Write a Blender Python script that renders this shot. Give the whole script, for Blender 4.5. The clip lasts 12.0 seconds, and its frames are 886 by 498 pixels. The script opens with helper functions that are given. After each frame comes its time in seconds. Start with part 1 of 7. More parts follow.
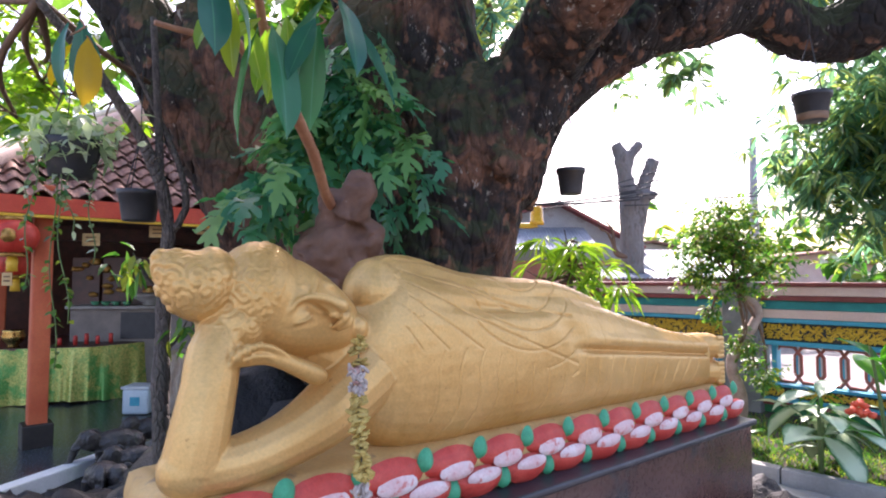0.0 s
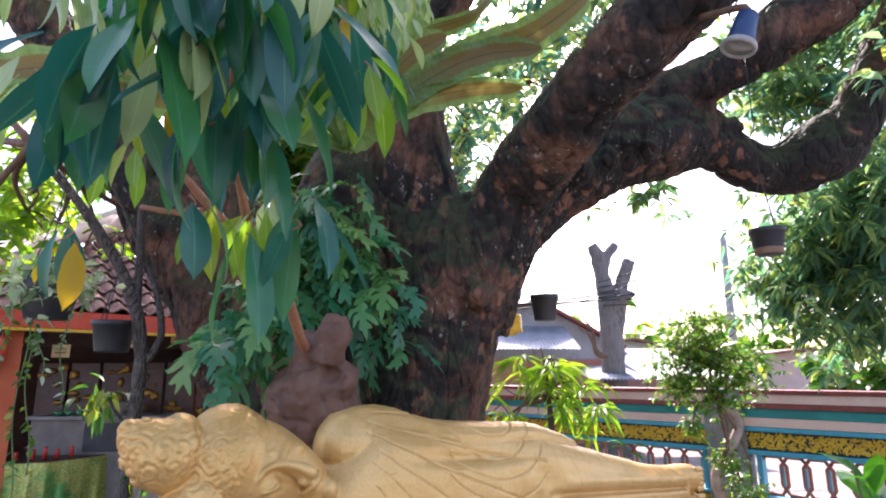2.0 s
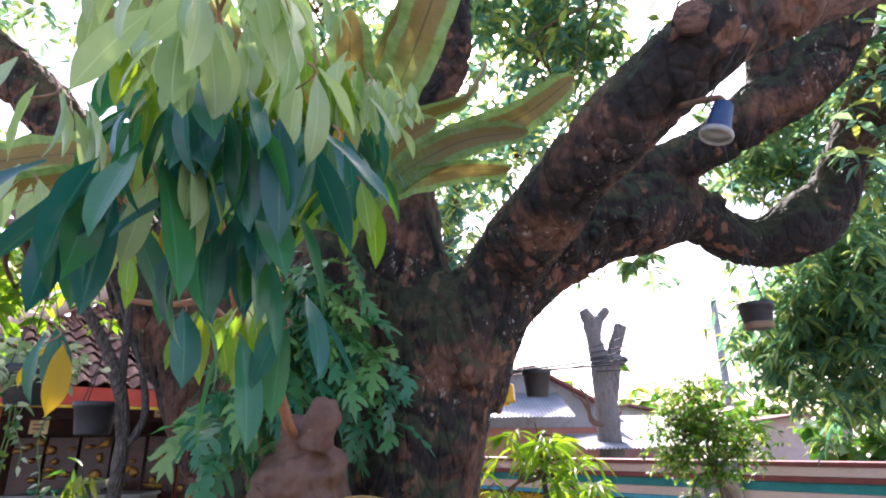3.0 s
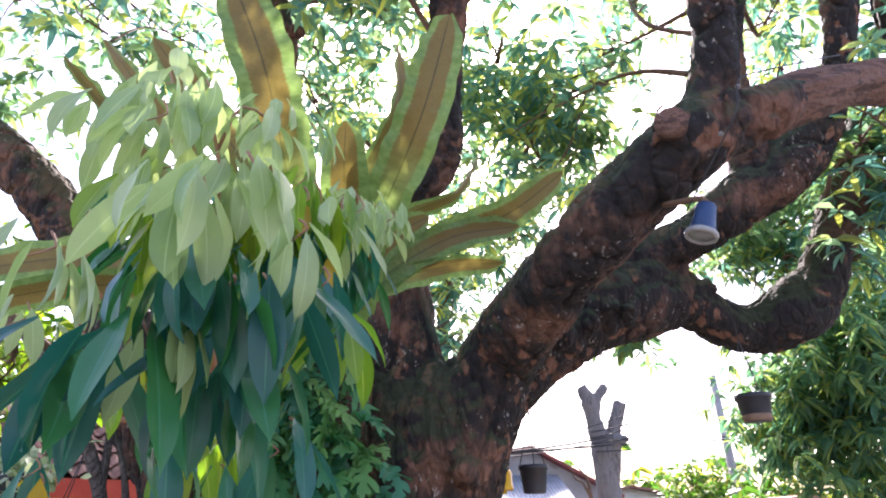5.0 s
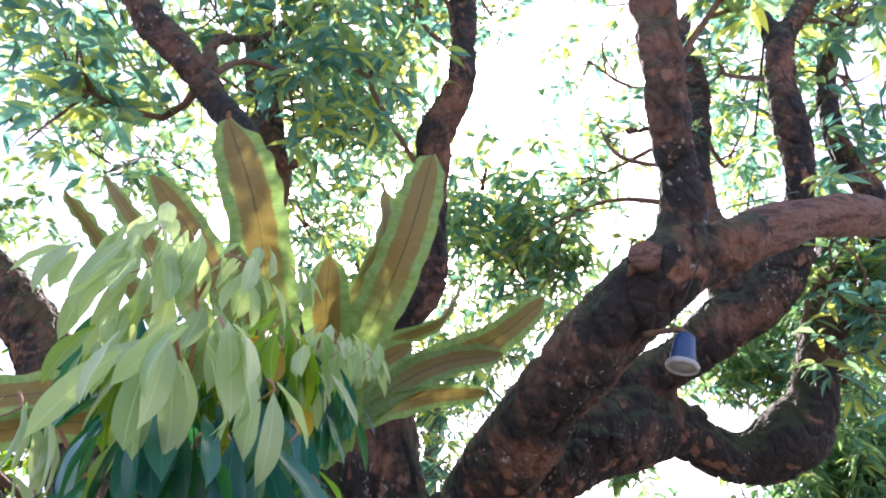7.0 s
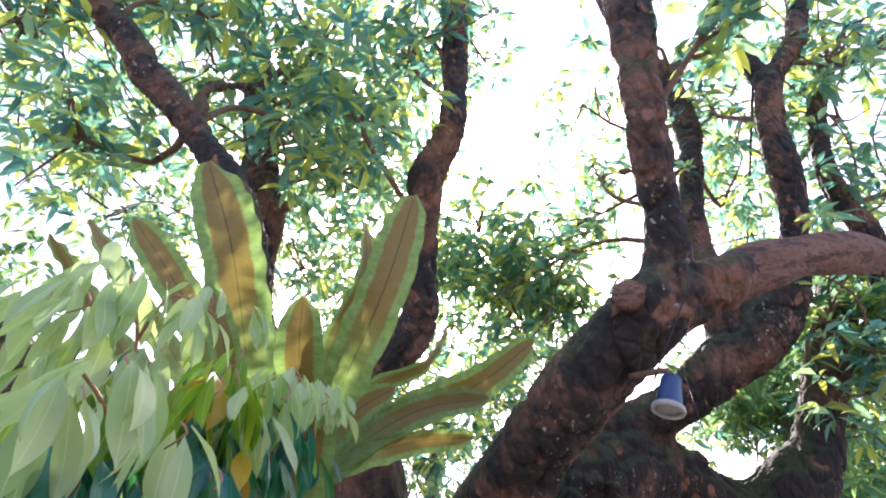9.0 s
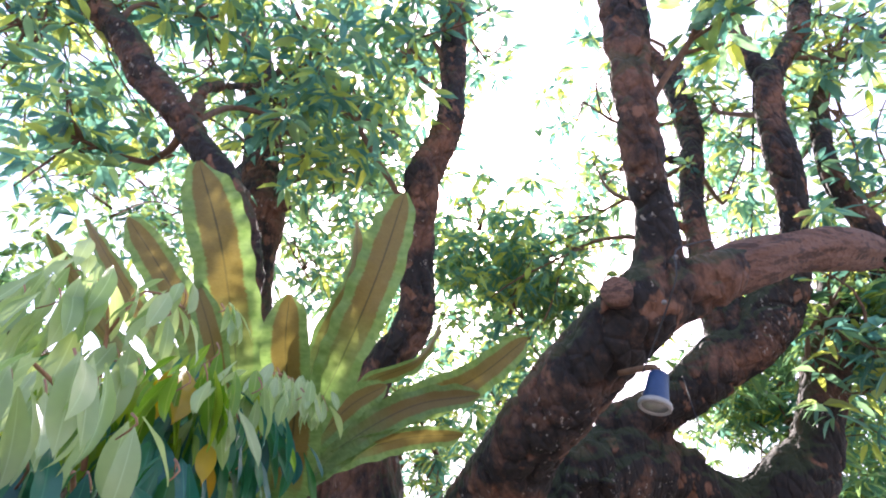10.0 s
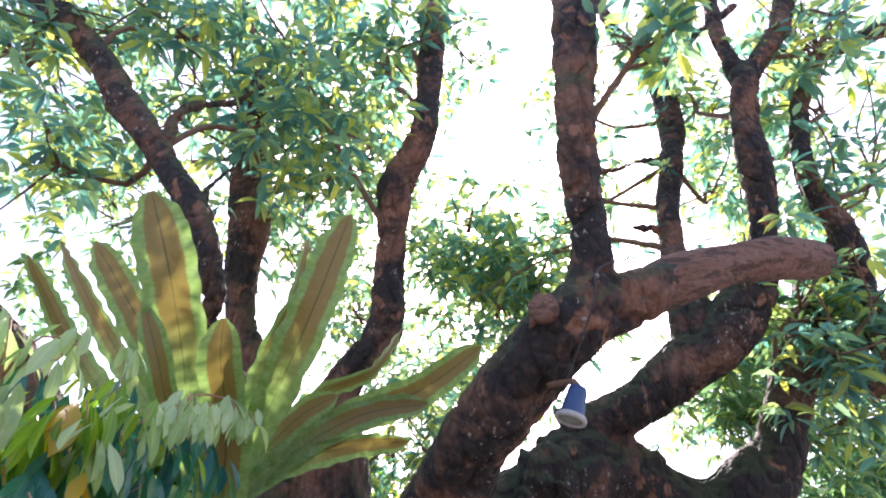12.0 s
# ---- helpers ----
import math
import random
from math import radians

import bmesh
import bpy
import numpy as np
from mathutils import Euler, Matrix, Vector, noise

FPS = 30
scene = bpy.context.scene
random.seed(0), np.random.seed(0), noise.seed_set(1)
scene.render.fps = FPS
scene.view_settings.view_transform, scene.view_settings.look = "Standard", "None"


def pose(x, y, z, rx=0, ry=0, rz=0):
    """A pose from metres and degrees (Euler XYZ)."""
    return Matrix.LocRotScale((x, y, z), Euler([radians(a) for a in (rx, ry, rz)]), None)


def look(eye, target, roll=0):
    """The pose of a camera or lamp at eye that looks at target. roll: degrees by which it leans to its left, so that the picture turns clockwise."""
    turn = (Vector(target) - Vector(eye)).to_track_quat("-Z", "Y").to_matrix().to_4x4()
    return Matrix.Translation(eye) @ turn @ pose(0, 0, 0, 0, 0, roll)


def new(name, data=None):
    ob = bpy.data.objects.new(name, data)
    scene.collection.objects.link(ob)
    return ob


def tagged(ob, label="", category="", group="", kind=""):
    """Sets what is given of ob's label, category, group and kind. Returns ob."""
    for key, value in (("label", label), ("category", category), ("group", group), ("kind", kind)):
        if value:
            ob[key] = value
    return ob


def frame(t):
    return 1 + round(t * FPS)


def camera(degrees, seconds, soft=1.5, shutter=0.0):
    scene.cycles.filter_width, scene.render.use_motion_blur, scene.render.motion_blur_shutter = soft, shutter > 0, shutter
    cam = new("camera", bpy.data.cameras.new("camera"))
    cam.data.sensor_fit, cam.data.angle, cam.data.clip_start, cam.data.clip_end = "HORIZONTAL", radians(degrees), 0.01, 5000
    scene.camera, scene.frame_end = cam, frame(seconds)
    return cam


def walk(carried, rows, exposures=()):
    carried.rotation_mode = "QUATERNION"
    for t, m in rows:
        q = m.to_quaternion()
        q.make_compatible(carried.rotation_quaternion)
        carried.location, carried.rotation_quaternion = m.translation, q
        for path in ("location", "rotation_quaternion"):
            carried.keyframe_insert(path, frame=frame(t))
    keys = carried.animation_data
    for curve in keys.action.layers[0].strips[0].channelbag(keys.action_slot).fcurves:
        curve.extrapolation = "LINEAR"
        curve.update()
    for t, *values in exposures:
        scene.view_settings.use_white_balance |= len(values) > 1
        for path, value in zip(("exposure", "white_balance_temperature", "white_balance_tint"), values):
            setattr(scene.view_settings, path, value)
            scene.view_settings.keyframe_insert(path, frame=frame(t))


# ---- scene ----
cam = camera(75.4, 12.0, soft=2.0)
METRES, EYE, TILT, LEAN, TURN = 0.95, 1.5, 3.0, 0.0, 0.0
ROWS = [
    (0.0, 0.0, 0.0, 0.0, 0.0, 0.0, -0.0),
    (0.5, 0.0062, -0.0177, 0.0543, -0.14, 0.97, 0.0),
    (1.0, 0.012, -0.0286, 0.0926, -0.77, 3.47, 0.02),
    (1.5, 0.0183, -0.0436, 0.1305, -1.36, 6.28, 0.06),
    (2.0, 0.0253, -0.0596, 0.1677, -1.82, 9.16, 0.11),
    (2.5, 0.023, -0.0766, 0.2023, -2.27, 12.2, 0.28),
    (3.0, 0.0264, -0.0832, 0.2259, -2.62, 15.41, 0.53),
    (5.0, 0.0361, -0.1246, 0.3077, -3.0, 22.55, 0.9),
    (5.5, 0.0396, -0.1421, 0.3204, -3.28, 25.56, 1.1),
    (6.0, 0.0464, -0.1586, 0.3289, -3.52, 28.63, 1.2),
    (6.5, 0.06, -0.1699, 0.3359, -3.69, 31.5, 1.27),
    (7.0, 0.0628, -0.1738, 0.3413, -3.84, 34.02, 1.36),
    (7.5, 0.0647, -0.1753, 0.348, -4.17, 36.13, 1.51),
    (9.5, 0.2027, -0.1533, 0.3394, -2.5, 38.38, 1.07),
    (10.0, 0.2369, -0.1647, 0.332, -2.09, 38.24, 0.86),
    (10.5, 0.285, -0.2167, 0.3239, -1.55, 37.98, 0.62),
    (11.0, 0.3619, -0.2979, 0.3218, -0.9, 37.72, 0.35),
    (11.5, 0.4556, -0.344, 0.3431, -0.13, 37.49, 0.1),
    (12.0, 0.5738, -0.3284, 0.3476, 0.53, 37.27, -0.06),
]
SKY, SUN = 0.14, 3.5
EXPOSURES = [(0.0, 1.9, 6250, 30), (3.0, 1.95, 6250, 30), (5.0, 2.0, 6250, 30), (12.0, 1.95, 6250, 30)]
walk(cam, [(t, pose(0, 0, EYE, TILT, LEAN, TURN) @ pose(METRES * x, METRES * y, METRES * z, 90 + pitch, roll, yaw)) for t, x, y, z, yaw, pitch, roll in ROWS], EXPOSURES)
# ---- world and sun ----
SUN_EL, SUN_AZ = radians(44.5), radians(6.0)
world = bpy.data.worlds.new("world")
scene.world = world
world.use_nodes = True
wn, wl = world.node_tree.nodes, world.node_tree.links
sky = wn.new("ShaderNodeTexSky")
sky.sky_type, sky.sun_disc = "NISHITA", False
sky.sun_elevation, sky.sun_rotation = SUN_EL, SUN_AZ
sky.dust_density, sky.air_density, sky.ozone_density = 3.0, 1.2, 1.0
wn["Background"].inputs["Strength"].default_value = SKY
wl.new(sky.outputs[0], wn["Background"].inputs["Color"])
sun = new("sun", bpy.data.lights.new("sun", "SUN"))
sun.data.energy, sun.data.angle, sun.data.color = SUN, radians(0.53), (1.0, 0.93, 0.82)
to_sun = Vector((math.sin(SUN_AZ) * math.cos(SUN_EL), math.cos(SUN_AZ) * math.cos(SUN_EL), math.sin(SUN_EL)))
sun.matrix_world = look(to_sun * 30, (0, 0, 0))


# ---- materials ----
def nodes_of(name):
    m = bpy.data.materials.new(name)
    m.use_nodes = True
    return m, m.node_tree.nodes, m.node_tree.links


def ramp_of(n, l, source, stops):
    r = n.new("ShaderNodeValToRGB")
    while len(r.color_ramp.elements) < len(stops):
        r.color_ramp.elements.new(0.5)
    for e, (p, c) in zip(r.color_ramp.elements, stops):
        e.position, e.color = p, (*c, 1)
    l.new(source, r.inputs[0])
    return r.outputs[0]


def noise_of(n, l, coords, scale, detail=6.0, rough=0.6, stretch=None):
    t = n.new("ShaderNodeTexNoise")
    t.inputs["Scale"].default_value, t.inputs["Detail"].default_value, t.inputs["Roughness"].default_value = scale, detail, rough
    if stretch:
        mp = n.new("ShaderNodeMapping")
        mp.inputs["Scale"].default_value = stretch
        l.new(coords, mp.inputs[0])
        coords = mp.outputs[0]
    l.new(coords, t.inputs["Vector"])
    return t.outputs[0]


def mix_of(n, l, fac, a, b, mode="MIX"):
    m = n.new("ShaderNodeMix")
    m.data_type, m.blend_type = "RGBA", mode
    for slot, v in ((0, fac), (6, a), (7, b)):
        if isinstance(v, (int, float)):
            m.inputs[slot].default_value = v
        elif isinstance(v, tuple):
            m.inputs[slot].default_value = (*v, 1)
        else:
            l.new(v, m.inputs[slot])
    return m.outputs[2]


def surface(name, a, b, scale=6.0, rough=0.7, bump=0.3, grain=60.0, stain=None, stain_at=0.62, stain_scale=3.0, metal=0.0, vary=0.0,
            stretch=None, depth=0.01, coat=0.0):
    """Two tones in soft patches, fine grain, stains of a third tone and relief."""
    m, n, l = nodes_of(name)
    p = n["Principled BSDF"]
    shift = n.new("ShaderNodeVectorMath")
    shift.operation, shift.inputs[1].default_value = "MULTIPLY_ADD", (1, 1, 1)
    spread = n.new("ShaderNodeMath")
    spread.operation, spread.inputs[1].default_value = "MULTIPLY", 9.0
    l.new(n.new("ShaderNodeObjectInfo").outputs["Random"], spread.inputs[0])
    l.new(n.new("ShaderNodeTexCoord").outputs["Object"], shift.inputs[0])
    l.new(spread.outputs[0], shift.inputs[2])
    tc = shift.outputs[0]
    big = noise_of(n, l, tc, scale, stretch=stretch)
    fine = noise_of(n, l, tc, grain, 4.0, 0.7)
    col = ramp_of(n, l, big, [(0.35, a), (0.65, b)])
    col = mix_of(n, l, 0.45, col, ramp_of(n, l, fine, [(0.3, (0.55, 0.55, 0.55)), (0.7, (1.0, 1.0, 1.0))]), "MULTIPLY")
    if stain:
        st = noise_of(n, l, tc, stain_scale, 8.0, 0.7, stretch=stretch)
        col = mix_of(n, l, ramp_of(n, l, st, [(stain_at, (0, 0, 0)), (stain_at + 0.07, (0.85, 0.85, 0.85))]), col, stain)
    if vary:
        oi = n.new("ShaderNodeObjectInfo").outputs["Random"]
        col = mix_of(n, l, vary, col, ramp_of(n, l, oi, [(0.0, (0.35, 0.35, 0.35)), (1.0, (1.0, 1.0, 1.0))]), "MULTIPLY")
    l.new(col, p.inputs["Base Color"])
    l.new(ramp_of(n, l, fine, [(0.2, (max(rough - 0.12, 0.02),) * 3), (0.8, (min(rough + 0.1, 1),) * 3)]), p.inputs["Roughness"])
    p.inputs["Metallic"].default_value = metal
    p.inputs["Coat Weight"].default_value = coat
    if bump:
        bp = n.new("ShaderNodeBump")
        bp.inputs["Strength"].default_value, bp.inputs["Distance"].default_value = bump, depth
        l.new(mix_of(n, l, 0.5, big, fine), bp.inputs["Height"])
        l.new(bp.outputs[0], p.inputs["Normal"])
    return m


def leafy(name, tones, through_light=0.4, rough=0.38, island=True, back=None, rib=None):
    """Leaf blades: glossy on top, lit through by the sun, toned blade by blade."""
    m, n, l = nodes_of(name)
    p = n["Principled BSDF"]
    rnd = n.new("ShaderNodeNewGeometry").outputs["Random Per Island"] if island else n.new("ShaderNodeObjectInfo").outputs["Random"]
    stops = [(i / max(len(tones) - 1, 1), c) for i, c in enumerate(tones)]
    col = ramp_of(n, l, rnd, stops)
    tc = n.new("ShaderNodeTexCoord").outputs["Object"]
    mott = noise_of(n, l, tc, 14.0, 4.0)
    col = mix_of(n, l, 0.5, col, ramp_of(n, l, mott, [(0.3, (0.6, 0.66, 0.6)), (0.7, (1.0, 1.0, 0.95))]), "MULTIPLY")
    if rib:
        sx = n.new("ShaderNodeSeparateXYZ")
        l.new(n.new("ShaderNodeTexCoord").outputs["UV"], sx.inputs[0])
        pp = n.new("ShaderNodeMath")
        pp.operation, pp.inputs[1].default_value = "PINGPONG", 0.5
        l.new(sx.outputs[0], pp.inputs[0])
        col = mix_of(n, l, ramp_of(n, l, pp.outputs[0], [(0.462, (0, 0, 0)), (0.49, (0.75, 0.75, 0.75))]), col, rib)
    l.new(col, p.inputs["Base Color"])
    p.inputs["Roughness"].default_value = rough
    fine = noise_of(n, l, tc, 90.0, 3.0)
    bp = n.new("ShaderNodeBump")
    bp.inputs["Strength"].default_value, bp.inputs["Distance"].default_value = 0.25, 0.002
    l.new(fine, bp.inputs["Height"])
    l.new(bp.outputs[0], p.inputs["Normal"])
    tr = n.new("ShaderNodeBsdfTranslucent")
    l.new(mix_of(n, l, 0.55, col, (0.92, 1.0, 0.42), "MULTIPLY") if back is None else mix_of(n, l, 1.0, col, back, "MULTIPLY"), tr.inputs["Color"])
    bright = n.new("ShaderNodeHueSaturation")
    bright.inputs["Value"].default_value, bright.inputs["Saturation"].default_value = 2.2, 1.05
    src = tr.inputs["Color"].links[0].from_socket
    l.new(src, bright.inputs["Color"])
    l.new(bright.outputs[0], tr.inputs["Color"])
    mx = n.new("ShaderNodeMixShader")
    mx.inputs[0].default_value = through_light
    l.new(p.outputs[0], mx.inputs[1])
    l.new(tr.outputs[0], mx.inputs[2])
    l.new(mx.outputs[0], n["Material Output"].inputs["Surface"])
    return m


def bark(name, dark, mid, red, lichen=0.66, moss=0.5, scale=1.0):
    """Scaly bark with red-brown bare patches, pale lichen flecks and moss on upward faces."""
    m, n, l = nodes_of(name)
    p = n["Principled BSDF"]
    tc = n.new("ShaderNodeTexCoord").outputs["Object"]
    big = noise_of(n, l, tc, 4.5 * scale, 8.0, 0.65)
    fine = noise_of(n, l, tc, 38 * scale, 8.0, 0.7, stretch=(1, 1, 0.55))
    patch = noise_of(n, l, tc, 5 * scale, 9.0, 0.7)
    zone = noise_of(n, l, tc, 1.7 * scale, 3.0, 0.5)
    col = ramp_of(n, l, fine, [(0.38, dark), (0.62, mid)])
    redcol = mix_of(n, l, 0.8, red, ramp_of(n, l, fine, [(0.34, (0.3, 0.26, 0.24)), (0.66, (1.0, 1.0, 1.0))]), "MULTIPLY")
    bare = mix_of(n, l, 0.42, zone, patch)
    col = mix_of(n, l, ramp_of(n, l, bare, [(0.495, (0, 0, 0)), (0.58, (0.85, 0.85, 0.85))]), col, redcol)
    flake = noise_of(n, l, tc, 15 * scale, 3.0, 0.5, stretch=(1, 1, 0.7))
    field = noise_of(n, l, tc, 2.3 * scale, 2.0, 0.5, stretch=(1, 1.3, 1.2))
    flakes = mix_of(n, l, 1.0, ramp_of(n, l, flake, [(0.565, (0, 0, 0)), (0.625, (0.9, 0.9, 0.9))]), ramp_of(n, l, field, [(0.45, (0, 0, 0)), (0.52, (1, 1, 1))]), "MULTIPLY")
    col = mix_of(n, l, flakes, col, mix_of(n, l, 0.5, redcol, red))
    mp = n.new("ShaderNodeMapping")
    mp.inputs["Scale"].default_value = (1, 1, 0.45)
    l.new(tc, mp.inputs[0])
    warp = mix_of(n, l, 0.12, mp.outputs[0], n.new("ShaderNodeTexNoise").outputs[1])
    vo = n.new("ShaderNodeTexVoronoi")
    vo.feature, vo.inputs["Scale"].default_value = "DISTANCE_TO_EDGE", 20 * scale
    l.new(warp, vo.inputs["Vector"])
    crack = ramp_of(n, l, vo.outputs["Distance"], [(0.0, (0, 0, 0)), (0.16, (1, 1, 1))])
    col = mix_of(n, l, 0.35, col, ramp_of(n, l, vo.outputs["Distance"], [(0.0, (0.5, 0.47, 0.45)), (0.08, (1, 1, 1))]), "MULTIPLY")
    fl = noise_of(n, l, tc, 46 * scale, 5.0, 0.6, stretch=(1, 1, 0.5))
    where = noise_of(n, l, tc, 2.6, 3.0)
    spots = mix_of(n, l, 1.0, ramp_of(n, l, fl, [(lichen - 0.04, (0, 0, 0)), (lichen - 0.015, (0.7, 0.7, 0.7))]), ramp_of(n, l, where, [(0.53, (0, 0, 0)), (0.6, (1, 1, 1))]), "MULTIPLY")
    col = mix_of(n, l, spots, col, (0.4, 0.35, 0.29))
    geo = n.new("ShaderNodeNewGeometry")
    sep = n.new("ShaderNodeSeparateXYZ")
    l.new(geo.outputs["Normal"], sep.inputs[0])
    ad = n.new("ShaderNodeMath")
    ad.operation = "MULTIPLY_ADD"
    l.new(big, ad.inputs[0])
    ad.inputs[1].default_value = 1.6
    l.new(sep.outputs[2], ad.inputs[2])
    col = mix_of(n, l, ramp_of(n, l, ad.outputs[0], [(0.82, (0, 0, 0)), (1.0, (moss, moss, moss))]), col, (0.035, 0.05, 0.014))
    l.new(col, p.inputs["Base Color"])
    p.inputs["Roughness"].default_value = 0.85
    bp = n.new("ShaderNodeBump")
    bp.inputs["Strength"].default_value, bp.inputs["Distance"].default_value = 0.8, 0.025
    l.new(mix_of(n, l, 0.4, mix_of(n, l, 0.5, patch, fine), crack), bp.inputs["Height"])
    l.new(bp.outputs[0], p.inputs["Normal"])
    return m


BARK = bark("bark", (0.006, 0.005, 0.0045), (0.024, 0.016, 0.012), (0.235, 0.11, 0.062), moss=0.55)
BURL = surface("burl_bark", (0.1, 0.05, 0.032), (0.22, 0.115, 0.075), 7, 0.72, 0.7, 45, stain=(0.26, 0.2, 0.16), stain_at=0.63, stain_scale=14, depth=0.008)
BARK_PALE = bark("branch_bark", (0.06, 0.05, 0.042), (0.16, 0.13, 0.11), (0.15, 0.12, 0.1), moss=0.2, scale=2.0)
TWIG = surface("twig", (0.11, 0.06, 0.035), (0.2, 0.11, 0.06), 20, 0.8, 0.5)
STEM = surface("young_stem", (0.3, 0.13, 0.07), (0.42, 0.2, 0.1), 25, 0.6, 0.4, stain=(0.2, 0.12, 0.08))
GOLD = surface("gold_paint", (0.655, 0.37, 0.106), (0.775, 0.48, 0.17), 4, 0.4, 0.5, 130, stain=(0.36, 0.18, 0.06), stain_at=0.64, stain_scale=34, depth=0.004, metal=0.42)
SLAB = surface("worn_gold_paint", (0.58, 0.34, 0.11), (0.7, 0.45, 0.17), 8, 0.6, 0.4, 90, stain=(0.25, 0.17, 0.09), stain_at=0.58, stain_scale=9)
PETAL_RED = surface("petal_red", (0.55, 0.045, 0.03), (0.68, 0.09, 0.06), 18, 0.5, 0.4, 120, stain=(0.3, 0.03, 0.02), stain_at=0.63, stain_scale=22)
PETAL_WHITE = surface("petal_white", (0.78, 0.5, 0.48), (0.85, 0.72, 0.7), 16, 0.6, 0.4, 140, stain=(0.62, 0.15, 0.12), stain_at=0.55, stain_scale=26)
PETAL_GREEN = surface("petal_green", (0.03, 0.32, 0.15), (0.06, 0.42, 0.22), 20, 0.5, 0.4, 120)
PLINTH = surface("plinth_tile", (0.075, 0.032, 0.026), (0.13, 0.06, 0.048), 5, 0.3, 0.15, 60, stain=(0.03, 0.028, 0.032), stain_at=0.55, stain_scale=3.5, coat=0.2)
PLINTH_TOP = surface("plinth_top", (0.03, 0.03, 0.036), (0.06, 0.058, 0.066), 8, 0.35, 0.2, 60, stain=(0.16, 0.14, 0.13), stain_at=0.6, stain_scale=10)
ROCK = surface("black_rock", (0.004, 0.004, 0.005), (0.015, 0.015, 0.017), 7, 0.6, 1.0, 30, stain=(0.022, 0.032, 0.009), stain_at=0.6, stain_scale=5, depth=0.03, vary=0.4)
SOIL = surface("soil", (0.03, 0.02, 0.013), (0.06, 0.04, 0.025), 5, 0.95, 0.8, 30, stain=(0.05, 0.08, 0.02), stain_at=0.57, stain_scale=4)
CONCRETE = surface("concrete", (0.27, 0.26, 0.24), (0.38, 0.365, 0.345), 4, 0.85, 0.3, 70, stain=(0.25, 0.24, 0.2), stain_at=0.62, stain_scale=3)
DRAB = surface("grey_cement", (0.16, 0.15, 0.135), (0.28, 0.26, 0.24), 5, 0.85, 0.4, 60, stain=(0.08, 0.08, 0.06), stain_at=0.58, stain_scale=4)
MAROON = surface("maroon_paint", (0.2, 0.035, 0.03), (0.28, 0.06, 0.05), 6, 0.55, 0.15, 80, stain=(0.12, 0.05, 0.04))
PINK = surface("peach_paint", (0.72, 0.48, 0.4), (0.8, 0.58, 0.5), 4, 0.65, 0.15, 80, stain=(0.45, 0.3, 0.25), stain_at=0.64)
TEAL = surface("teal_paint", (0.0, 0.2, 0.2), (0.01, 0.28, 0.27), 5, 0.55, 0.15, 80, stain=(0.0, 0.12, 0.12))
CYAN = surface("sky_blue_paint", (0.03, 0.3, 0.42), (0.06, 0.4, 0.52), 6, 0.55, 0.15, 80)
YELLOW = surface("yellow_paint", (0.7, 0.4, 0.02), (0.8, 0.5, 0.04), 16, 0.5, 0.2, 80)
BLACKP = surface("black_paint", (0.02, 0.016, 0.014), (0.04, 0.03, 0.025), 16, 0.5, 0.2, 80)
WHITEP = surface("white_paint", (0.72, 0.72, 0.7), (0.82, 0.82, 0.8), 6, 0.6, 0.15, 80, stain=(0.5, 0.48, 0.44), stain_at=0.66)
GREENP = surface("green_paint", (0.02, 0.16, 0.05), (0.03, 0.22, 0.08), 6, 0.6, 0.2, 80)
RED = surface("red_paint", (0.42, 0.05, 0.03), (0.52, 0.075, 0.04), 7, 0.5, 0.2, 80, stain=(0.3, 0.05, 0.03))
# brighter copy of the red paint: light on the front eave put into colour
RED_LIT = surface("red_paint_lit", (0.56, 0.055, 0.03), (0.66, 0.085, 0.04), 7, 0.45, 0.2, 80)
PILLAR = surface("brick_red_paint", (0.55, 0.1, 0.035), (0.65, 0.15, 0.055), 4, 0.6, 0.15, 70)
TILE = surface("roof_tile", (0.24, 0.1, 0.065), (0.42, 0.22, 0.15), 9, 0.8, 0.5, 60, stain=(0.1, 0.08, 0.07), stain_at=0.58, stain_scale=9, vary=0.5)
GILT = surface("gilt_wood", (0.3, 0.14, 0.03), (0.6, 0.36, 0.08), 22, 0.35, 0.5, 80, metal=0.5)
DARKWOOD = surface("dark_lacquer", (0.05, 0.018, 0.012), (0.1, 0.03, 0.02), 8, 0.4, 0.2, 60)
FLOOR = surface("grey_floor_tile", (0.03, 0.038, 0.045), (0.055, 0.065, 0.075), 4, 0.25, 0.1, 60)
PLASTIC = surface("black_plastic", (0.025, 0.026, 0.03), (0.045, 0.046, 0.05), 9, 0.5, 0.15, 90, stain=(0.12, 0.11, 0.1), stain_at=0.66, stain_scale=12)
WIRE = surface("wire", (0.02, 0.02, 0.02), (0.04, 0.04, 0.04), 20, 0.6, 0.0)
BLUE = surface("blue_enamel", (0.012, 0.035, 0.09), (0.025, 0.06, 0.15), 14, 0.4, 0.2, 80, stain=(0.02, 0.03, 0.07), stain_at=0.6, stain_scale=18)
ROCK.node_tree.nodes["Principled BSDF"].inputs["Specular IOR Level"].default_value = 0.3
RIM = surface("pale_rim", (0.28, 0.27, 0.25), (0.42, 0.4, 0.37), 14, 0.4, 0.2)
TIN = surface("tin_roof", (0.3, 0.33, 0.36), (0.48, 0.52, 0.55), 2, 0.45, 0.2, 40, metal=0.4)
PLASTER = surface("grey_plaster", (0.36, 0.37, 0.38), (0.5, 0.51, 0.52), 1.5, 0.85, 0.2, 30, stain=(0.28, 0.27, 0.26), stain_at=0.55, stain_scale=1.5)
BRICKW = surface("red_wall", (0.5, 0.2, 0.15), (0.6, 0.28, 0.22), 3, 0.8, 0.2, 40)
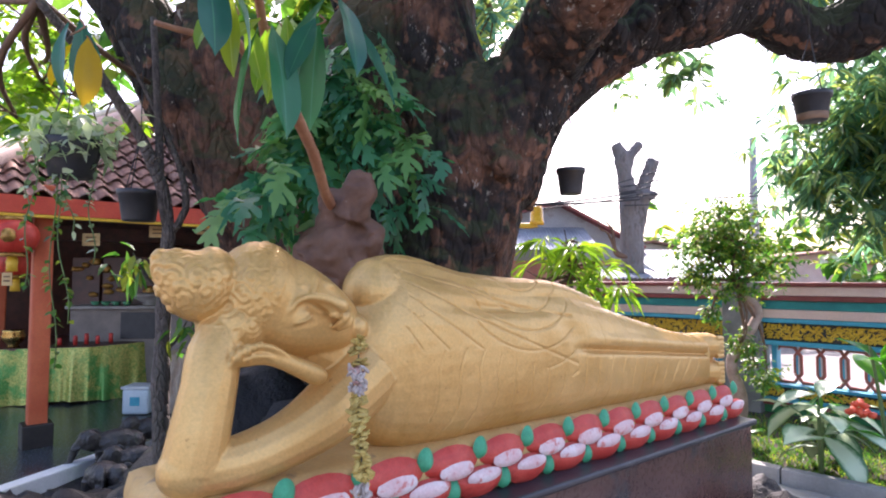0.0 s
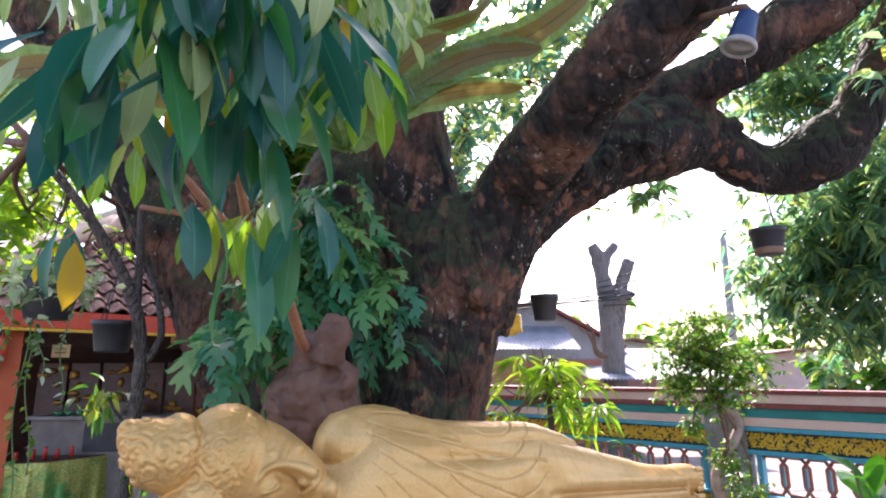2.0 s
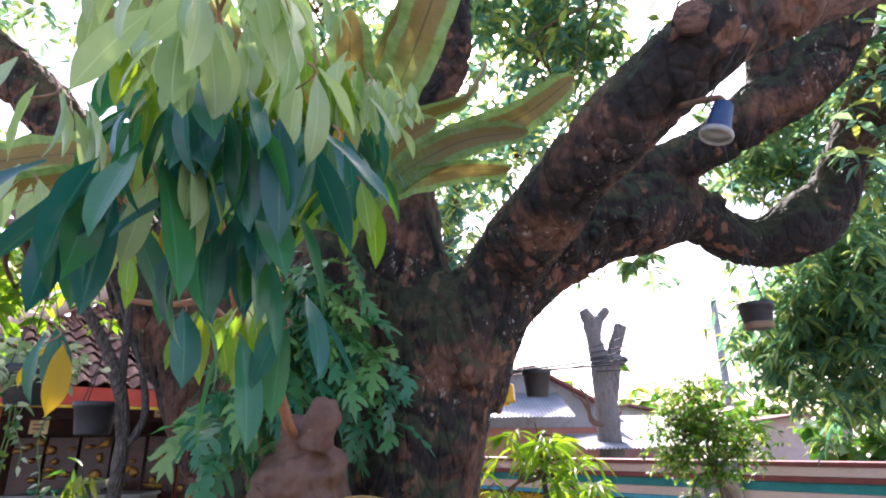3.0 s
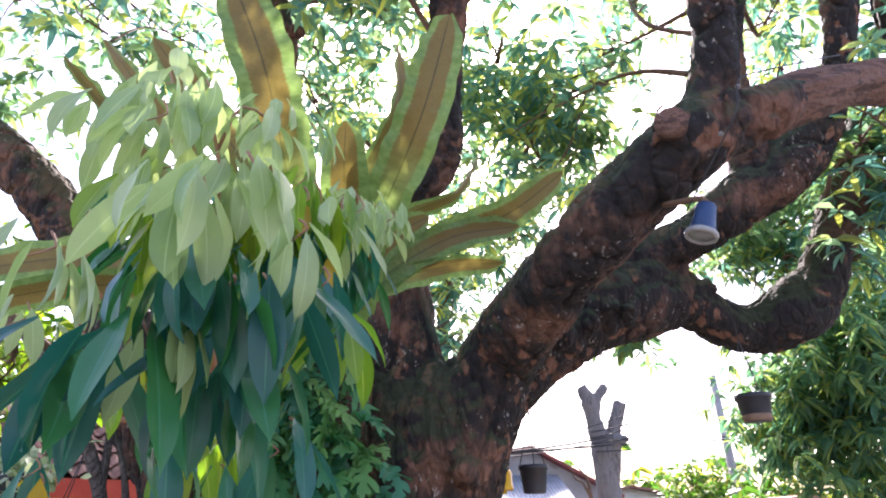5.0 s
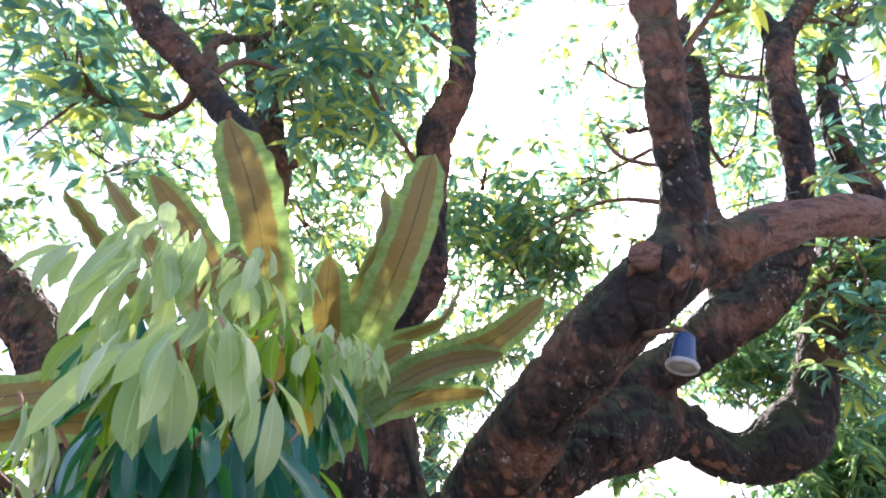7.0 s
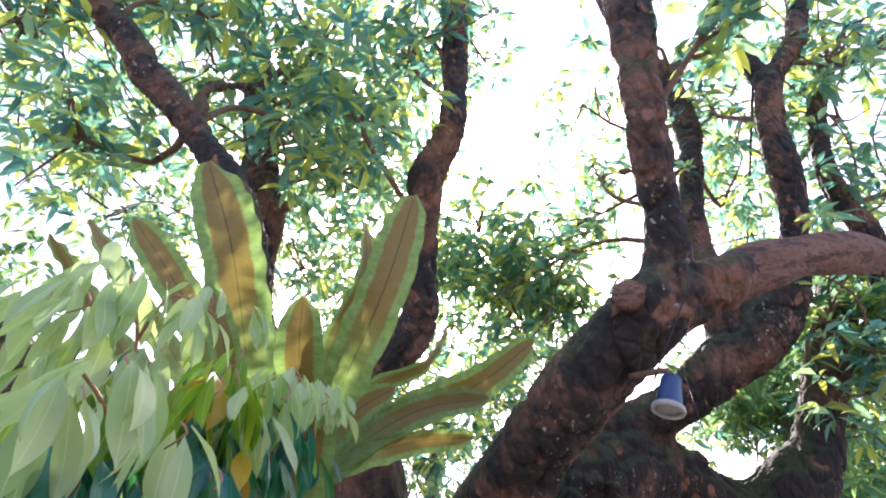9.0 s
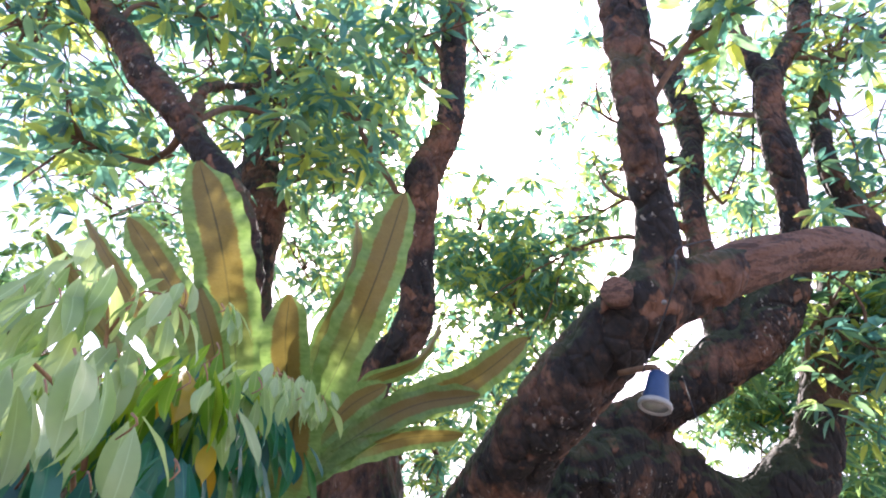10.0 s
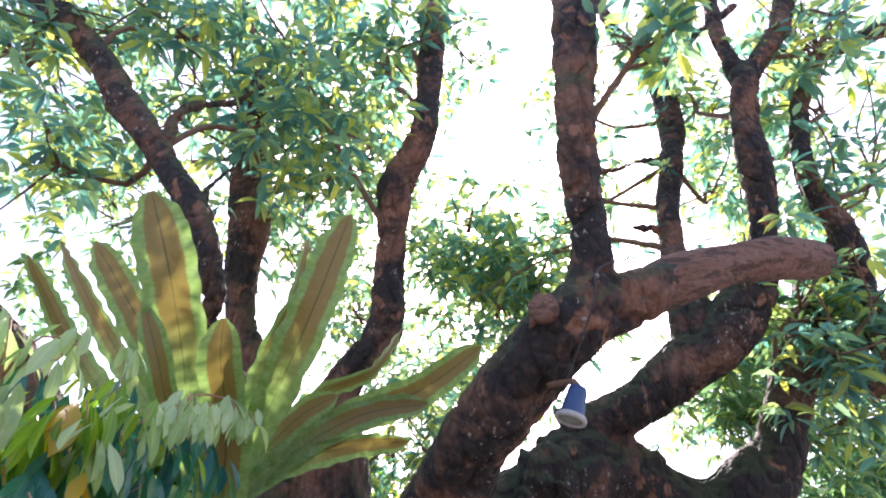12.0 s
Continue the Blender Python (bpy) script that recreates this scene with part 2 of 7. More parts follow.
CLOTH = surface("green_gold_brocade", (0.16, 0.3, 0.05), (0.6, 0.52, 0.14), 45, 0.28, 0.3, 120, stain=(0.03, 0.25, 0.05), stain_at=0.5, stain_scale=2.2, metal=0.3)
# crown tones: haze put in as paler blue-green, sunlit blades as the yellow tone
LEAF_CROWN = leafy("crown_leaves", [(0.055, 0.14, 0.165), (0.09, 0.19, 0.2), (0.17, 0.25, 0.15), (0.36, 0.36, 0.11)], 0.7, 0.5)
LEAF_FAR = leafy("sunlit_mango_leaves", [(0.06, 0.13, 0.09), (0.09, 0.17, 0.11), (0.13, 0.21, 0.11), (0.22, 0.26, 0.1)], 0.54, 0.5)
# neighbour tones are paled to put haze into the leaf colour
LEAF_NEAR_TREE = leafy("neighbour_leaves", [(0.06, 0.15, 0.125), (0.095, 0.2, 0.15), (0.15, 0.25, 0.14), (0.3, 0.34, 0.11)], 0.56, 0.45)
LEAF_DARK = leafy("dark_blue_green_leaf", [(0.012, 0.095, 0.085), (0.02, 0.13, 0.1), (0.03, 0.16, 0.055), (0.02, 0.12, 0.03)], 0.3, 0.33, False, rib=(0.05, 0.2, 0.12))
LEAF_PALE = leafy("pale_young_leaf", [(0.26, 0.36, 0.16), (0.34, 0.42, 0.21), (0.4, 0.47, 0.27)], 0.38, 0.42, False, rib=(0.42, 0.5, 0.3))
LEAF_LIME = leafy("lime_leaf", [(0.12, 0.24, 0.03), (0.2, 0.32, 0.04), (0.26, 0.3, 0.03)], 0.5, 0.35, False, rib=(0.36, 0.42, 0.12))
LEAF_YELLOW = leafy("yellow_leaf", [(0.45, 0.25, 0.02), (0.5, 0.33, 0.03), (0.3, 0.15, 0.03)], 0.4, 0.4, False)
LEAF_POLY = leafy("polypody_frond", [(0.025, 0.15, 0.075), (0.045, 0.21, 0.1), (0.09, 0.28, 0.09), (0.2, 0.35, 0.11)], 0.32, 0.38, False)
LEAF_BRIGHT = leafy("sunlit_leaf", [(0.1, 0.2, 0.02), (0.16, 0.28, 0.03), (0.24, 0.3, 0.04)], 0.5, 0.35)
LEAF_SMALL = leafy("small_leaves", [(0.03, 0.1, 0.02), (0.06, 0.16, 0.03), (0.12, 0.22, 0.04), (0.25, 0.26, 0.05)], 0.45)
LEAF_VAR = leafy("variegated_leaf", [(0.14, 0.23, 0.11), (0.34, 0.4, 0.26), (0.5, 0.54, 0.42)], 0.35, 0.45)


# ---- building helpers ----
class Geo:
    """Gathers vertices and faces in metres."""

    def __init__(self):
        self.v, self.f, self.uv = [], [], []

    def add(self, vs, fs):
        k = len(self.v)
        self.v.extend([tuple(map(float, q)) for q in vs])
        self.f.extend([tuple(i + k for i in q) for q in fs])
        return self

    def box(self, c, s, m=None, bevel=0.0):
        bm = bmesh.new()
        bmesh.ops.create_cube(bm, size=1.0)
        bmesh.ops.scale(bm, vec=s, verts=bm.verts)
        if bevel:
            bmesh.ops.bevel(bm, geom=bm.edges[:], offset=bevel, segments=2, profile=0.6, affect="EDGES")
        bm.verts.index_update()
        m = m or Matrix.Identity(4)
        self.add([m @ (q.co + Vector(c)) for q in bm.verts], [[w.index for w in q.verts] for q in bm.faces])
        bm.free()
        return self

    def ball(self, c, r, seg=16, rings=10, m=None, lump=0.0, freq=3.0):
        r = (r, r, r) if isinstance(r, (int, float)) else r
        vs, fs = [], []
        for i in range(rings + 1):
            th = math.pi * i / rings
            for j in range(seg):
                ph = 2 * math.pi * j / seg
                d = Vector((math.sin(th) * math.cos(ph), math.sin(th) * math.sin(ph), math.cos(th)))
                k = 1 + (lump * noise.noise(d * freq + Vector(c) * 7) if lump else 0)
                q = Vector((d.x * r[0], d.y * r[1], d.z * r[2])) * k
                q = (m @ q if m else q) + Vector(c)
                vs.append(q)
        for i in range(rings):
            for j in range(seg):
                a, b = i * seg + j, i * seg + (j + 1) % seg
                fs.append((a, a + seg, b + seg, b))
        return self.add(vs, fs)

    def tube(self, pts, seg=10, step=0.0, wob=0.0, freq=6.0, caps=True, flat=1.0):
        """A limb through (x, y, z, radius) points, smoothed."""
        p = smooth_line(pts, step) if step else [tuple(q) for q in pts]
        vs, fs, up = [], [], Vector((0.13, 0.21, 0.97))
        side = None
        for i, q in enumerate(p):
            a, b = Vector(p[max(i - 1, 0)][:3]), Vector(p[min(i + 1, len(p) - 1)][:3])
            d = (b - a).normalized()
            if side is None:
                side = d.cross(up if abs(d.dot(up)) < 0.95 else Vector((1, 0, 0))).normalized()
            side = (side - d * side.dot(d)).normalized()
            oth = d.cross(side)
            for j in range(seg):
                t = 2 * math.pi * j / seg
                e = side * math.cos(t) + oth * math.sin(t) * flat
                c = Vector(q[:3])
                k = q[3] * (1 + (wob * noise.noise((c + e * q[3]) * freq) if wob else 0))
                vs.append(c + e * k)
        n = len(p)
        for i in range(n - 1):
            for j in range(seg):
                a, b = i * seg + j, i * seg + (j + 1) % seg
                fs.append((a, b, b + seg, a + seg))
        if caps:
            fs.append(tuple(range(seg - 1, -1, -1)))
            fs.append(tuple((n - 1) * seg + j for j in range(seg)))
        return self.add(vs, fs)

    def lathe(self, prof, seg=24, c=(0, 0, 0)):
        """A turned form from (radius, z) points."""
        vs = [(c[0] + r * math.cos(2 * math.pi * j / seg), c[1] + r * math.sin(2 * math.pi * j / seg), c[2] + z) for r, z in prof for j in range(seg)]
        fs = [(i * seg + j, i * seg + (j + 1) % seg, (i + 1) * seg + (j + 1) % seg, (i + 1) * seg + j) for i in range(len(prof) - 1) for j in range(seg)]
        return self.add(vs, fs)

    def sheet(self, fn, nu, nv):
        """A grid of fn(u, v), u and v from 0 to 1."""
        vs = [fn(i / nu, j / nv) for j in range(nv + 1) for i in range(nu + 1)]
        fs = [(j * (nu + 1) + i, j * (nu + 1) + i + 1, (j + 1) * (nu + 1) + i + 1, (j + 1) * (nu + 1) + i) for j in range(nv) for i in range(nu)]
        return self.add(vs, fs)

    def mesh(self, name, origin=(0, 0, 0), shade=True):
        me = bpy.data.meshes.new(name)
        o = Vector(origin)
        me.from_pydata([tuple(Vector(q) - o) for q in self.v], [], self.f)
        if self.uv:
            lay = me.uv_layers.new(name="UVMap")
            for lp in me.loops:
                lay.data[lp.index].uv = self.uv[lp.vertex_index]
        me.validate()
        if shade:
            me.shade_smooth()
        return me


def smooth_line(pts, step):
    """Catmull-Rom through points of any width, a point every step metres."""
    p = [np.array(q, float) for q in pts]
    p = [2 * p[0] - p[1]] + p + [2 * p[-1] - p[-2]]
    out = []
    for i in range(1, len(p) - 2):
        a, b, c, d = p[i - 1:i + 3]
        n = max(2, int(np.linalg.norm(c[:3] - b[:3]) / step))
        for k in range(n):
            t = k / n
            out.append(0.5 * (2 * b + (c - a) * t + (2 * a - 5 * b + 4 * c - d) * t * t + (3 * b - a - 3 * c + d) * t ** 3))
    out.append(p[-2])
    return [tuple(q) for q in out]


def thing(name, at, label, category, group="", kind=""):
    e = new(name)
    e.location = at
    e.empty_display_size = 0.05
    return tagged(e, label, category, group, kind)


def base_of(ob):
    while ob.parent:
        ob = ob.parent
    return ob.location


def part(name, geo, material, parent, label="", shade=True, local=False, kind=""):
    """Links a Geo (in world metres, or local ones) as one mesh under a thing or a part."""
    me = geo if isinstance(geo, bpy.types.Mesh) else geo.mesh(name, (0, 0, 0) if local else base_of(parent), shade)
    if not me.materials:
        me.materials.append(material)
    ob = new(name, me)
    ob.parent = parent
    return tagged(ob, label, kind=kind)


def solo(name, geo, material, at, label, category, group="", kind="", shade=True):
    """A thing that is one mesh."""
    me = geo if isinstance(geo, bpy.types.Mesh) else geo.mesh(name, at, shade)
    if not me.materials:
        me.materials.append(material)
    ob = new(name, me)
    ob.location = at
    return tagged(ob, label, category, group, kind)


def fused(geo, name, voxel, rounds=0, shape=None):
    """The union of overlapping forms as one skin, smoothed, then shaped by shape(co, normal) -> co."""
    ob = new("raw", geo.mesh("raw"))
    r = ob.modifiers.new("remesh", "REMESH")
    r.mode, r.voxel_size = "VOXEL", voxel
    if rounds:
        s = ob.modifiers.new("smooth", "SMOOTH")
        s.factor, s.iterations = 0.5, rounds
    me = bpy.data.meshes.new_from_object(ob.evaluated_get(bpy.context.evaluated_depsgraph_get()))
    me.name = name
    bpy.data.objects.remove(ob)
    if shape:
        moved = [shape(q.co.copy(), q.normal.copy()) for q in me.vertices]
        for q, c in zip(me.vertices, moved):
            q.co = c
    me.shade_smooth()
    return me


BLADE_SMALL = (np.array([(0, 0, 0), (-0.5, 0.33, 0.06), (0, 0.33, -0.02), (0.5, 0.33, 0.06), (-0.42, 0.66, 0.05), (0, 0.66, -0.02), (0.42, 0.66, 0.05), (0, 1, 0)]),
               [(0, 2, 1), (0, 3, 2), (1, 2, 5, 4), (2, 3, 6, 5), (4, 5, 7), (5, 6, 7)])


def scatter_leaves(geo_v, geo_f, pos, way, length, width, droop, rng, blade=BLADE_SMALL):
    """Adds one blade per row of pos, along way, to lists of vertex and face blocks."""
    t, fs = blade
    n = len(pos)
    d = way / np.linalg.norm(way, axis=1, keepdims=True)
    up = np.tile((0.0, 0.0, 1.0), (n, 1)) + rng.normal(0, 0.45, (n, 3))
    s = np.cross(d, up)
    s /= np.linalg.norm(s, axis=1, keepdims=True)
    u = np.cross(s, d)
    L, W = np.asarray(length).reshape(-1, 1, 1), np.asarray(width).reshape(-1, 1, 1)
    v = pos[:, None] + s[:, None] * t[None, :, :1] * W + d[:, None] * t[None, :, 1:2] * L + u[:, None] * t[None, :, 2:] * L
    v[:, :, 2] -= droop * L[:, :, 0] * t[None, :, 1] ** 2
    k = sum(len(q) for q in geo_v)
    geo_v.append(v.reshape(-1, 3))
    for i in range(n):
        o = k + i * len(t)
        geo_f.extend([tuple(a + o for a in q) for q in fs])


def leaf_mesh(name, vs, fs, origin):
    me = bpy.data.meshes.new(name)
    me.from_pydata((np.concatenate(vs) - np.array(origin)).tolist(), [], fs)
    me.shade_smooth()
    return me


def rosettes(blobs, length, per, rng, droop=0.35, spread=1.0, flat=0.8, dense=1.0, aspect=0.3):
    """Tufts of drooping blades at twig tips, scattered in uneven clouds (x, y, z, radius, tufts)."""
    vs, fs, tips = [], [], []
    for x, y, z, r, k in blobs:
        for _ in range(int(k * dense)):
            c = rng.normal(0, 0.5, 3) * r * np.array((1, 1, flat)) + (x, y, z)
            tips.append(c)
            n = int(rng.integers(per - 3, per + 4))
            a = rng.uniform(0, 2 * math.pi, n)
            el = rng.uniform(-0.75, 0.5, n)
            way = np.stack([np.cos(a) * np.cos(el), np.sin(a) * np.cos(el), np.sin(el)], 1)
            L = length * rng.uniform(0.55, 1.2, n)
            scatter_leaves(vs, fs, c + way * 0.02 * rng.uniform(0, 2, (n, 1)), way, L, L * aspect * rng.uniform(0.8, 1.2, n), droop * spread, rng)
    return vs, fs, tips


# ---- ground ----
g = Geo()
g.sheet(lambda u, v: (-300 + 600 * u, -300 + 600 * v, 0.0), 6, 6)
solo("ground", g, DRAB, (0, 0, 0), "grey cement yard reaching to the horizon", "ground", kind="structure")


# ---- the reclining statue and its base: u along the body, w into the depth ----
SU, SW, SO = Vector((0.777, 0.629, 0)), Vector((-0.629, 0.777, 0)), Vector((0.1, 1.59, 0))
SLOPE = -0.045


def body(u, w, z):
    """A place on the statue's base: along it, behind its front face, height."""
    return SO + SU * u + SW * w + Vector((0, 0, z + SLOPE * u))


def bodyline(pts):
    return [(*body(u, w, z), r) for u, w, z, r in pts]


BODY_M = Matrix(((SU.x, SW.x, 0, 0), (SU.y, SW.y, 0, 0), (SLOPE, 0, 1, 0), (0, 0, 0, 1)))
g = Geo()
# torso and legs: (u, bottom, top, centre in depth, half depth)
SECTIONS = [(-0.36, 1.2, 1.36, 0.15, 0.08), (-0.30, 1.13, 1.44, 0.15, 0.12), (-0.22, 1.09, 1.52, 0.15, 0.15), (-0.08, 1.08, 1.515, 0.15, 0.16),
            (0.1, 1.08, 1.49, 0.15, 0.155), (0.3, 1.08, 1.49, 0.15, 0.16), (0.48, 1.08, 1.48, 0.145, 0.155), (0.7, 1.08, 1.43, 0.135, 0.135),
            (0.95, 1.08, 1.375, 0.125, 0.115), (1.15, 1.09, 1.34, 0.11, 0.095), (1.3, 1.095, 1.325, 0.10, 0.08), (1.36, 1.1, 1.32, 0.1, 0.075)]
sec = smooth_line([(q[0], q[1] + 0.034 * (q[0] - 1.3), q[2], q[3], q[4]) for q in SECTIONS], 0.04)
vs, fs, SEG = [], [], 40
for u, lo, hi, wc, hw in sec:
    for j in range(SEG):
        t = 2 * math.pi * j / SEG
        c, s = math.cos(t), math.sin(t)
        ww = math.copysign(abs(c) ** 0.8, c) * hw
        zz = math.copysign(abs(s) ** 0.8, s) * (hi - lo) / 2
        vs.append(body(u, wc + ww, (hi + lo) / 2 + zz))
for i in range(len(sec) - 1):
    for j in range(SEG):
        a, b = i * SEG + j, i * SEG + (j + 1) % SEG
        fs.append((a, b, b + SEG, a + SEG))
fs += [tuple(range(SEG - 1, -1, -1)), tuple((len(sec) - 1) * SEG + j for j in range(SEG))]
g.add(vs, fs)
# upper arm lying along the flank, its hand on the thigh
g.tube(bodyline([(-0.25, 0.15, 1.45, 0.095), (-0.15, 0.16, 1.475, 0.088), (0.02, 0.13, 1.455, 0.07), (0.2, 0.11, 1.455, 0.06), (0.38, 0.1, 1.465, 0.05),
                 (0.55, 0.1, 1.445, 0.04), (0.66, 0.1, 1.42, 0.03)]), 16, 0.03)
g.ball(body(-0.238, 0.15, 1.449), (0.092, 0.1, 0.097), 24, 16, BODY_M.to_3x3())
# propping arm: hand, forearm, elbow, upper arm
g.tube(bodyline([(-0.6, 0.12, 1.41, 0.05), (-0.65, 0.1, 1.36, 0.056), (-0.685, 0.08, 1.31, 0.057), (-0.7, 0.06, 1.25, 0.056), (-0.72, 0.05, 1.16, 0.06), (-0.735, 0.05, 1.085, 0.062)]), 16, 0.03)
g.tube(bodyline([(-0.742, 0.05, 1.09, 0.056), (-0.66, 0.045, 1.088, 0.055), (-0.54, 0.05, 1.118, 0.061), (-0.42, 0.07, 1.17, 0.078), (-0.3, 0.1, 1.25, 0.095)]), 16, 0.03)
g.ball(body(-0.738, 0.05, 1.085), (0.064, 0.06, 0.056), 18, 12, BODY_M.to_3x3())
# head, topknot, jaw, neck, ear
R3B = BODY_M.to_3x3()
g.ball(body(-0.568, 0.13, 1.43), (0.112, 0.12, 0.129), 36, 24, R3B)
g.ball(body(-0.628, 0.13, 1.365), (0.08, 0.1, 0.075), 30, 20, R3B)
g.tube(bodyline([(-0.57, 0.13, 1.425, 0.11), (-0.516, 0.125, 1.407, 0.121), (-0.456, 0.115, 1.392, 0.107), (-0.395, 0.1, 1.378, 0.079), (-0.358, 0.09, 1.373, 0.055), (-0.342, 0.082, 1.372, 0.036)]), 32, 0.012)
g.ball(body(-0.35, 0.07, 1.366), (0.03, 0.036, 0.032), 18, 12, R3B)
# topknot drawn to a point
g.tube(bodyline([(-0.625, 0.13, 1.44, 0.04), (-0.652, 0.13, 1.447, 0.064), (-0.675, 0.13, 1.453, 0.08), (-0.7, 0.13, 1.459, 0.083), (-0.728, 0.13, 1.467, 0.073), (-0.756, 0.13, 1.485, 0.052), (-0.782, 0.13, 1.505, 0.028), (-0.797, 0.13, 1.517, 0.01)]), 28, 0.012)
g.tube(bodyline([(-0.46, 0.14, 1.33, 0.075), (-0.36, 0.15, 1.29, 0.085), (-0.27, 0.15, 1.28, 0.11)]), 16, 0.03)
# ear: long lobe, rim and inner fold
g.tube(bodyline([(-0.668, 0.04, 1.294, 0.012), (-0.65, 0.028, 1.306, 0.02), (-0.62, 0.02, 1.312, 0.022), (-0.59, 0.018, 1.308, 0.019), (-0.558, 0.018, 1.297, 0.019), (-0.511, 0.02, 1.277, 0.022), (-0.478, 0.022, 1.262, 0.023), (-0.458, 0.026, 1.256, 0.015)]), 16, 0.01)
g.tube(bodyline([(-0.672, 0.02, 1.292, 0.006), (-0.655, 0.006, 1.318, 0.007), (-0.628, 0.0, 1.332, 0.0075), (-0.598, 0.0, 1.33, 0.0075), (-0.57, 0.004, 1.318, 0.007), (-0.545, 0.008, 1.302, 0.006)]), 10, 0.008)
g.tube(bodyline([(-0.65, 0.004, 1.302, 0.005), (-0.628, -0.002, 1.312, 0.006), (-0.6, 0.0, 1.31, 0.006), (-0.585, 0.004, 1.302, 0.004)]), 8, 0.008)
# brow arching into a straight narrow nose
g.tube(bodyline([(-0.556, 0.026, 1.384, 0.004), (-0.548, 0.012, 1.405, 0.006), (-0.536, 0.006, 1.422, 0.007), (-0.52, 0.0, 1.434, 0.008), (-0.503, -0.004, 1.438, 0.009), (-0.48, -0.014, 1.436, 0.011),
                 (-0.46, -0.022, 1.43, 0.0125), (-0.444, -0.03, 1.422, 0.0145), (-0.436, -0.022, 1.414, 0.013)]), 16, 0.006)
g.tube(bodyline([(-0.505, 0.004, 1.436, 0.008), (-0.47, 0.0, 1.424, 0.016), (-0.446, -0.004, 1.414, 0.019), (-0.436, 0.006, 1.406, 0.014)]), 16, 0.006)
g.tube(bodyline([(-0.462, -0.002, 1.402, 0.007), (-0.448, -0.012, 1.4, 0.011), (-0.437, -0.008, 1.402, 0.009)]), 12, 0.005)
g.tube(bodyline([(-0.43, -0.002, 1.426, 0.008), (-0.424, 0.01, 1.428, 0.007)]), 10)
g.tube(bodyline([(-0.5, 0.002, 1.44, 0.008), (-0.486, 0.02, 1.462, 0.009), (-0.474, 0.038, 1.477, 0.009), (-0.472, 0.056, 1.49, 0.006)]), 10, 0.006)
# lowered eyelids, full lips, forehead dot
g.ball(body(-0.52, 0.016, 1.397), (0.031, 0.014, 0.016), 24, 16, R3B @ Matrix.Rotation(radians(-32), 3, "Y"))
g.tube(bodyline([(-0.546, 0.018, 1.378, 0.003), (-0.53, 0.004, 1.38, 0.004), (-0.512, -0.002, 1.388, 0.004), (-0.497, 0.0, 1.402, 0.003)]), 8, 0.005)
g.ball(body(-0.446, 0.05, 1.462), (0.026, 0.018, 0.014), 16, 10, R3B)
g.tube(bodyline([(-0.442, 0.016, 1.368, 0.004), (-0.432, 0.0, 1.38, 0.0075), (-0.421, -0.006, 1.394, 0.0105), (-0.408, 0.004, 1.407, 0.0085), (-0.394, 0.026, 1.417, 0.004)]), 12, 0.005)
g.tube(bodyline([(-0.431, 0.016, 1.362, 0.004), (-0.417, 0.0, 1.374, 0.0085), (-0.406, 0.0, 1.387, 0.0105), (-0.394, 0.014, 1.4, 0.007)]), 12, 0.005)
g.ball(body(-0.517, 0.022, 1.46), 0.0085, 12, 8)
# feet, one on the other, with toes
for zc, toes in ((1.27, 1), (1.16, 0)):
    g.tube(bodyline([(1.3, 0.1, zc, 0.056), (1.38, 0.088, zc, 0.057), (1.445, 0.075, zc, 0.056), (1.468, 0.07, zc, 0.05)]), 16, 0.02)
    for k in range(5):
        z = zc + 0.036 - 0.019 * k
        g.tube(bodyline([(1.43, 0.035, z, 0.012), (1.475, 0.03, z, 0.012), (1.49, 0.035, z, 0.008)]), 8)


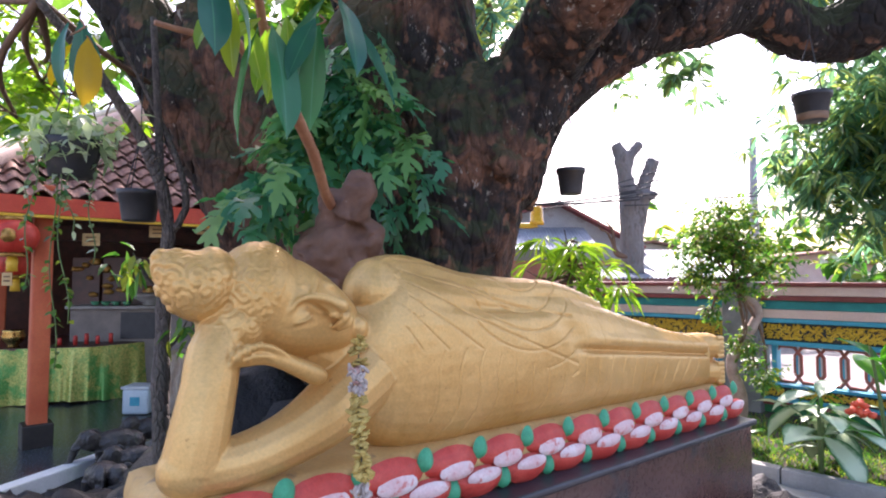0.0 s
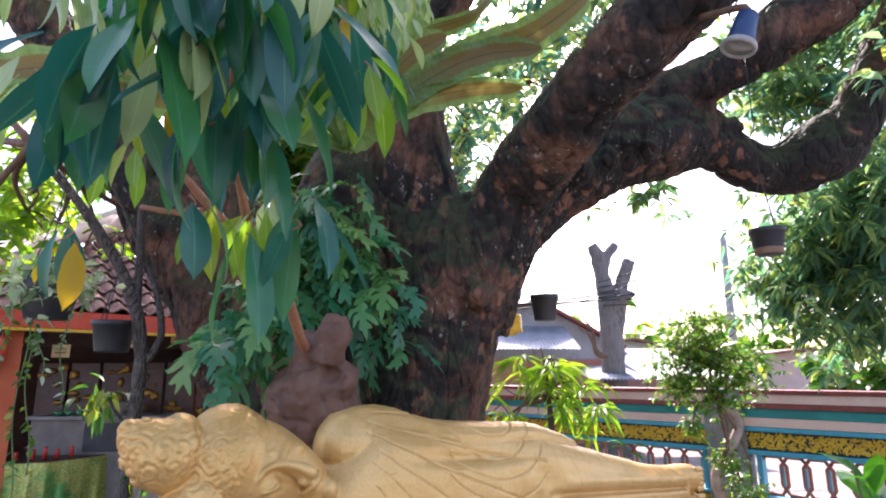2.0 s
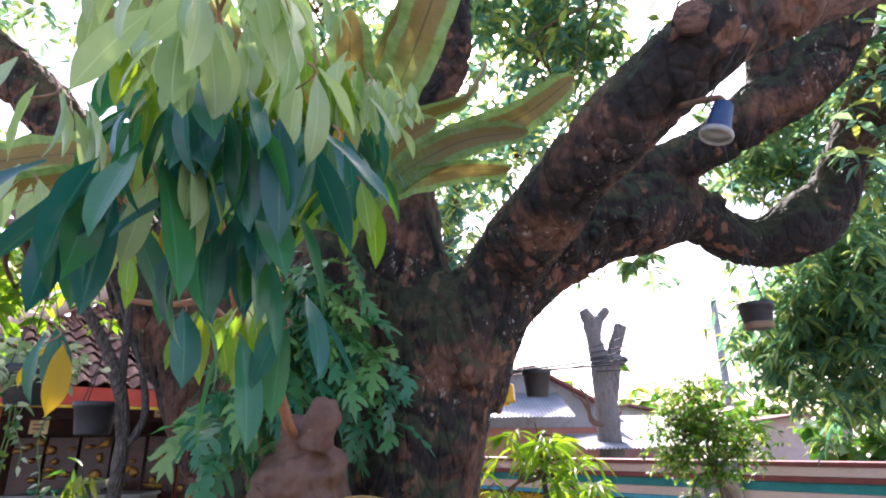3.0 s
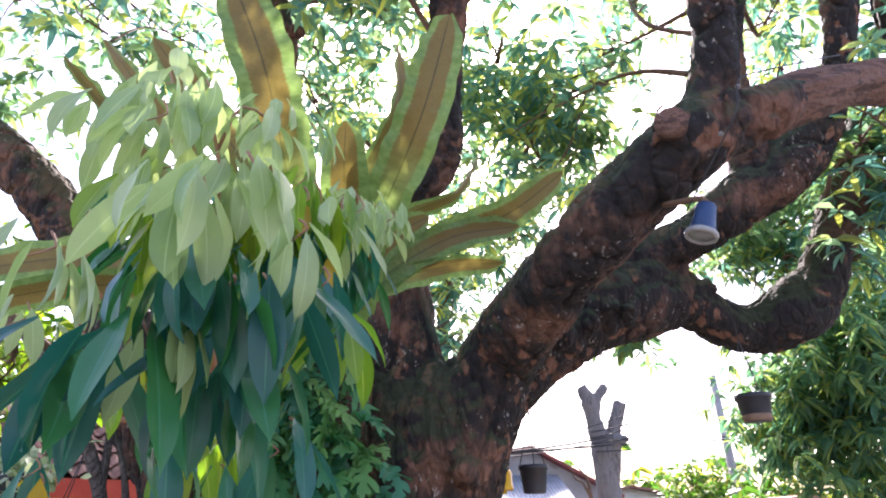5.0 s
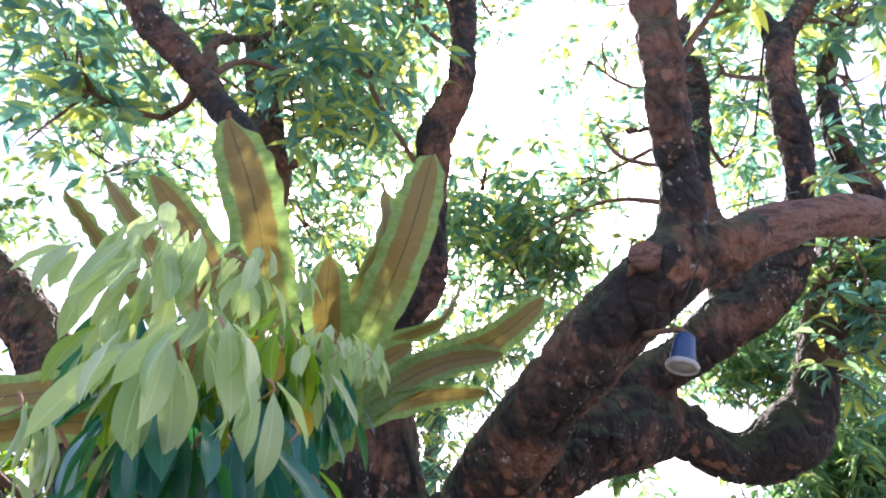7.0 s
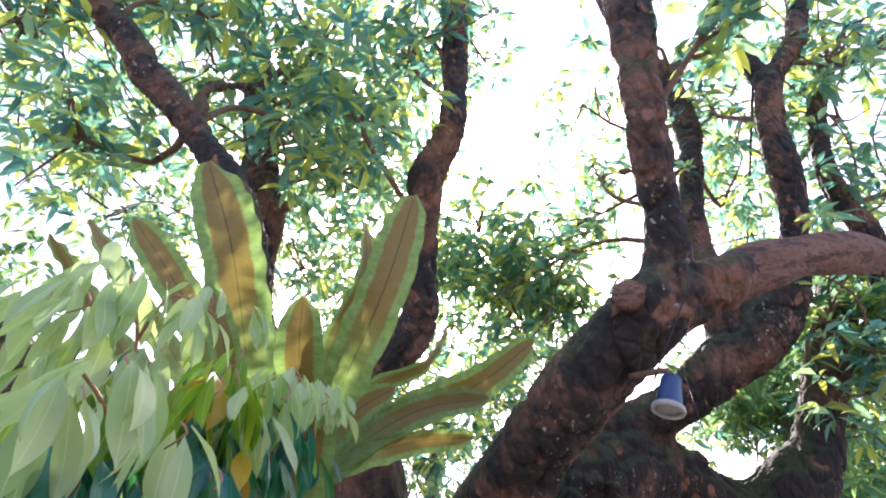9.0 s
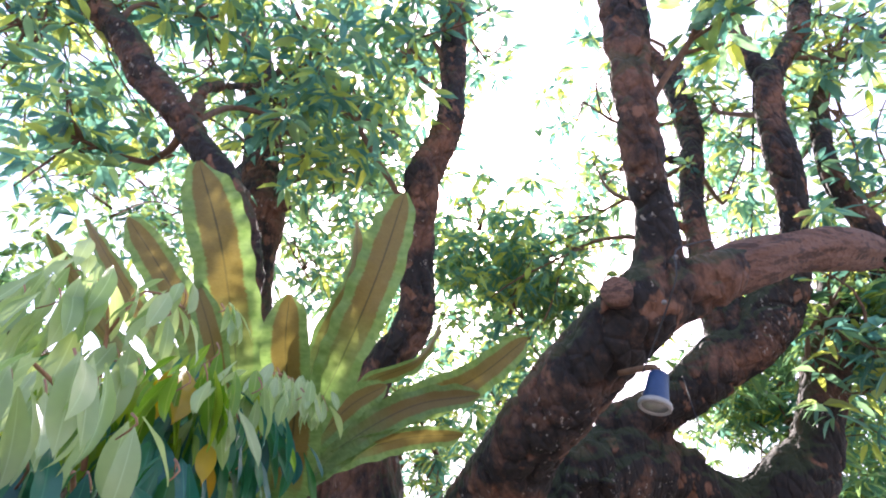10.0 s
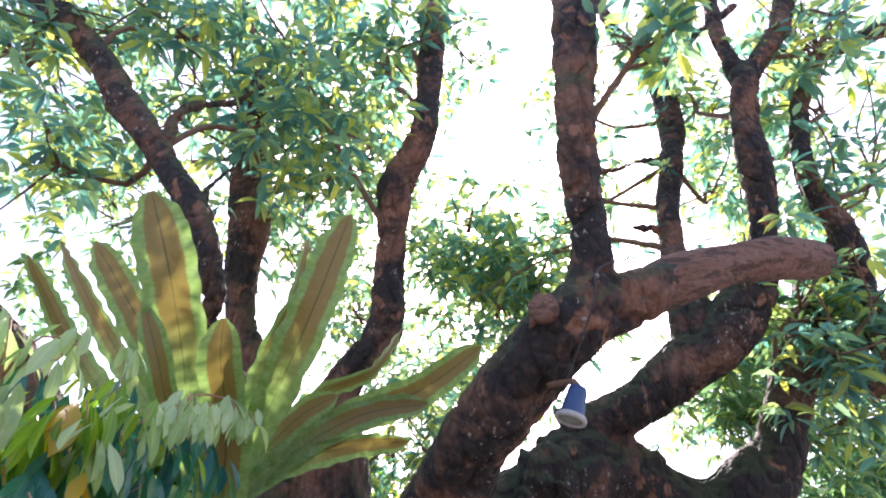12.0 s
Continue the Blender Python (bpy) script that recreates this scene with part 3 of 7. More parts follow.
def statue_skin(co, nrm):
    """Curls on the scalp, folds cut in the robe, a seam between the legs."""
    r = co - SO
    u, w = r.dot(SU), r.dot(SW)
    z = co.z - SLOPE * u
    k = 0.0
    line = float(np.interp(z, (1.31, 1.358, 1.431, 1.493, 1.538), (-0.636, -0.6, -0.572, -0.547, -0.535)))
    if u < line and z > 1.3 and (u > -0.67 or z > 1.37):
        # snail curls: a spiral dome in every cell, worn flat in places
        f3 = 32.0 if u > -0.65 else 26.0
        d, p = noise.voronoi(co * f3)
        f = d[0]
        v = co * f3 - p[0]
        ang = math.atan2(v.z, v.dot(SU))
        worn = 0.55 + 0.7 * max(-0.5, noise.noise(co * 9))
        k += worn * (0.011 * max(0.0, 0.55 - f) + 0.0024 * math.sin(f * 17 + ang)) - 0.002
        k += 0.0035
    # hollows under the brow, beside the nose and between the lips
    if u < -0.36 and w < 0.09 and z > 1.35:
        k -= 0.004 * math.exp(-((u + 0.51) / 0.028) ** 2 - ((z - 1.418) / 0.009) ** 2)
        k -= 0.004 * math.exp(-((u + 0.478) / 0.022) ** 2 - ((z - 1.408) / 0.013) ** 2)
        k -= 0.0015 * math.exp(-((u + 0.515) / 0.03) ** 2 - ((z - 1.376 - 0.3 * (u + 0.515)) / 0.005) ** 2)

    def groove(ph, width, depth):
        fr = ph - math.floor(ph) - 0.5
        return -depth * math.exp(-(fr / width) ** 2)
    if -0.28 < u < 1.28 and w < 0.27 and z > 1.06:
        k += 0.004 * noise.noise(co * 7) + 0.0012 * noise.noise(co * 40)
        fade = 0.45 + 0.55 * noise.noise(co * 4 + Vector((5, 2, 1)))
        if u < 0.42:
            # chest folds fan out from the shoulder
            du, dz = u + 0.32, 1.56 - z
            if z > 1.31 - 0.25 * max(0, u) and u > -0.24:
                rr = math.hypot(du, dz * 1.2)
                k += groove(math.atan2(dz, du + 0.05) * 5.6 + 0.5 * rr, 0.026, 0.0042) * min(1, rr / 0.15)
                if u > 0.0:
                    k += groove(math.hypot(u - 0.22, (z - 1.62) * 1.0) * 17, 0.036, 0.004)
            elif u > -0.16:
                k += groove(u * 14 - (z - 1.1) * 4.2 + 0.2 * math.sin(z * 26), 0.032, 0.005) * max(0, fade)
        else:
            k += groove(u * 13 + (z - 1.1) * (5.2 if z > 1.28 else -4.4) + 0.2 * math.sin(z * 24 + u * 5), 0.03, 0.005) * max(0, fade)
    if 0.40 < u < 1.34 and w < 0.14:
        seam = 1.295 - 0.055 * (u - 0.42)
        k -= 0.019 * math.exp(-((z - seam) / 0.011) ** 2) * min(1, (u - 0.40) / 0.12)
        k += 0.008 * math.exp(-((z - seam - 0.035) / 0.02) ** 2) * min(1, (u - 0.40) / 0.2)
    # the pit between thigh, belly and arm
    k -= 0.018 * math.exp(-((u - 0.12) / 0.2) ** 2 - ((z - 1.425) / 0.022) ** 2) * (1 if w < 0.16 else 0)
    k -= 0.012 * math.exp(-((u - 0.4) / 0.07) ** 2 - ((z - 1.36 + 0.5 * (u - 0.4)) / 0.05) ** 2) * (1 if w < 0.16 else 0)
    return co + nrm * k


solo("reclining_statue", fused(g, "reclining_statue", 0.0036, 1, statue_skin), GOLD, (0, 0, 0), "gold-painted statue of a reclining figure, head propped on one hand", "statue")

# lotus slab with two rows of petals
lotus = thing("lotus_base", body(0.3, 0.15, 0.955), "worn gold slab edged with red, white and green lotus petals", "statue base")
g = Geo()


m_slab = Matrix.Translation(SO) @ BODY_M
DROP = 0.034
m_low = m_slab @ Matrix(((1, 0, 0, 0), (0, 1, 0, 0), (DROP, 0, 1, -1.3 * DROP), (0, 0, 0, 1)))
g.box((0.32, 0.17, 1.03), (2.26, 0.34, 0.155), m_low, 0.045)
part("slab", g, SLAB, lotus)


def petal_form(geo, wide, high, thick, lift, down):
    """A domed scallop: wide at the rim, its tip up or down."""
    n, rings = 18, 5
    vs, fs = [(0, -thick - lift, 0)], []
    for i in range(1, rings + 1):
        f = i / rings
        for j in range(n):
            a = 2 * math.pi * j / n
            x, z = math.cos(a), math.sin(a)
            z = z * (1.0 if z > 0 else 0.72)
            bulge = (1 - f ** 2.4) * thick
            vs.append((x * wide * f, -lift - bulge, (z * high * f) * (-1 if down else 1)))
    for j in range(n):
        fs.append((0, 1 + (j + 1) % n, 1 + j))
    for i in range(rings - 1):
        for j in range(n):
            a, b = 1 + i * n + j, 1 + i * n + (j + 1) % n
            fs.append((a, b, b + n, a + n))
    geo.add(vs, fs)
    return geo.mesh("petal")


SHAPES = {"up": petal_form(Geo(), 0.098, 0.052, 0.026, 0.0, False), "up_face": petal_form(Geo(), 0.06, 0.032, 0.012, 0.0205, False),
          "down": petal_form(Geo(), 0.09, 0.055, 0.03, 0.004, True), "down_face": petal_form(Geo(), 0.064, 0.03, 0.014, 0.025, True),
          "bud": petal_form(Geo(), 0.026, 0.036, 0.018, 0.004, False)}
for k, mt in (("up", PETAL_RED), ("up_face", PETAL_WHITE), ("down", PETAL_RED), ("down_face", PETAL_WHITE), ("bud", PETAL_GREEN)):
    SHAPES[k].materials.append(mt)
rng = random.Random(4)


def stick(name, me, u, z, parent, label="", s=1.0, lean=0.0):
    """A petal on the slab's front."""
    ob = new(name, me)
    ob.parent = parent
    ob.matrix_local = Matrix.Translation(-Vector(base_of(parent))) @ Matrix.Translation(SO) @ BODY_M @ pose(u, 0.002, z + DROP * (u - 1.3), lean, 0, 0) @ Matrix.Diagonal((s, 1, s, 1))
    return tagged(ob, label)


for i in range(12):
    u = -0.66 + 0.187 * i
    s = rng.uniform(0.95, 1.05)
    stick("petal", SHAPES["up"], u, 1.058, lotus, "red upright petal" if i == 0 else "", s)
    stick("petal_face", SHAPES["up_face"], u + 0.004, 1.044, lotus, "whitish petal heart" if i == 0 else "", s)
    stick("lower_petal", SHAPES["down"], u + 0.098, 1.003, lotus, "", s, 8)
    stick("lower_petal_face", SHAPES["down_face"], u + 0.098, 1.021, lotus, "", s, 8)
    stick("leaf_bud", SHAPES["bud"], u + 0.098, 1.082, lotus, "small green leaf" if i == 0 else "")
    stick("leaf_bud", SHAPES["bud"], u + 0.002, 0.985, lotus)

plinth = thing("plinth", body(0.3, 0.2, 0.0), "dark brown painted plinth with a chipped black ledge", "plinth")
g = Geo()
g.box((0.33, 0.25, 0.54), (2.42, 0.62, 0.8), m_low, 0.012)
part("block", g, PLINTH, plinth)
g = Geo()
g.box((0.33, 0.25, 0.9475), (2.44, 0.66, 0.022), m_low, 0.008)
part("ledge", g, PLINTH_TOP, plinth, "black ledge with pale scuffs")

# ---- the great tree: trunk and limbs fused, then crowns ----
tree = thing("mango_tree", (0.0, 2.72, 0.0), "old forking tree with dark scaly bark, moss and lichen", "tree")
g = Geo()
BOUGHS = {
    "trunk": [(0.0, 2.75, -0.1, 0.62), (-0.02, 2.74, 0.6, 0.5), (-0.05, 2.72, 1.2, 0.41), (-0.02, 2.7, 1.64, 0.365), (0.07, 2.7, 2.0, 0.36), (0.12, 2.7, 2.3, 0.345), (0.10, 2.68, 2.48, 0.25)],
    "shoulder": [(-0.25, 2.7, 1.0, 0.4), (-0.38, 2.66, 1.6, 0.33), (-0.42, 2.62, 2.1, 0.29), (-0.36, 2.62, 2.5, 0.24), (-0.28, 2.64, 2.75, 0.16)],
    "middle": [(0.0, 2.7, 2.0, 0.31), (0.0, 2.66, 2.28, 0.25), (-0.03, 2.62, 2.64, 0.2), (-0.05, 2.6, 2.93, 0.19), (-0.06, 2.58, 3.11, 0.15), (0.0, 2.5, 3.29, 0.114), (0.19, 2.4, 3.53, 0.108), (0.21, 2.3, 3.79, 0.1), (0.21, 2.2, 4.05, 0.097), (0.23, 2.1, 4.33, 0.106), (0.35, 2.02, 4.61, 0.099), (0.42, 1.96, 4.92, 0.089), (0.43, 1.9, 5.5, 0.093), (0.46, 1.85, 6.24, 0.111), (0.52, 1.8, 7.97, 0.122)],
    "front": [(0.2, 2.66, 2.0, 0.28), (0.42, 2.46, 2.44, 0.185), (0.52, 2.2, 2.57, 0.172), (0.6, 1.98, 2.64, 0.156), (0.7, 1.8, 2.73, 0.146), (0.85, 1.63, 2.86, 0.141), (0.98, 1.49, 2.96, 0.141), (1.07, 1.42, 3.01, 0.124)],
    "front_up": [(1.05, 1.45, 2.99, 0.115), (1.09, 1.4, 3.14, 0.09), (1.09, 1.32, 3.3, 0.078), (1.07, 1.22, 3.51, 0.083), (1.08, 1.14, 3.76, 0.091), (1.12, 1.1, 4.12, 0.104), (1.18, 1.06, 4.62, 0.116), (1.34, 1.0, 6.02, 0.143)],
    "stub": [(1.02, 1.45, 2.97, 0.103), (1.21, 1.43, 3.04, 0.113), (1.43, 1.43, 3.14, 0.086), (1.67, 1.48, 3.25, 0.075), (1.93, 1.56, 3.35, 0.084), (2.08, 1.62, 3.4, 0.06)],
    "rear": [(-0.2, 2.75, 2.4, 0.2), (-0.61, 2.72, 3.42, 0.134), (-0.74, 2.68, 3.77, 0.103), (-0.8, 2.62, 4.11, 0.112), (-0.82, 2.58, 4.42, 0.143), (-0.88, 2.56, 4.71, 0.146), (-0.95, 2.54, 5.17, 0.132), (-1.05, 2.52, 5.71, 0.138), (-1.2, 2.5, 6.34, 0.131), (-1.46, 2.48, 7.33, 0.126)],
    "rear_knob": [(-0.79, 2.5, 4.5, 0.058), (-0.68, 2.46, 4.47, 0.042), (-0.62, 2.44, 4.45, 0.023)],
    "lean": [(-0.45, 2.35, 3.06, 0.084), (-0.49, 2.0, 3.12, 0.06), (-0.46, 1.72, 3.15, 0.053), (-0.46, 1.6, 3.3, 0.055), (-0.53, 1.52, 3.49, 0.062), (-0.65, 1.46, 3.69, 0.069), (-0.82, 1.42, 3.92, 0.075), (-1.05, 1.38, 4.2, 0.082), (-1.37, 1.35, 4.65, 0.086), (-1.71, 1.33, 5.03, 0.089), (-2.24, 1.3, 5.54, 0.091), (-3.12, 1.28, 6.34, 0.091)],
    "lean_fork": [(-0.81, 1.44, 4.01, 0.036), (-0.88, 1.5, 4.23, 0.035), (-0.91, 1.6, 4.49, 0.035), (-0.88, 1.75, 4.73, 0.034), (-0.83, 1.9, 4.98, 0.03), (-0.74, 2.0, 5.32, 0.024)],
    "lean_twig": [(-0.51, 1.52, 3.57, 0.02), (-0.6, 1.56, 3.76, 0.021), (-0.62, 1.65, 3.96, 0.02), (-0.61, 1.75, 4.16, 0.017)],
    "low": [(0.2, 2.74, 1.95, 0.27), (0.43, 2.7, 2.34, 0.195), (0.83, 2.69, 2.65, 0.182), (1.18, 2.7, 2.82, 0.205), (1.49, 2.76, 2.87, 0.172), (1.7, 2.8, 2.78, 0.132), (1.9, 2.8, 2.72, 0.14), (2.11, 2.74, 2.78, 0.17), (2.27, 2.68, 2.94, 0.142), (2.37, 2.64, 3.14, 0.133), (2.48, 2.6, 3.37, 0.125), (2.63, 2.6, 3.55, 0.115), (2.86, 2.6, 4.0, 0.107)],
    "back": [(1.17, 2.68, 3.05, 0.137), (1.4, 2.62, 3.11, 0.129), (1.6, 2.55, 3.19, 0.134), (1.83, 2.48, 3.34, 0.151), (2.04, 2.42, 3.46, 0.162), (2.23, 2.34, 3.69, 0.147), (2.36, 2.24, 3.94, 0.101), (2.41, 2.12, 4.19, 0.083), (2.42, 2.02, 4.5, 0.097), (2.45, 1.95, 4.83, 0.09), (2.53, 1.88, 5.13, 0.086), (2.7, 1.84, 5.37, 0.078), (2.96, 1.8, 5.75, 0.082), (3.41, 1.78, 6.83, 0.086)],
    "back_fork": [(2.52, 1.88, 5.1, 0.075), (2.49, 1.86, 5.39, 0.067), (2.52, 1.84, 5.83, 0.058), (2.77, 1.84, 6.88, 0.058)],
    "inner": [(1.94, 2.46, 3.51, 0.127), (1.96, 2.46, 3.8, 0.121), (1.97, 2.46, 4.17, 0.083), (2.03, 2.46, 4.52, 0.084), (2.17, 2.46, 4.98, 0.082), (2.29, 2.46, 5.47, 0.088), (2.32, 2.46, 6.05, 0.1), (2.22, 2.46, 6.48, 0.076), (2.08, 2.46, 7.0, 0.065), (2.09, 2.46, 8.21, 0.062)],
    "inner_fork": [(2.32, 2.46, 6.05, 0.057), (2.61, 2.45, 6.55, 0.046), (2.97, 2.44, 6.86, 0.04), (3.35, 2.42, 7.23, 0.033)],
    "inner_knob": [(1.98, 2.46, 4.33, 0.044), (1.83, 2.42, 4.31, 0.026), (1.71, 2.4, 4.3, 0.02)],
    "inner_twig": [(2.14, 2.46, 4.97, 0.037), (1.98, 2.5, 5.06, 0.025), (1.82, 2.54, 5.01, 0.019), (1.69, 2.58, 5.03, 0.015)],
    "far_right": [(3.14, 2.7, 3.08, 0.107), (3.04, 2.56, 3.38, 0.091), (2.94, 2.4, 3.65, 0.087), (2.93, 2.3, 3.94, 0.09), (2.91, 2.24, 4.15, 0.082), (2.84, 2.2, 4.3, 0.069), (2.82, 2.16, 4.55, 0.068), (2.93, 2.13, 4.94, 0.067), (3.14, 2.1, 5.42, 0.07), (3.38, 2.08, 5.76, 0.077), (3.66, 2.05, 5.88, 0.07), (4.04, 2.02, 6.08, 0.067), (4.81, 2.0, 6.47, 0.061)],
    "far_low": [(2.68, 2.6, 3.27, 0.04), (2.85, 2.62, 3.28, 0.053), (3.08, 2.64, 3.27, 0.057)],
    "stub_twig": [(0.85, 1.42, 2.9, 0.012), (0.84, 1.38, 2.98, 0.011), (0.86, 1.36, 3.03, 0.009), (0.9, 1.35, 3.05, 0.007)],
    "broken_twig": [(0.92, 2.6, 2.72, 0.03), (0.98, 2.46, 2.72, 0.026), (1.05, 2.42, 2.7, 0.02), (1.1, 2.4, 2.68, 0.012)],
    "sawn_stub": [(0.94, 1.46, 2.96, 0.054), (0.9, 1.38, 2.96, 0.048), (0.88, 1.34, 2.95, 0.043)],
    "web": [(-0.45, 2.72, 1.5, 0.28), (-0.7, 2.74, 2.0, 0.23), (-0.95, 2.75, 2.4, 0.19), (-1.25, 2.74, 2.78, 0.15)],
    "left": [(-0.35, 2.8, 1.1, 0.34), (-0.8, 2.8, 1.6, 0.23), (-1.0, 2.77, 1.95, 0.205), (-1.15, 2.75, 2.22, 0.2), (-1.34, 2.75, 2.53, 0.19), (-1.51, 2.72, 2.81, 0.178), (-1.75, 2.68, 3.17, 0.163), (-2.05, 2.62, 3.52, 0.148), (-2.6, 2.55, 3.95, 0.13)],
}
for key, pts in BOUGHS.items():
    pts = [(x, y, z, r * 0.97) for x, y, z, r in pts]
    g.tube(pts, 22 if pts[0][3] > 0.2 else 16, 0.06, 0.08, 5.0)
for c, r in (((0.25, 2.38, 1.98), 0.06), ((-0.02, 2.4, 1.72), 0.07), ((1.02, 2.6, 2.78), 0.17), ((1.14, 2.64, 2.9), 0.14), ((1.3, 2.62, 2.96), 0.1), ((1.28, 2.6, 2.9), 0.07), ((0.75, 2.5, 2.6), 0.07), ((1.45, 2.68, 2.98), 0.1), ((1.62, 2.7, 2.9), 0.08), ((0.9, 2.52, 2.66), 0.06)):
    g.ball(c, r, 14, 9, lump=0.3)


KNOT = Vector((0.28, 2.43, 1.98))


def bark_skin(co, nrm):
    """Furrows up the trunk, lumps, scales and one healed knot hole."""
    q = Vector((co.x, co.y, co.z * 0.35))
    k = 0.022 * noise.noise(q * 5.5) + 0.008 * noise.noise(co * 11) + 0.005 * noise.noise(co * 27) + 0.0025 * noise.noise(co * 55)
    r = abs(noise.noise(q * 8 + Vector((3, 1, 7))))
    r2 = abs(noise.noise(Vector((co.x, co.y, co.z * 0.5)) * 19))
    k -= 0.018 * math.exp(-(r / 0.07) ** 2) + 0.004 * math.exp(-(r2 / 0.1) ** 2)
    d = (co - KNOT).length
    if d < 0.15:
        k += 0.016 * math.exp(-((d - 0.052) / 0.016) ** 2) - 0.05 * math.exp(-(d / 0.032) ** 2)
    return co + nrm * k


skin = fused(g, "trunk", 0.0125, 2, bark_skin)
skin.transform(Matrix.Translation(-tree.location))
part("trunk", skin, BARK, tree)
g = Geo()
g.tube([(-0.36, 2.3, 1.28, 0.2), (-0.37, 2.1, 1.42, 0.19), (-0.36, 1.96, 1.54, 0.17), (-0.335, 1.89, 1.63, 0.115), (-0.335, 1.87, 1.69, 0.08)], 20, 0.06, 0.14, 5.0)
g.tube([(-0.31, 1.84, 1.7, 0.075), (-0.265, 1.82, 1.79, 0.055), (-0.255, 1.82, 1.84, 0.04)], 12, 0.03, 0.1, 9.0)
g.tube([(-0.35, 1.9, 1.66, 0.08), (-0.36, 1.84, 1.74, 0.055), (-0.37, 1.81, 1.78, 0.03)], 12, 0.03, 0.1, 9.0)
g.ball((-0.25, 1.86, 1.63), 0.06, 14, 9, lump=0.3)
g.ball((-0.42, 1.86, 1.58), 0.07, 14, 9, lump=0.3)
burl = fused(g, "burl", 0.009, 2, lambda co, nrm: co + nrm * (0.02 * noise.noise(co * 8) + 0.014 * noise.noise(co * 17) + 0.004 * noise.noise(co * 45) - 0.008 * math.exp(-(noise.noise(co * 12 + Vector((1, 2, 3))) / 0.08) ** 2)))
burl.transform(Matrix.Translation(-tree.location))
part("burl", burl, BURL, tree, "smooth brown burl at the foot")

WOOD = surface("bare_red_wood", (0.11, 0.05, 0.03), (0.36, 0.19, 0.125), 12, 0.85, 1.0, 40, stain=(0.035, 0.016, 0.011), stain_at=0.48, stain_scale=12, stretch=(0.3, 1.8, 1.8), depth=0.03)


def splintered(pts, seg=40):
    """A bare limb: ridges run along it, and its broken end is ragged and hollow."""
    g = Geo()
    line = smooth_line(pts, 0.012)
    n = len(line) - 1
    for i, q in enumerate(line + [line[-1]]):
        a, b = Vector(line[max(min(i, n) - 1, 0)][:3]), Vector(line[min(i + 1, n)][:3])
        d = (b - a).normalized()
        side = d.cross(Vector((0, 0, 1))).normalized()
        up = side.cross(d)
        t = min(i, n) / n
        for k in range(seg):
            ph = 2 * math.pi * k / seg
            e = side * math.cos(ph) + up * math.sin(ph)
            ridge = noise.noise(Vector((math.cos(ph) * 3.2, math.sin(ph) * 3.2, t * 2.2))) * 0.26 + noise.noise(Vector((math.cos(ph) * 8, math.sin(ph) * 8, t * 5))) * 0.12
            gouge = -0.3 * math.exp(-((math.sin(ph + 1.0) - 0.2 * math.sin(t * 9)) / 0.16) ** 2) * (math.cos(ph) < 0.3) * min(1, t * 1.6)
            ragged = d * (0.07 * noise.noise(Vector((math.cos(ph) * 2.5, math.sin(ph) * 2.5, 4.0))) * max(0, t - 0.75) * 4)
            r = q[3] * (1 + ridge + gouge) * (1 if i <= n else 0.5)
            g.v.append(tuple(Vector(q[:3]) + e * r + ragged - (d * 0.05 if i > n else Vector())))
    for i in range(n + 1):
        for k in range(seg):
            a, b = i * seg + k, i * seg + (k + 1) % seg
            g.f.append((a, b, b + seg, a + seg))
    g.f.append(tuple((n + 1) * seg + k for k in range(seg)))
    return g


g = splintered([(1.2, 1.43, 3.04, 0.07), (1.43, 1.43, 3.145, 0.091), (1.67, 1.48, 3.255, 0.085), (1.93, 1.56, 3.355, 0.094), (2.12, 1.64, 3.415, 0.088), (2.22, 1.67, 3.435, 0.07)])
part("broken_limb", g, WOOD, tree, "bare red-brown splintered wood")
part("sawn_face", Geo().tube([(0.895, 1.37, 2.955, 0.05), (0.877, 1.333, 2.952, 0.054), (0.873, 1.325, 2.951, 0.049), (0.872, 1.323, 2.951, 0.02)], 22, 0, 0.08, 20), WOOD, tree, "sawn end of a cut branch")
CROWN_LEFT = [(-2.13, 1.54, 5.03, 0.56, 40), (-1.37, 1.41, 3.86, 0.23, 14), (-1.74, 1.84, 5.38, 0.54, 36), (-1.07, 1.66, 5.30, 0.46, 34), (-1.53, 2.36, 5.42, 0.43, 16), (-2.21, 3.02, 5.33, 0.48, 12), (-0.53, 1.95, 5.54, 0.56, 44), (-0.44, 1.89, 4.50, 0.31, 26), (-0.14, 1.93, 4.78, 0.29, 24), (0.11, 1.91, 5.64, 0.39, 26), (-0.75, 3.64, 5.43, 0.48, 16), (-0.29, 3.16, 5.44, 0.39, 14), (-2.16, 3.79, 5.54, 0.41, 8), (-1.80, 1.30, 4.89, 0.50, 26),
              (-1.14, 2.03, 5.91, 0.4, 22), (-0.8, 2.4, 5.8, 0.4, 26), (-0.44, 2.1, 6.05, 0.42, 24), (-0.23, 2.63, 5.75, 0.45, 30), (0.1, 2.22, 6.04, 0.4, 22), (-0.05, 2.89, 5.57, 0.42, 26), (-0.64, 2.81, 5.54, 0.36, 14), (-0.3, 2.7, 5.1, 0.36, 18),
              (-2.37, 2.6, 5.45, 0.22, 22), (-2.9, 2.4, 5.94, 0.5, 16), (-3.05, 3.0, 5.55, 0.5, 14), (-2.14, 3.0, 5.35, 0.5, 14), (-2.0, 2.6, 6.5, 0.6, 22), (-2.09, 2.0, 6.03, 0.5, 18), (-0.75, 3.6, 4.9, 0.4, 12), (-0.39, 4.2, 4.95, 0.4, 12)]
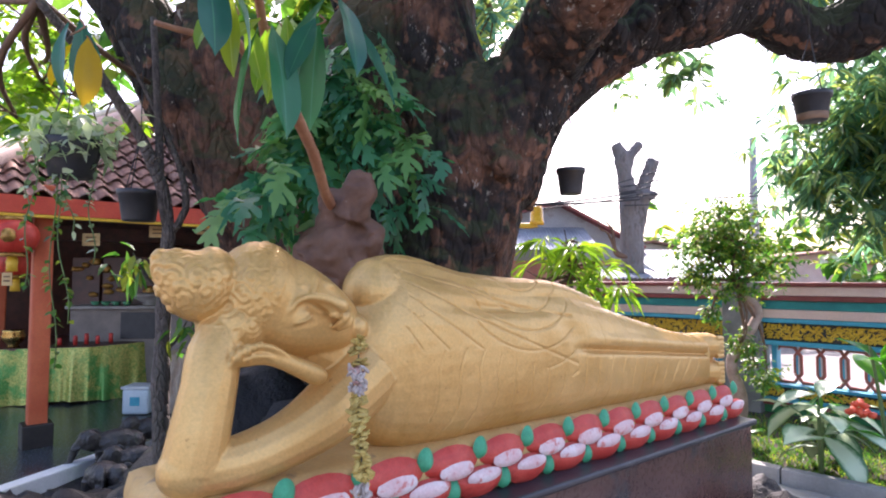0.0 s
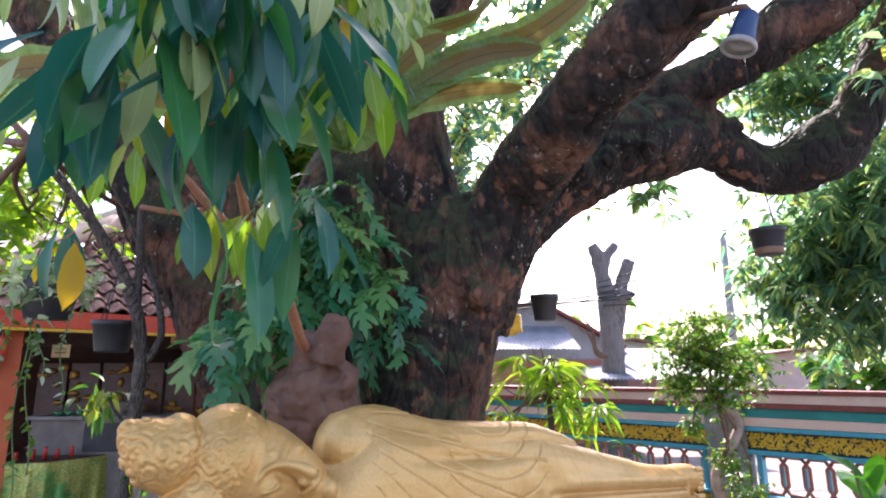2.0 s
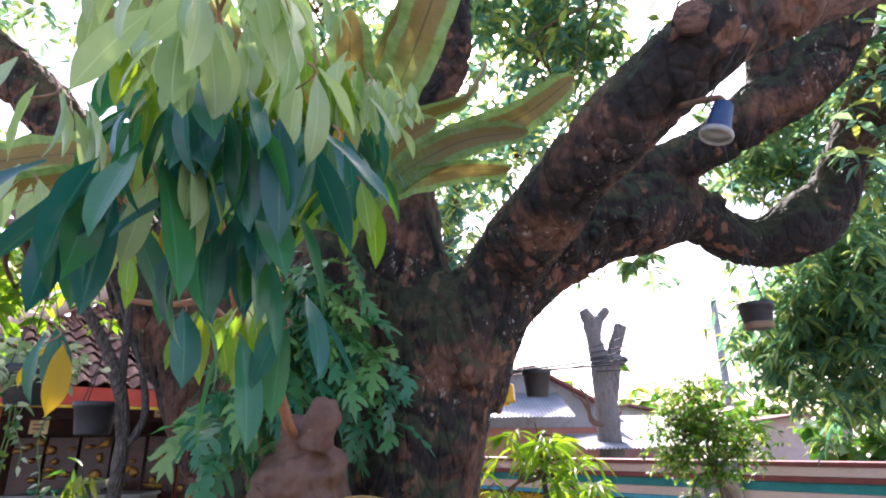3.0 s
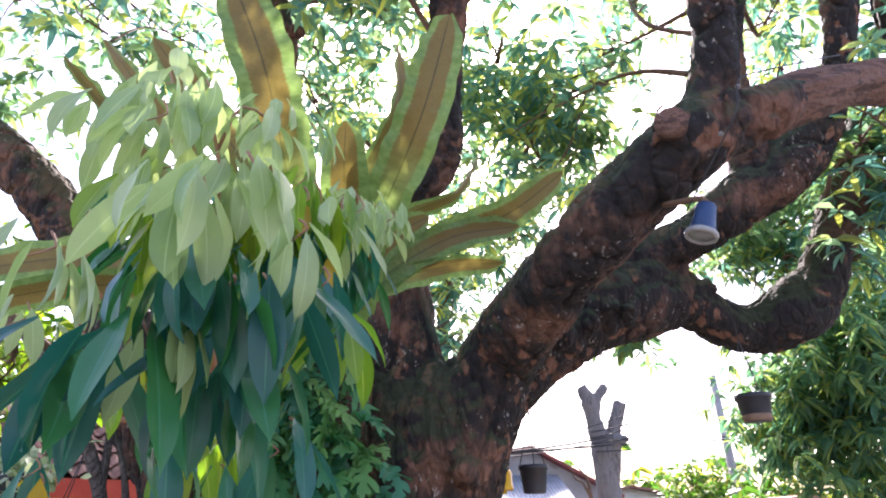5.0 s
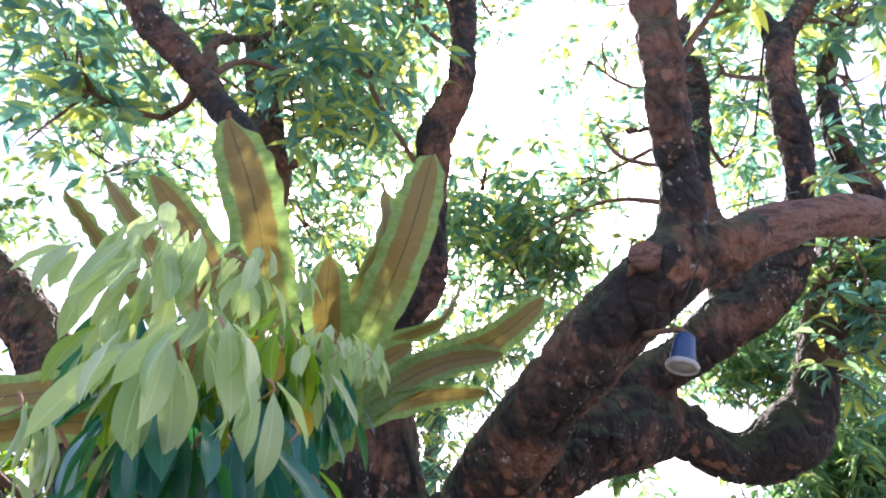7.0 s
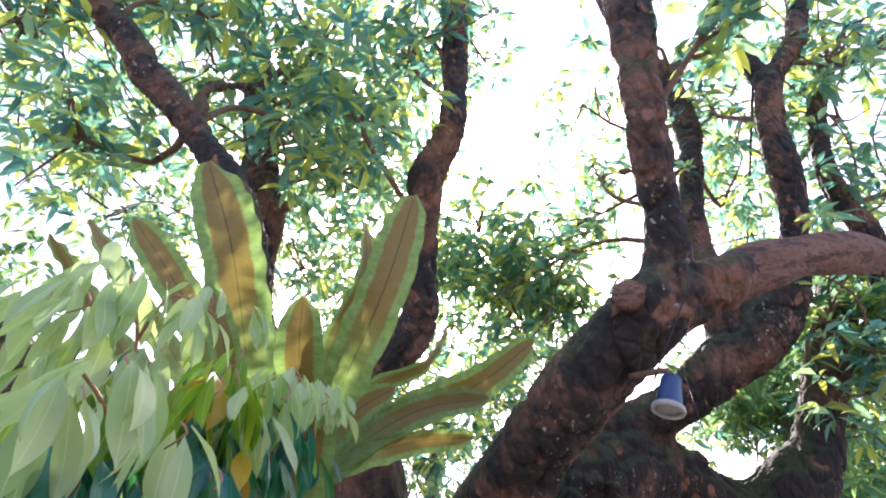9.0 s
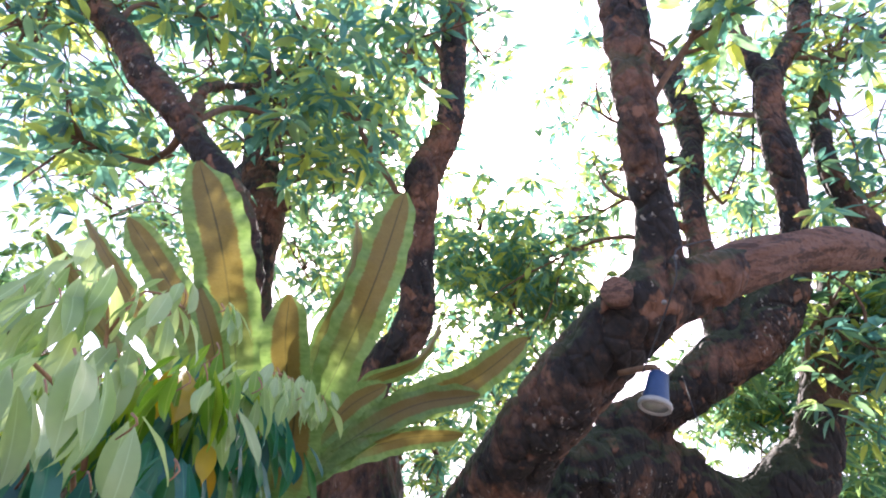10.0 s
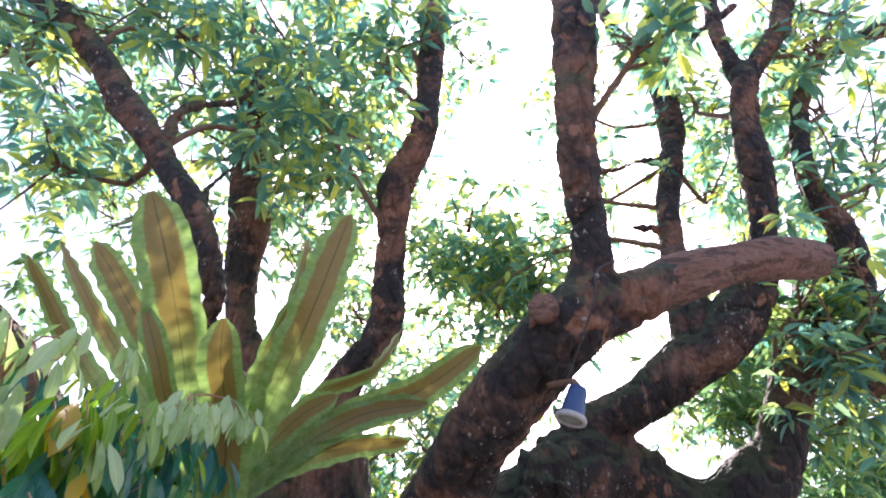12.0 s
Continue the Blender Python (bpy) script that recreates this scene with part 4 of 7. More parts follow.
CROWN_MID = [(0.73, 3.43, 5.18, 0.44, 26), (1.18, 3.23, 4.69, 0.50, 40), (0.95, 3.70, 4.48, 0.52, 34), (1.49, 3.30, 5.13, 0.30, 12), (0.76, 2.43, 6.24, 0.31, 8), (1.64, 2.73, 6.11, 0.37, 10), (1.71, 3.01, 5.60, 0.26, 8), (0.51, 4.32, 4.89, 0.49, 16), (0.31, 5.14, 4.49, 0.59, 16), (-0.44, 5.38, 5.01, 0.58, 8), (1.93, 2.25, 6.42, 0.27, 6), (0.35, 4.3, 3.6, 0.34, 14), (0.35, 4.45, 3.1, 0.34, 14), (0.15, 4.1, 3.9, 0.34, 12), (0.48, 4.0, 5.34, 0.45, 20), (1.13, 4.0, 5.2, 0.45, 20), (0.09, 4.6, 3.59, 0.3, 12), (0.86, 4.2, 4.0, 0.35, 16), (-0.17, 4.4, 3.47, 0.25, 8), (1.87, 4.5, 6.15, 0.4, 10)]
CROWN_RIGHT = [(1.45, 0.96, 4.17, 0.20, 12), (2.71, 2.88, 5.19, 0.41, 18), (2.45, 2.31, 5.52, 0.30, 12), (2.97, 1.96, 5.67, 0.56, 24), (3.18, 2.12, 5.13, 0.54, 26), (3.09, 2.30, 4.41, 0.45, 22), (2.62, 2.39, 3.71, 0.39, 26), (2.61, 2.34, 3.35, 0.34, 20), (3.38, 4.57, 4.21, 0.49, 14), (2.81, 2.67, 5.58, 0.37, 12), (3.46, 1.80, 5.65, 0.59, 22), (3.37, 2.27, 4.70, 0.52, 26), (2.95, 2.68, 3.48, 0.41, 24), (2.59, 2.81, 5.97, 0.33, 12), (3.19, 1.98, 5.92, 0.48, 18), (3.35, 4.0, 6.35, 0.7, 24), (3.12, 4.5, 4.44, 0.45, 16), (2.47, 4.2, 3.91, 0.3, 8),
               (3.02, 4.30, 4.06, 0.30, 14), (3.46, 4.30, 4.23, 0.30, 14), (3.10, 4.30, 3.76, 0.25, 10), (2.76, 4.10, 4.20, 0.30, 12), (3.48, 3.30, 4.11, 0.30, 16), (3.43, 3.30, 3.67, 0.30, 16), (3.97, 4.20, 6.92, 0.45, 16), (3.92, 4.30, 6.02, 0.40, 16), (4.06, 3.60, 5.05, 0.40, 16), (3.48, 3.80, 4.38, 0.30, 12), (3.15, 4.00, 3.73, 0.25, 10), (3.39, 3.60, 3.54, 0.30, 14)]
for i, (blobs, dense) in enumerate((([(x, y, z, r * 1.4, k) for x, y, z, r, k in CROWN_LEFT], 1.7), ([(x, y, z, r * 1.2, k) for x, y, z, r, k in CROWN_MID], 2.2), ([(x, y, z, r * 1.2, k) for x, y, z, r, k in CROWN_RIGHT], 1.7))):
    nrng = np.random.default_rng(11 + i)
    vs, fs, tips = rosettes(blobs, 0.135, 9, nrng, dense=dense * 0.85)
    part("crown", leaf_mesh("crown", vs, fs, tree.location), LEAF_CROWN, tree, kind="stuff")
    # thin branches from the boughs to the tufts
    g = Geo()
    for x, y, z, r, k in blobs:
        close = sorted((Vector(q[:3]) for pts in BOUGHS.values() for q in pts[2:] if q[3] > 0.06), key=lambda q: (q - Vector((x, y, z - 0.5))).length)
        near = close[int(nrng.integers(0, 3))]
        if y > 3.3:
            near = Vector((x, y, z))
        mid = (near + Vector((x, y, z))) / 2 + Vector((nrng.uniform(-0.2, 0.2), nrng.uniform(-0.2, 0.2), nrng.uniform(-0.15, 0.25)))
        if (near - Vector((x, y, z))).length < 1.6:
            g.tube([(*near, 0.022), (*mid, 0.016), (x, y, z, 0.01)], 6, 0.12, 0.3, 9)
        for _ in range(max(4, k // 4)):
            e = Vector((x, y, z)) + Vector(nrng.normal(0, 0.55, 3) * r)
            h = (Vector((x, y, z)) + e) / 2 + Vector(nrng.normal(0, 0.08, 3))
            g.tube([(*mid.lerp(Vector((x, y, z)), nrng.uniform(0.3, 1)), 0.01), (*h, 0.007), (*e, 0.004)], 5, 0.1)
    part("twig_spray", g, TWIG, tree, kind="stuff")


# ---- boundary wall: s runs along it, zero at the grey pier ----
WD, WO = Vector((0.70, -0.714, 0)).normalized(), Vector((3.42, 6.47, 0))
WN = Vector((-WD.y, WD.x, 0)) * -1
WALL_M = Matrix.Translation(WO) @ Matrix(((WD.x, WN.x, 0, 0), (WD.y, WN.y, 0, 0), (0, 0, 1, 0), (0, 0, 0, 1)))
wall = thing("wall_boundary", WO, "boundary wall banded in maroon, peach, teal and blue", "wall", kind="structure")
S0, S1 = -9.0, 6.0


def band(name, lo, hi, out, material, thick=0.16, label=""):
    g = Geo()
    g.box(((S0 + S1) / 2, out / 2, (lo + hi) / 2), (S1 - S0, thick + out, hi - lo), WALL_M, min(0.008, (hi - lo) / 5))
    return part(name, g, material, wall, label, False)


band("coping", 1.42, 1.465, 0.10, MAROON, label="maroon coping")
band("frieze", 1.325, 1.418, 0.07, PINK)
band("fillet", 1.272, 1.322, 0.085, MAROON)
band("teal_band", 1.178, 1.27, 0.04, TEAL)
band("peach_band", 1.083, 1.176, 0.05, PINK)
band("blue_rail", 1.035, 1.08, 0.06, CYAN)
band("relief_ground", 0.845, 1.033, 0.0, BLACKP)
band("blue_rail", 0.795, 0.843, 0.05, CYAN)
band("blue_rail", 0.36, 0.392, 0.05, CYAN)
band("relief_ground", 0.245, 0.358, 0.0, BLACKP)
band("blue_rail", 0.205, 0.243, 0.05, CYAN)
band("fillet", 0.165, 0.203, 0.07, MAROON)
band("footing", -0.05, 0.163, 0.03, GREENP, label="green painted footing")
rng = random.Random(8)
for lo, hi in ((0.855, 1.023), (0.255, 0.35)):
    g = Geo()
    for _ in range(int(3400 * (hi - lo) / 0.17)):
        a = rng.uniform(0, math.pi)
        g.ball(WALL_M @ Vector((rng.uniform(-4.5, 3.5), 0.082, rng.uniform(lo + 0.01, hi - 0.01))), (rng.uniform(0.014, 0.026), 0.012, rng.uniform(0.006, 0.012)), 6, 4,
               WALL_M.to_3x3() @ Matrix.Rotation(a, 3, "Y"))
    part("leaf_relief", g, YELLOW, wall, "raised yellow scrollwork", kind="stuff")


def octagon(w, h, r):
    pts = [(-w, 0, -h * 0.5), (-w, 0, h * 0.5), (-w * 0.5, 0, h), (w * 0.5, 0, h), (w, 0, h * 0.5), (w, 0, -h * 0.5), (w * 0.5, 0, -h), (-w * 0.5, 0, -h), (-w, 0, -h * 0.5)]
    return Geo().tube([(*q, r) for q in pts], 8, 0, caps=False)


ring = octagon(0.13, 0.185, 0.019).mesh("baluster_ring")
ring.materials.append(surface("rust_red_paint", (0.36, 0.085, 0.055), (0.46, 0.13, 0.085), 9, 0.55, 0.2, 80, stain=(0.2, 0.06, 0.045)))
bar = Geo().lathe([(0.0, -0.11), (0.012, -0.11), (0.016, -0.08), (0.016, 0.08), (0.012, 0.11), (0.0, 0.11)], 12).mesh("baluster_bead")
bar.materials.append(CYAN)
# cream bar stands in for the sunlit inner side of each ring
lit_bar = Geo().lathe([(0.0, -0.11), (0.012, -0.11), (0.016, -0.08), (0.016, 0.08), (0.012, 0.11), (0.0, 0.11)], 12).mesh("baluster_bead")
lit_bar.materials.append(PINK)
OFF = Matrix.Translation(-WO)
for k in range(-16, 15):
    s = 0.18 + 0.205 * k
    if -0.3 < s < 0.3:
        continue
    ob = new("baluster_ring", ring)
    ob.parent, ob.matrix_local = wall, OFF @ WALL_M @ pose(s, 0.0, 0.593)
    for dx, me in ((0.093, bar), (0.113, lit_bar)):
        ob = new("baluster_bead", me)
        ob.parent, ob.matrix_local = wall, OFF @ WALL_M @ pose(s + dx, 0.0, 0.593)
for s in (0.28, -0.28):
    g = Geo()
    g.box((s, 0.0, 0.593), (0.05, 0.15, 0.4), WALL_M, 0.006)
    part("end_post", g, CYAN, wall, shade=False)
for c in (-4.4, 0.0, 4.4):
    g = Geo()
    g.box((c, 0.06, 0.72), (0.37, 0.38, 1.5), WALL_M, 0.012)
    part("pier", g, DRAB, wall, "weathered grey cement pier", shade=False)

# ---- path, kerb and planting bed before the wall ----
g = Geo()
g.box((1.0, 1.15, 0.03), (9.0, 2.1, 0.1), WALL_M, 0.01)
solo("planting_bed", g, SOIL, (3.4, 5.0, 0.0), "dark earth bed along the boundary wall", "flower bed", kind="structure")
g = Geo()
for k in range(12):
    g.box((-3.2 + 0.75 * k, 2.26, 0.06), (0.74, 0.1, 0.16), WALL_M, 0.012)
solo("kerb", g, CONCRETE, (2.4, 4.2, 0.0), "pale concrete kerb along the planting bed", "kerb", kind="structure", shade=False)
g = Geo()
g.box((1.0, 2.9, 0.012), (9.0, 1.15, 0.05), WALL_M, 0.006)
solo("path", g, CONCRETE, (2.2, 3.6, 0.0), "pale concrete footpath", "path", kind="structure", shade=False)
nrng = np.random.default_rng(5)
n = 13000
ss, ww = nrng.uniform(-1.6, 3.2, n), 0.35 + 1.8 * nrng.uniform(0, 1, n) ** 0.8
pos = np.array([WALL_M @ Vector((a, b, 0.075)) for a, b in zip(ss, ww)])
way = nrng.normal(0, 0.45, (n, 3)) + (0, 0, 1)
vs, fs = [], []
scatter_leaves(vs, fs, pos, way, nrng.uniform(0.03, 0.09, n), np.full(n, 0.009), 0.3, nrng)
solo("grass", leaf_mesh("grass", vs, fs, (3, 5, 0)), LEAF_SMALL, (3, 5, 0), "short green grass and weeds on the bed", "grass", kind="stuff")


# ---- broad-leaved plants on the bed ----
OUTLINE_T, OUTLINE_W = (0, 0.08, 0.2, 0.35, 0.5, 0.65, 0.78, 0.87, 0.94, 1.0), (0.03, 0.27, 0.62, 0.9, 1.0, 0.94, 0.72, 0.44, 0.17, 0.01)


def blade_geo(length, width, bend, cup=0.12, wave=0.0, nseg=10, tip=1.0, shape=0.75, ripple=0):
    """One leaf: along +y from the origin, sagging, folded at its midrib."""
    g = Geo()
    for i in range(nseg + 1):
        t = i / nseg
        hw = width * 0.5 * float(np.interp(t, OUTLINE_T, OUTLINE_W))
        y, z = length * t * (1 - 0.25 * bend * t * t), -length * bend * 0.55 * t * t
        for j, x in enumerate((-1, -0.5, 0, 0.5, 1)):
            rp = ripple * width * math.sin(t * 40 + (2 if x > 0 else 0)) * abs(x) ** 2 if ripple else 0
            g.v.append((x * hw, y, z + cup * abs(x) * hw + wave * width * math.sin(t * 13 + x * 2) * abs(x) + rp))
            g.uv.append((0.5 + 0.5 * x, t))
    for i in range(nseg):
        for j in range(4):
            a = i * 5 + j
            g.f.append((a, a + 1, a + 6, a + 5))
    return g


def herb(name, at, blades, stems, label, category, rng, group=""):
    """Blades and stems from one root. blades: (mesh, count, height range, reach, elevation range, scale range)."""
    root = thing(name, at, label, category, group)
    for r0, h, lean in stems:
        a = rng.uniform(0, 6.28)
        g = Geo().tube([(at[0], at[1], at[2], r0), (at[0] + lean * 0.4 * math.cos(a), at[1] + lean * 0.4 * math.sin(a), at[2] + h * 0.5, r0 * 0.85),
                        (at[0] + lean * math.cos(a), at[1] + lean * math.sin(a), at[2] + h, r0 * 0.6)], 8, 0.05, 0.1, 20)
        part("stem", g, STEM_GREEN, root)
    for me, count, zr, reach, er, sr in blades:
        for i in range(count):
            a = 2 * math.pi * (i * 0.382 + rng.uniform(-0.06, 0.06))
            ob = new("leaf", me)
            ob.parent = root
            d = rng.uniform(0, reach)
            ob.matrix_local = pose(d * math.cos(a), d * math.sin(a), rng.uniform(*zr), rng.uniform(*er), rng.uniform(-18, 18), math.degrees(a) - 90) @ Matrix.Scale(rng.uniform(*sr), 4)
    return root


def variegated(name, green, cream):
    """A leaf with a pale heart along its midrib."""
    m, n, l = nodes_of(name)
    p = n["Principled BSDF"]
    uv = n.new("ShaderNodeTexCoord").outputs["UV"]
    sep = n.new("ShaderNodeSeparateXYZ")
    l.new(uv, sep.inputs[0])
    ab = n.new("ShaderNodeMath")
    ab.operation, ab.inputs[1].default_value = "SUBTRACT", 0.5
    l.new(sep.outputs[0], ab.inputs[0])
    ab2 = n.new("ShaderNodeMath")
    ab2.operation = "ABSOLUTE"
    l.new(ab.outputs[0], ab2.inputs[0])
    nz = noise_of(n, l, uv, 9.0, 5.0)
    ad = n.new("ShaderNodeMath")
    ad.operation, ad.inputs[1].default_value = "MULTIPLY_ADD", 0.35
    l.new(nz, ad.inputs[0])
    l.new(ab2.outputs[0], ad.inputs[2])
    col = ramp_of(n, l, ad.outputs[0], [(0.44, cream), (0.62, green)])
    l.new(col, p.inputs["Base Color"])
    p.inputs["Roughness"].default_value = 0.4
    return m


DUMB = variegated("dumb_cane_leaf", (0.03, 0.15, 0.04), (0.5, 0.6, 0.4))
STEM_GREEN = surface("green_stem", (0.08, 0.14, 0.04), (0.14, 0.2, 0.06), 20, 0.6, 0.2)
BROAD = leafy("broad_green_leaf", [(0.03, 0.14, 0.02), (0.06, 0.22, 0.03), (0.1, 0.28, 0.03)], 0.4, 0.35, False)
FLOWER_RED = surface("red_flower", (0.75, 0.07, 0.03), (0.85, 0.13, 0.05), 30, 0.5, 0.2)
dumb_leaf = blade_geo(0.44, 0.2, 0.75, 0.2, 0.03).mesh("leaf")
dumb_leaf.materials.append(DUMB)
canna_leaf = blade_geo(0.48, 0.17, 0.35, 0.3, 0.03).mesh("leaf")
canna_leaf.materials.append(BROAD)
slim_leaf = blade_geo(0.24, 0.05, 0.8, 0.2, 0.02, 7).mesh("leaf")
slim_leaf.materials.append(BROAD)
rng = random.Random(21)
herb("dumb_cane", (2.72, 4.2, 0.07), [(dumb_leaf, 15, (0.22, 0.6), 0.06, (-35, 45), (0.75, 1.15))], [(0.018, 0.5, 0.08), (0.016, 0.42, 0.1)], "dumb cane plant with cream-hearted green leaves on the bed", "plant", rng)
herb("dumb_cane", (3.0, 4.45, 0.07), [(dumb_leaf, 9, (0.25, 0.5), 0.06, (-30, 50), (0.6, 0.9))], [(0.016, 0.4, 0.08)], "small dumb cane plant with pale-hearted leaves", "plant", rng)
canna = herb("canna", (3.15, 4.1, 0.07), [(canna_leaf, 13, (0.2, 0.85), 0.05, (15, 70), (0.7, 1.1))], [(0.016, 0.95, 0.1), (0.015, 0.8, 0.12)], "canna lily with broad green leaves and red flowers", "plant", rng)
for k, (fx, fy, fz) in enumerate(((2.82, 3.98, 0.6), (2.91, 3.98, 0.575), (2.87, 4.0, 0.64))):
    g = Geo()
    for j in range(5):
        a = j * 1.257 + k
        g.ball((fx + 0.028 * math.cos(a), fy + 0.028 * math.sin(a), fz + 0.012 * math.sin(a * 2)), (0.03, 0.022, 0.02), 8, 6, Matrix.Rotation(a, 3, "Z"), 0.3, 5)
    part("flower", g, FLOWER_RED, canna, "red ruffled flower")
for k, (s, w, h) in enumerate(((-0.5, 1.1, 0.35), (0.1, 1.5, 0.3), (0.45, 1.75, 0.26), (0.8, 0.6, 0.4), (1.9, 1.2, 0.4), (-1.2, 0.7, 0.45), (-1.0, 0.5, 0.9))):
    q = WALL_M @ Vector((s, w, 0.07))
    herb("bedding_plant", tuple(q), [(slim_leaf, 16, (0.05, h), 0.05, (-20, 65), (0.6, 1.2))], [(0.008, h, 0.05)], "low leafy bedding plant by the wall", "plant", rng, "bedding plants")


# ---- trees and shrubs ----
def shrub_tree(name, at, trunk_pts, blobs, leaf, length, per, material, label, category, seed, droop=0.35, dense=1.0, wood=None, aspect=0.3, twigs=True):
    root = thing(name, at, label, category)
    if trunk_pts:
        part("trunk", Geo().tube(trunk_pts, 12, 0.05, 0.25, 9), wood or BARK_PALE, root)
    r = np.random.default_rng(seed)
    vs, fs, tips = rosettes(blobs, length, per, r, droop, dense=dense, aspect=aspect)
    part("crown", leaf_mesh("crown", vs, fs, at), material, root, kind="stuff")
    if twigs:
        g = Geo()
        end = Vector(trunk_pts[-1][:3]) if trunk_pts else Vector(blobs[0][:3])
        for x, y, z, rr, k in blobs:
            c = Vector((x, y, z))
            g.tube([(*end, 0.016), (*(end.lerp(c, 0.5) + Vector(r.normal(0, 0.06, 3))), 0.012), (*c, 0.008)], 6, 0.08, 0.3, 12)
            for _ in range(max(3, k // 5)):
                e = c + Vector(r.normal(0, 0.5, 3) * rr)
                g.tube([(*c, 0.006), (*(c.lerp(e, 0.5) + Vector(r.normal(0, 0.03, 3))), 0.005), (*e, 0.003)], 5, 0.08)
        part("twig_spray", g, TWIG, root, kind="stuff")
    return root


shrub_tree("bonsai_tree", (2.58, 5.05, 0.05), [(2.58, 5.05, 0.0, 0.06), (2.56, 5.0, 0.5, 0.055), (2.47, 4.95, 0.8, 0.045), (2.66, 4.95, 1.1, 0.04), (2.72, 4.98, 1.25, 0.034), (2.56, 5.0, 1.42, 0.03)],
           [(2.38, 5.05, 1.72, 0.28, 52), (2.62, 5.05, 1.82, 0.28, 48), (2.34, 5.0, 1.92, 0.22, 34), (2.52, 5.0, 2.08, 0.2, 20), (2.82, 5.0, 1.6, 0.25, 22), (2.2, 5.0, 1.52, 0.16, 12), (2.5, 4.9, 1.42, 0.2, 14),
            (2.3, 4.95, 1.2, 0.1, 6), (2.5, 4.85, 0.95, 0.14, 10), (2.62, 4.85, 0.78, 0.15, 10), (2.72, 4.85, 0.66, 0.1, 6)],
           None, 0.052, 9, LEAF_SMALL, "gnarled pale-barked shrub with a dense sunlit crown", "shrub", 31, aspect=0.45, dense=3.0, wood=surface("pale_wood", (0.3, 0.2, 0.15), (0.46, 0.33, 0.26), 12, 0.8, 0.5, 50, stain=(0.16, 0.11, 0.08)))
shrub_tree("bamboo_shrub", (0.85, 3.6, 0.0), [(0.85, 3.6, 0.0, 0.03), (0.83, 3.6, 0.8, 0.025), (0.8, 3.6, 1.5, 0.015)],
           [(0.66, 3.6, 1.5, 0.26, 8), (0.8, 3.6, 1.62, 0.24, 9), (0.95, 3.6, 1.6, 0.2, 7), (0.55, 3.6, 1.4, 0.16, 5), (0.75, 3.55, 1.72, 0.18, 8), (0.98, 3.6, 1.42, 0.2, 8)],
           None, 0.17, 7, LEAF_BRIGHT, "bright yellow-green shrub with long narrow leaves", "shrub", 32, 0.55, aspect=0.15)
NEIGHBOUR = [(3.74, 4.57, 3.1, 0.6, 60), (3.7, 4.96, 2.73, 0.55, 55), (3.72, 4.68, 2.5, 0.52, 60), (3.65, 5.45, 2.44, 0.42, 40), (4.1, 5.1, 2.1, 0.42, 40), (3.52, 5.69, 2.6, 0.35, 16),
             (4.13, 4.59, 3.16, 0.65, 60), (3.9, 5.08, 2.93, 0.49, 36), (4.18, 4.77, 3.5, 0.67, 50), (4.15, 4.8, 2.7, 0.66, 60), (4.4, 4.6, 4.0, 0.7, 50)]
shrub_tree("mango_tree", (5.0, 5.4, 0.0), [(5.0, 5.4, 0.0, 0.2), (4.9, 5.3, 1.2, 0.16), (4.5, 5.1, 2.2, 0.12), (4.2, 4.9, 2.9, 0.08)], NEIGHBOUR, None, 0.15, 11, LEAF_NEAR_TREE,
           "dense dark-green mango tree beyond the path", "tree", 33, 0.5, 2.1, BARK, 0.27)
LEFTFOL = [(-2.03, 2.79, 2.55, 0.32, 16), (-1.88, 2.5, 2.2, 0.19, 6), (-1.8, 2.76, 2.4, 0.2, 6), (-1.67, 2.86, 2.4, 0.23, 5), (-1.34, 2.9, 2.42, 0.2, 4), (-1.99, 2.73, 2.75, 0.28, 20), (-1.88, 2.64, 2.42, 0.27, 16),
           (-2.3, 2.9, 2.9, 0.3, 18), (-2.2, 2.6, 3.1, 0.3, 16)]
shrub_tree("slender_tree", (-1.11, 2.32, 0.2), [(-1.11, 2.32, 0.0, 0.042), (-1.13, 2.34, 0.68, 0.036), (-1.18, 2.42, 1.25, 0.032), (-1.17, 2.43, 1.73, 0.028), (-1.23, 2.36, 2.03, 0.024), (-1.33, 2.2, 2.28, 0.02), (-1.45, 2.0, 2.5, 0.016)],
           LEFTFOL, None, 0.085, 8, LEAF_BRIGHT, "slender dark-stemmed tree with small sunlit leaves", "tree", 34, 0.35, 1.0, BARK_PALE, 0.42)
g = Geo().tube([(-1.17, 2.43, 1.7, 0.02), (-1.19, 2.4, 1.88, 0.018), (-1.2, 2.38, 2.2, 0.015), (-1.22, 2.36, 2.6, 0.012)], 8, 0.05, 0.2, 12)
part("side_stem", g, BARK_PALE, bpy.data.objects["slender_tree"])
g = Geo().tube([(-1.17, 2.43, 1.68, 0.016), (-1.1, 2.44, 1.8, 0.015), (-1.13, 2.42, 2.0, 0.012), (-1.24, 2.4, 2.25, 0.009), (-1.36, 2.36, 2.5, 0.007)], 8, 0.05, 0.2, 12)
part("side_stem", g, BARK_PALE, bpy.data.objects["slender_tree"])

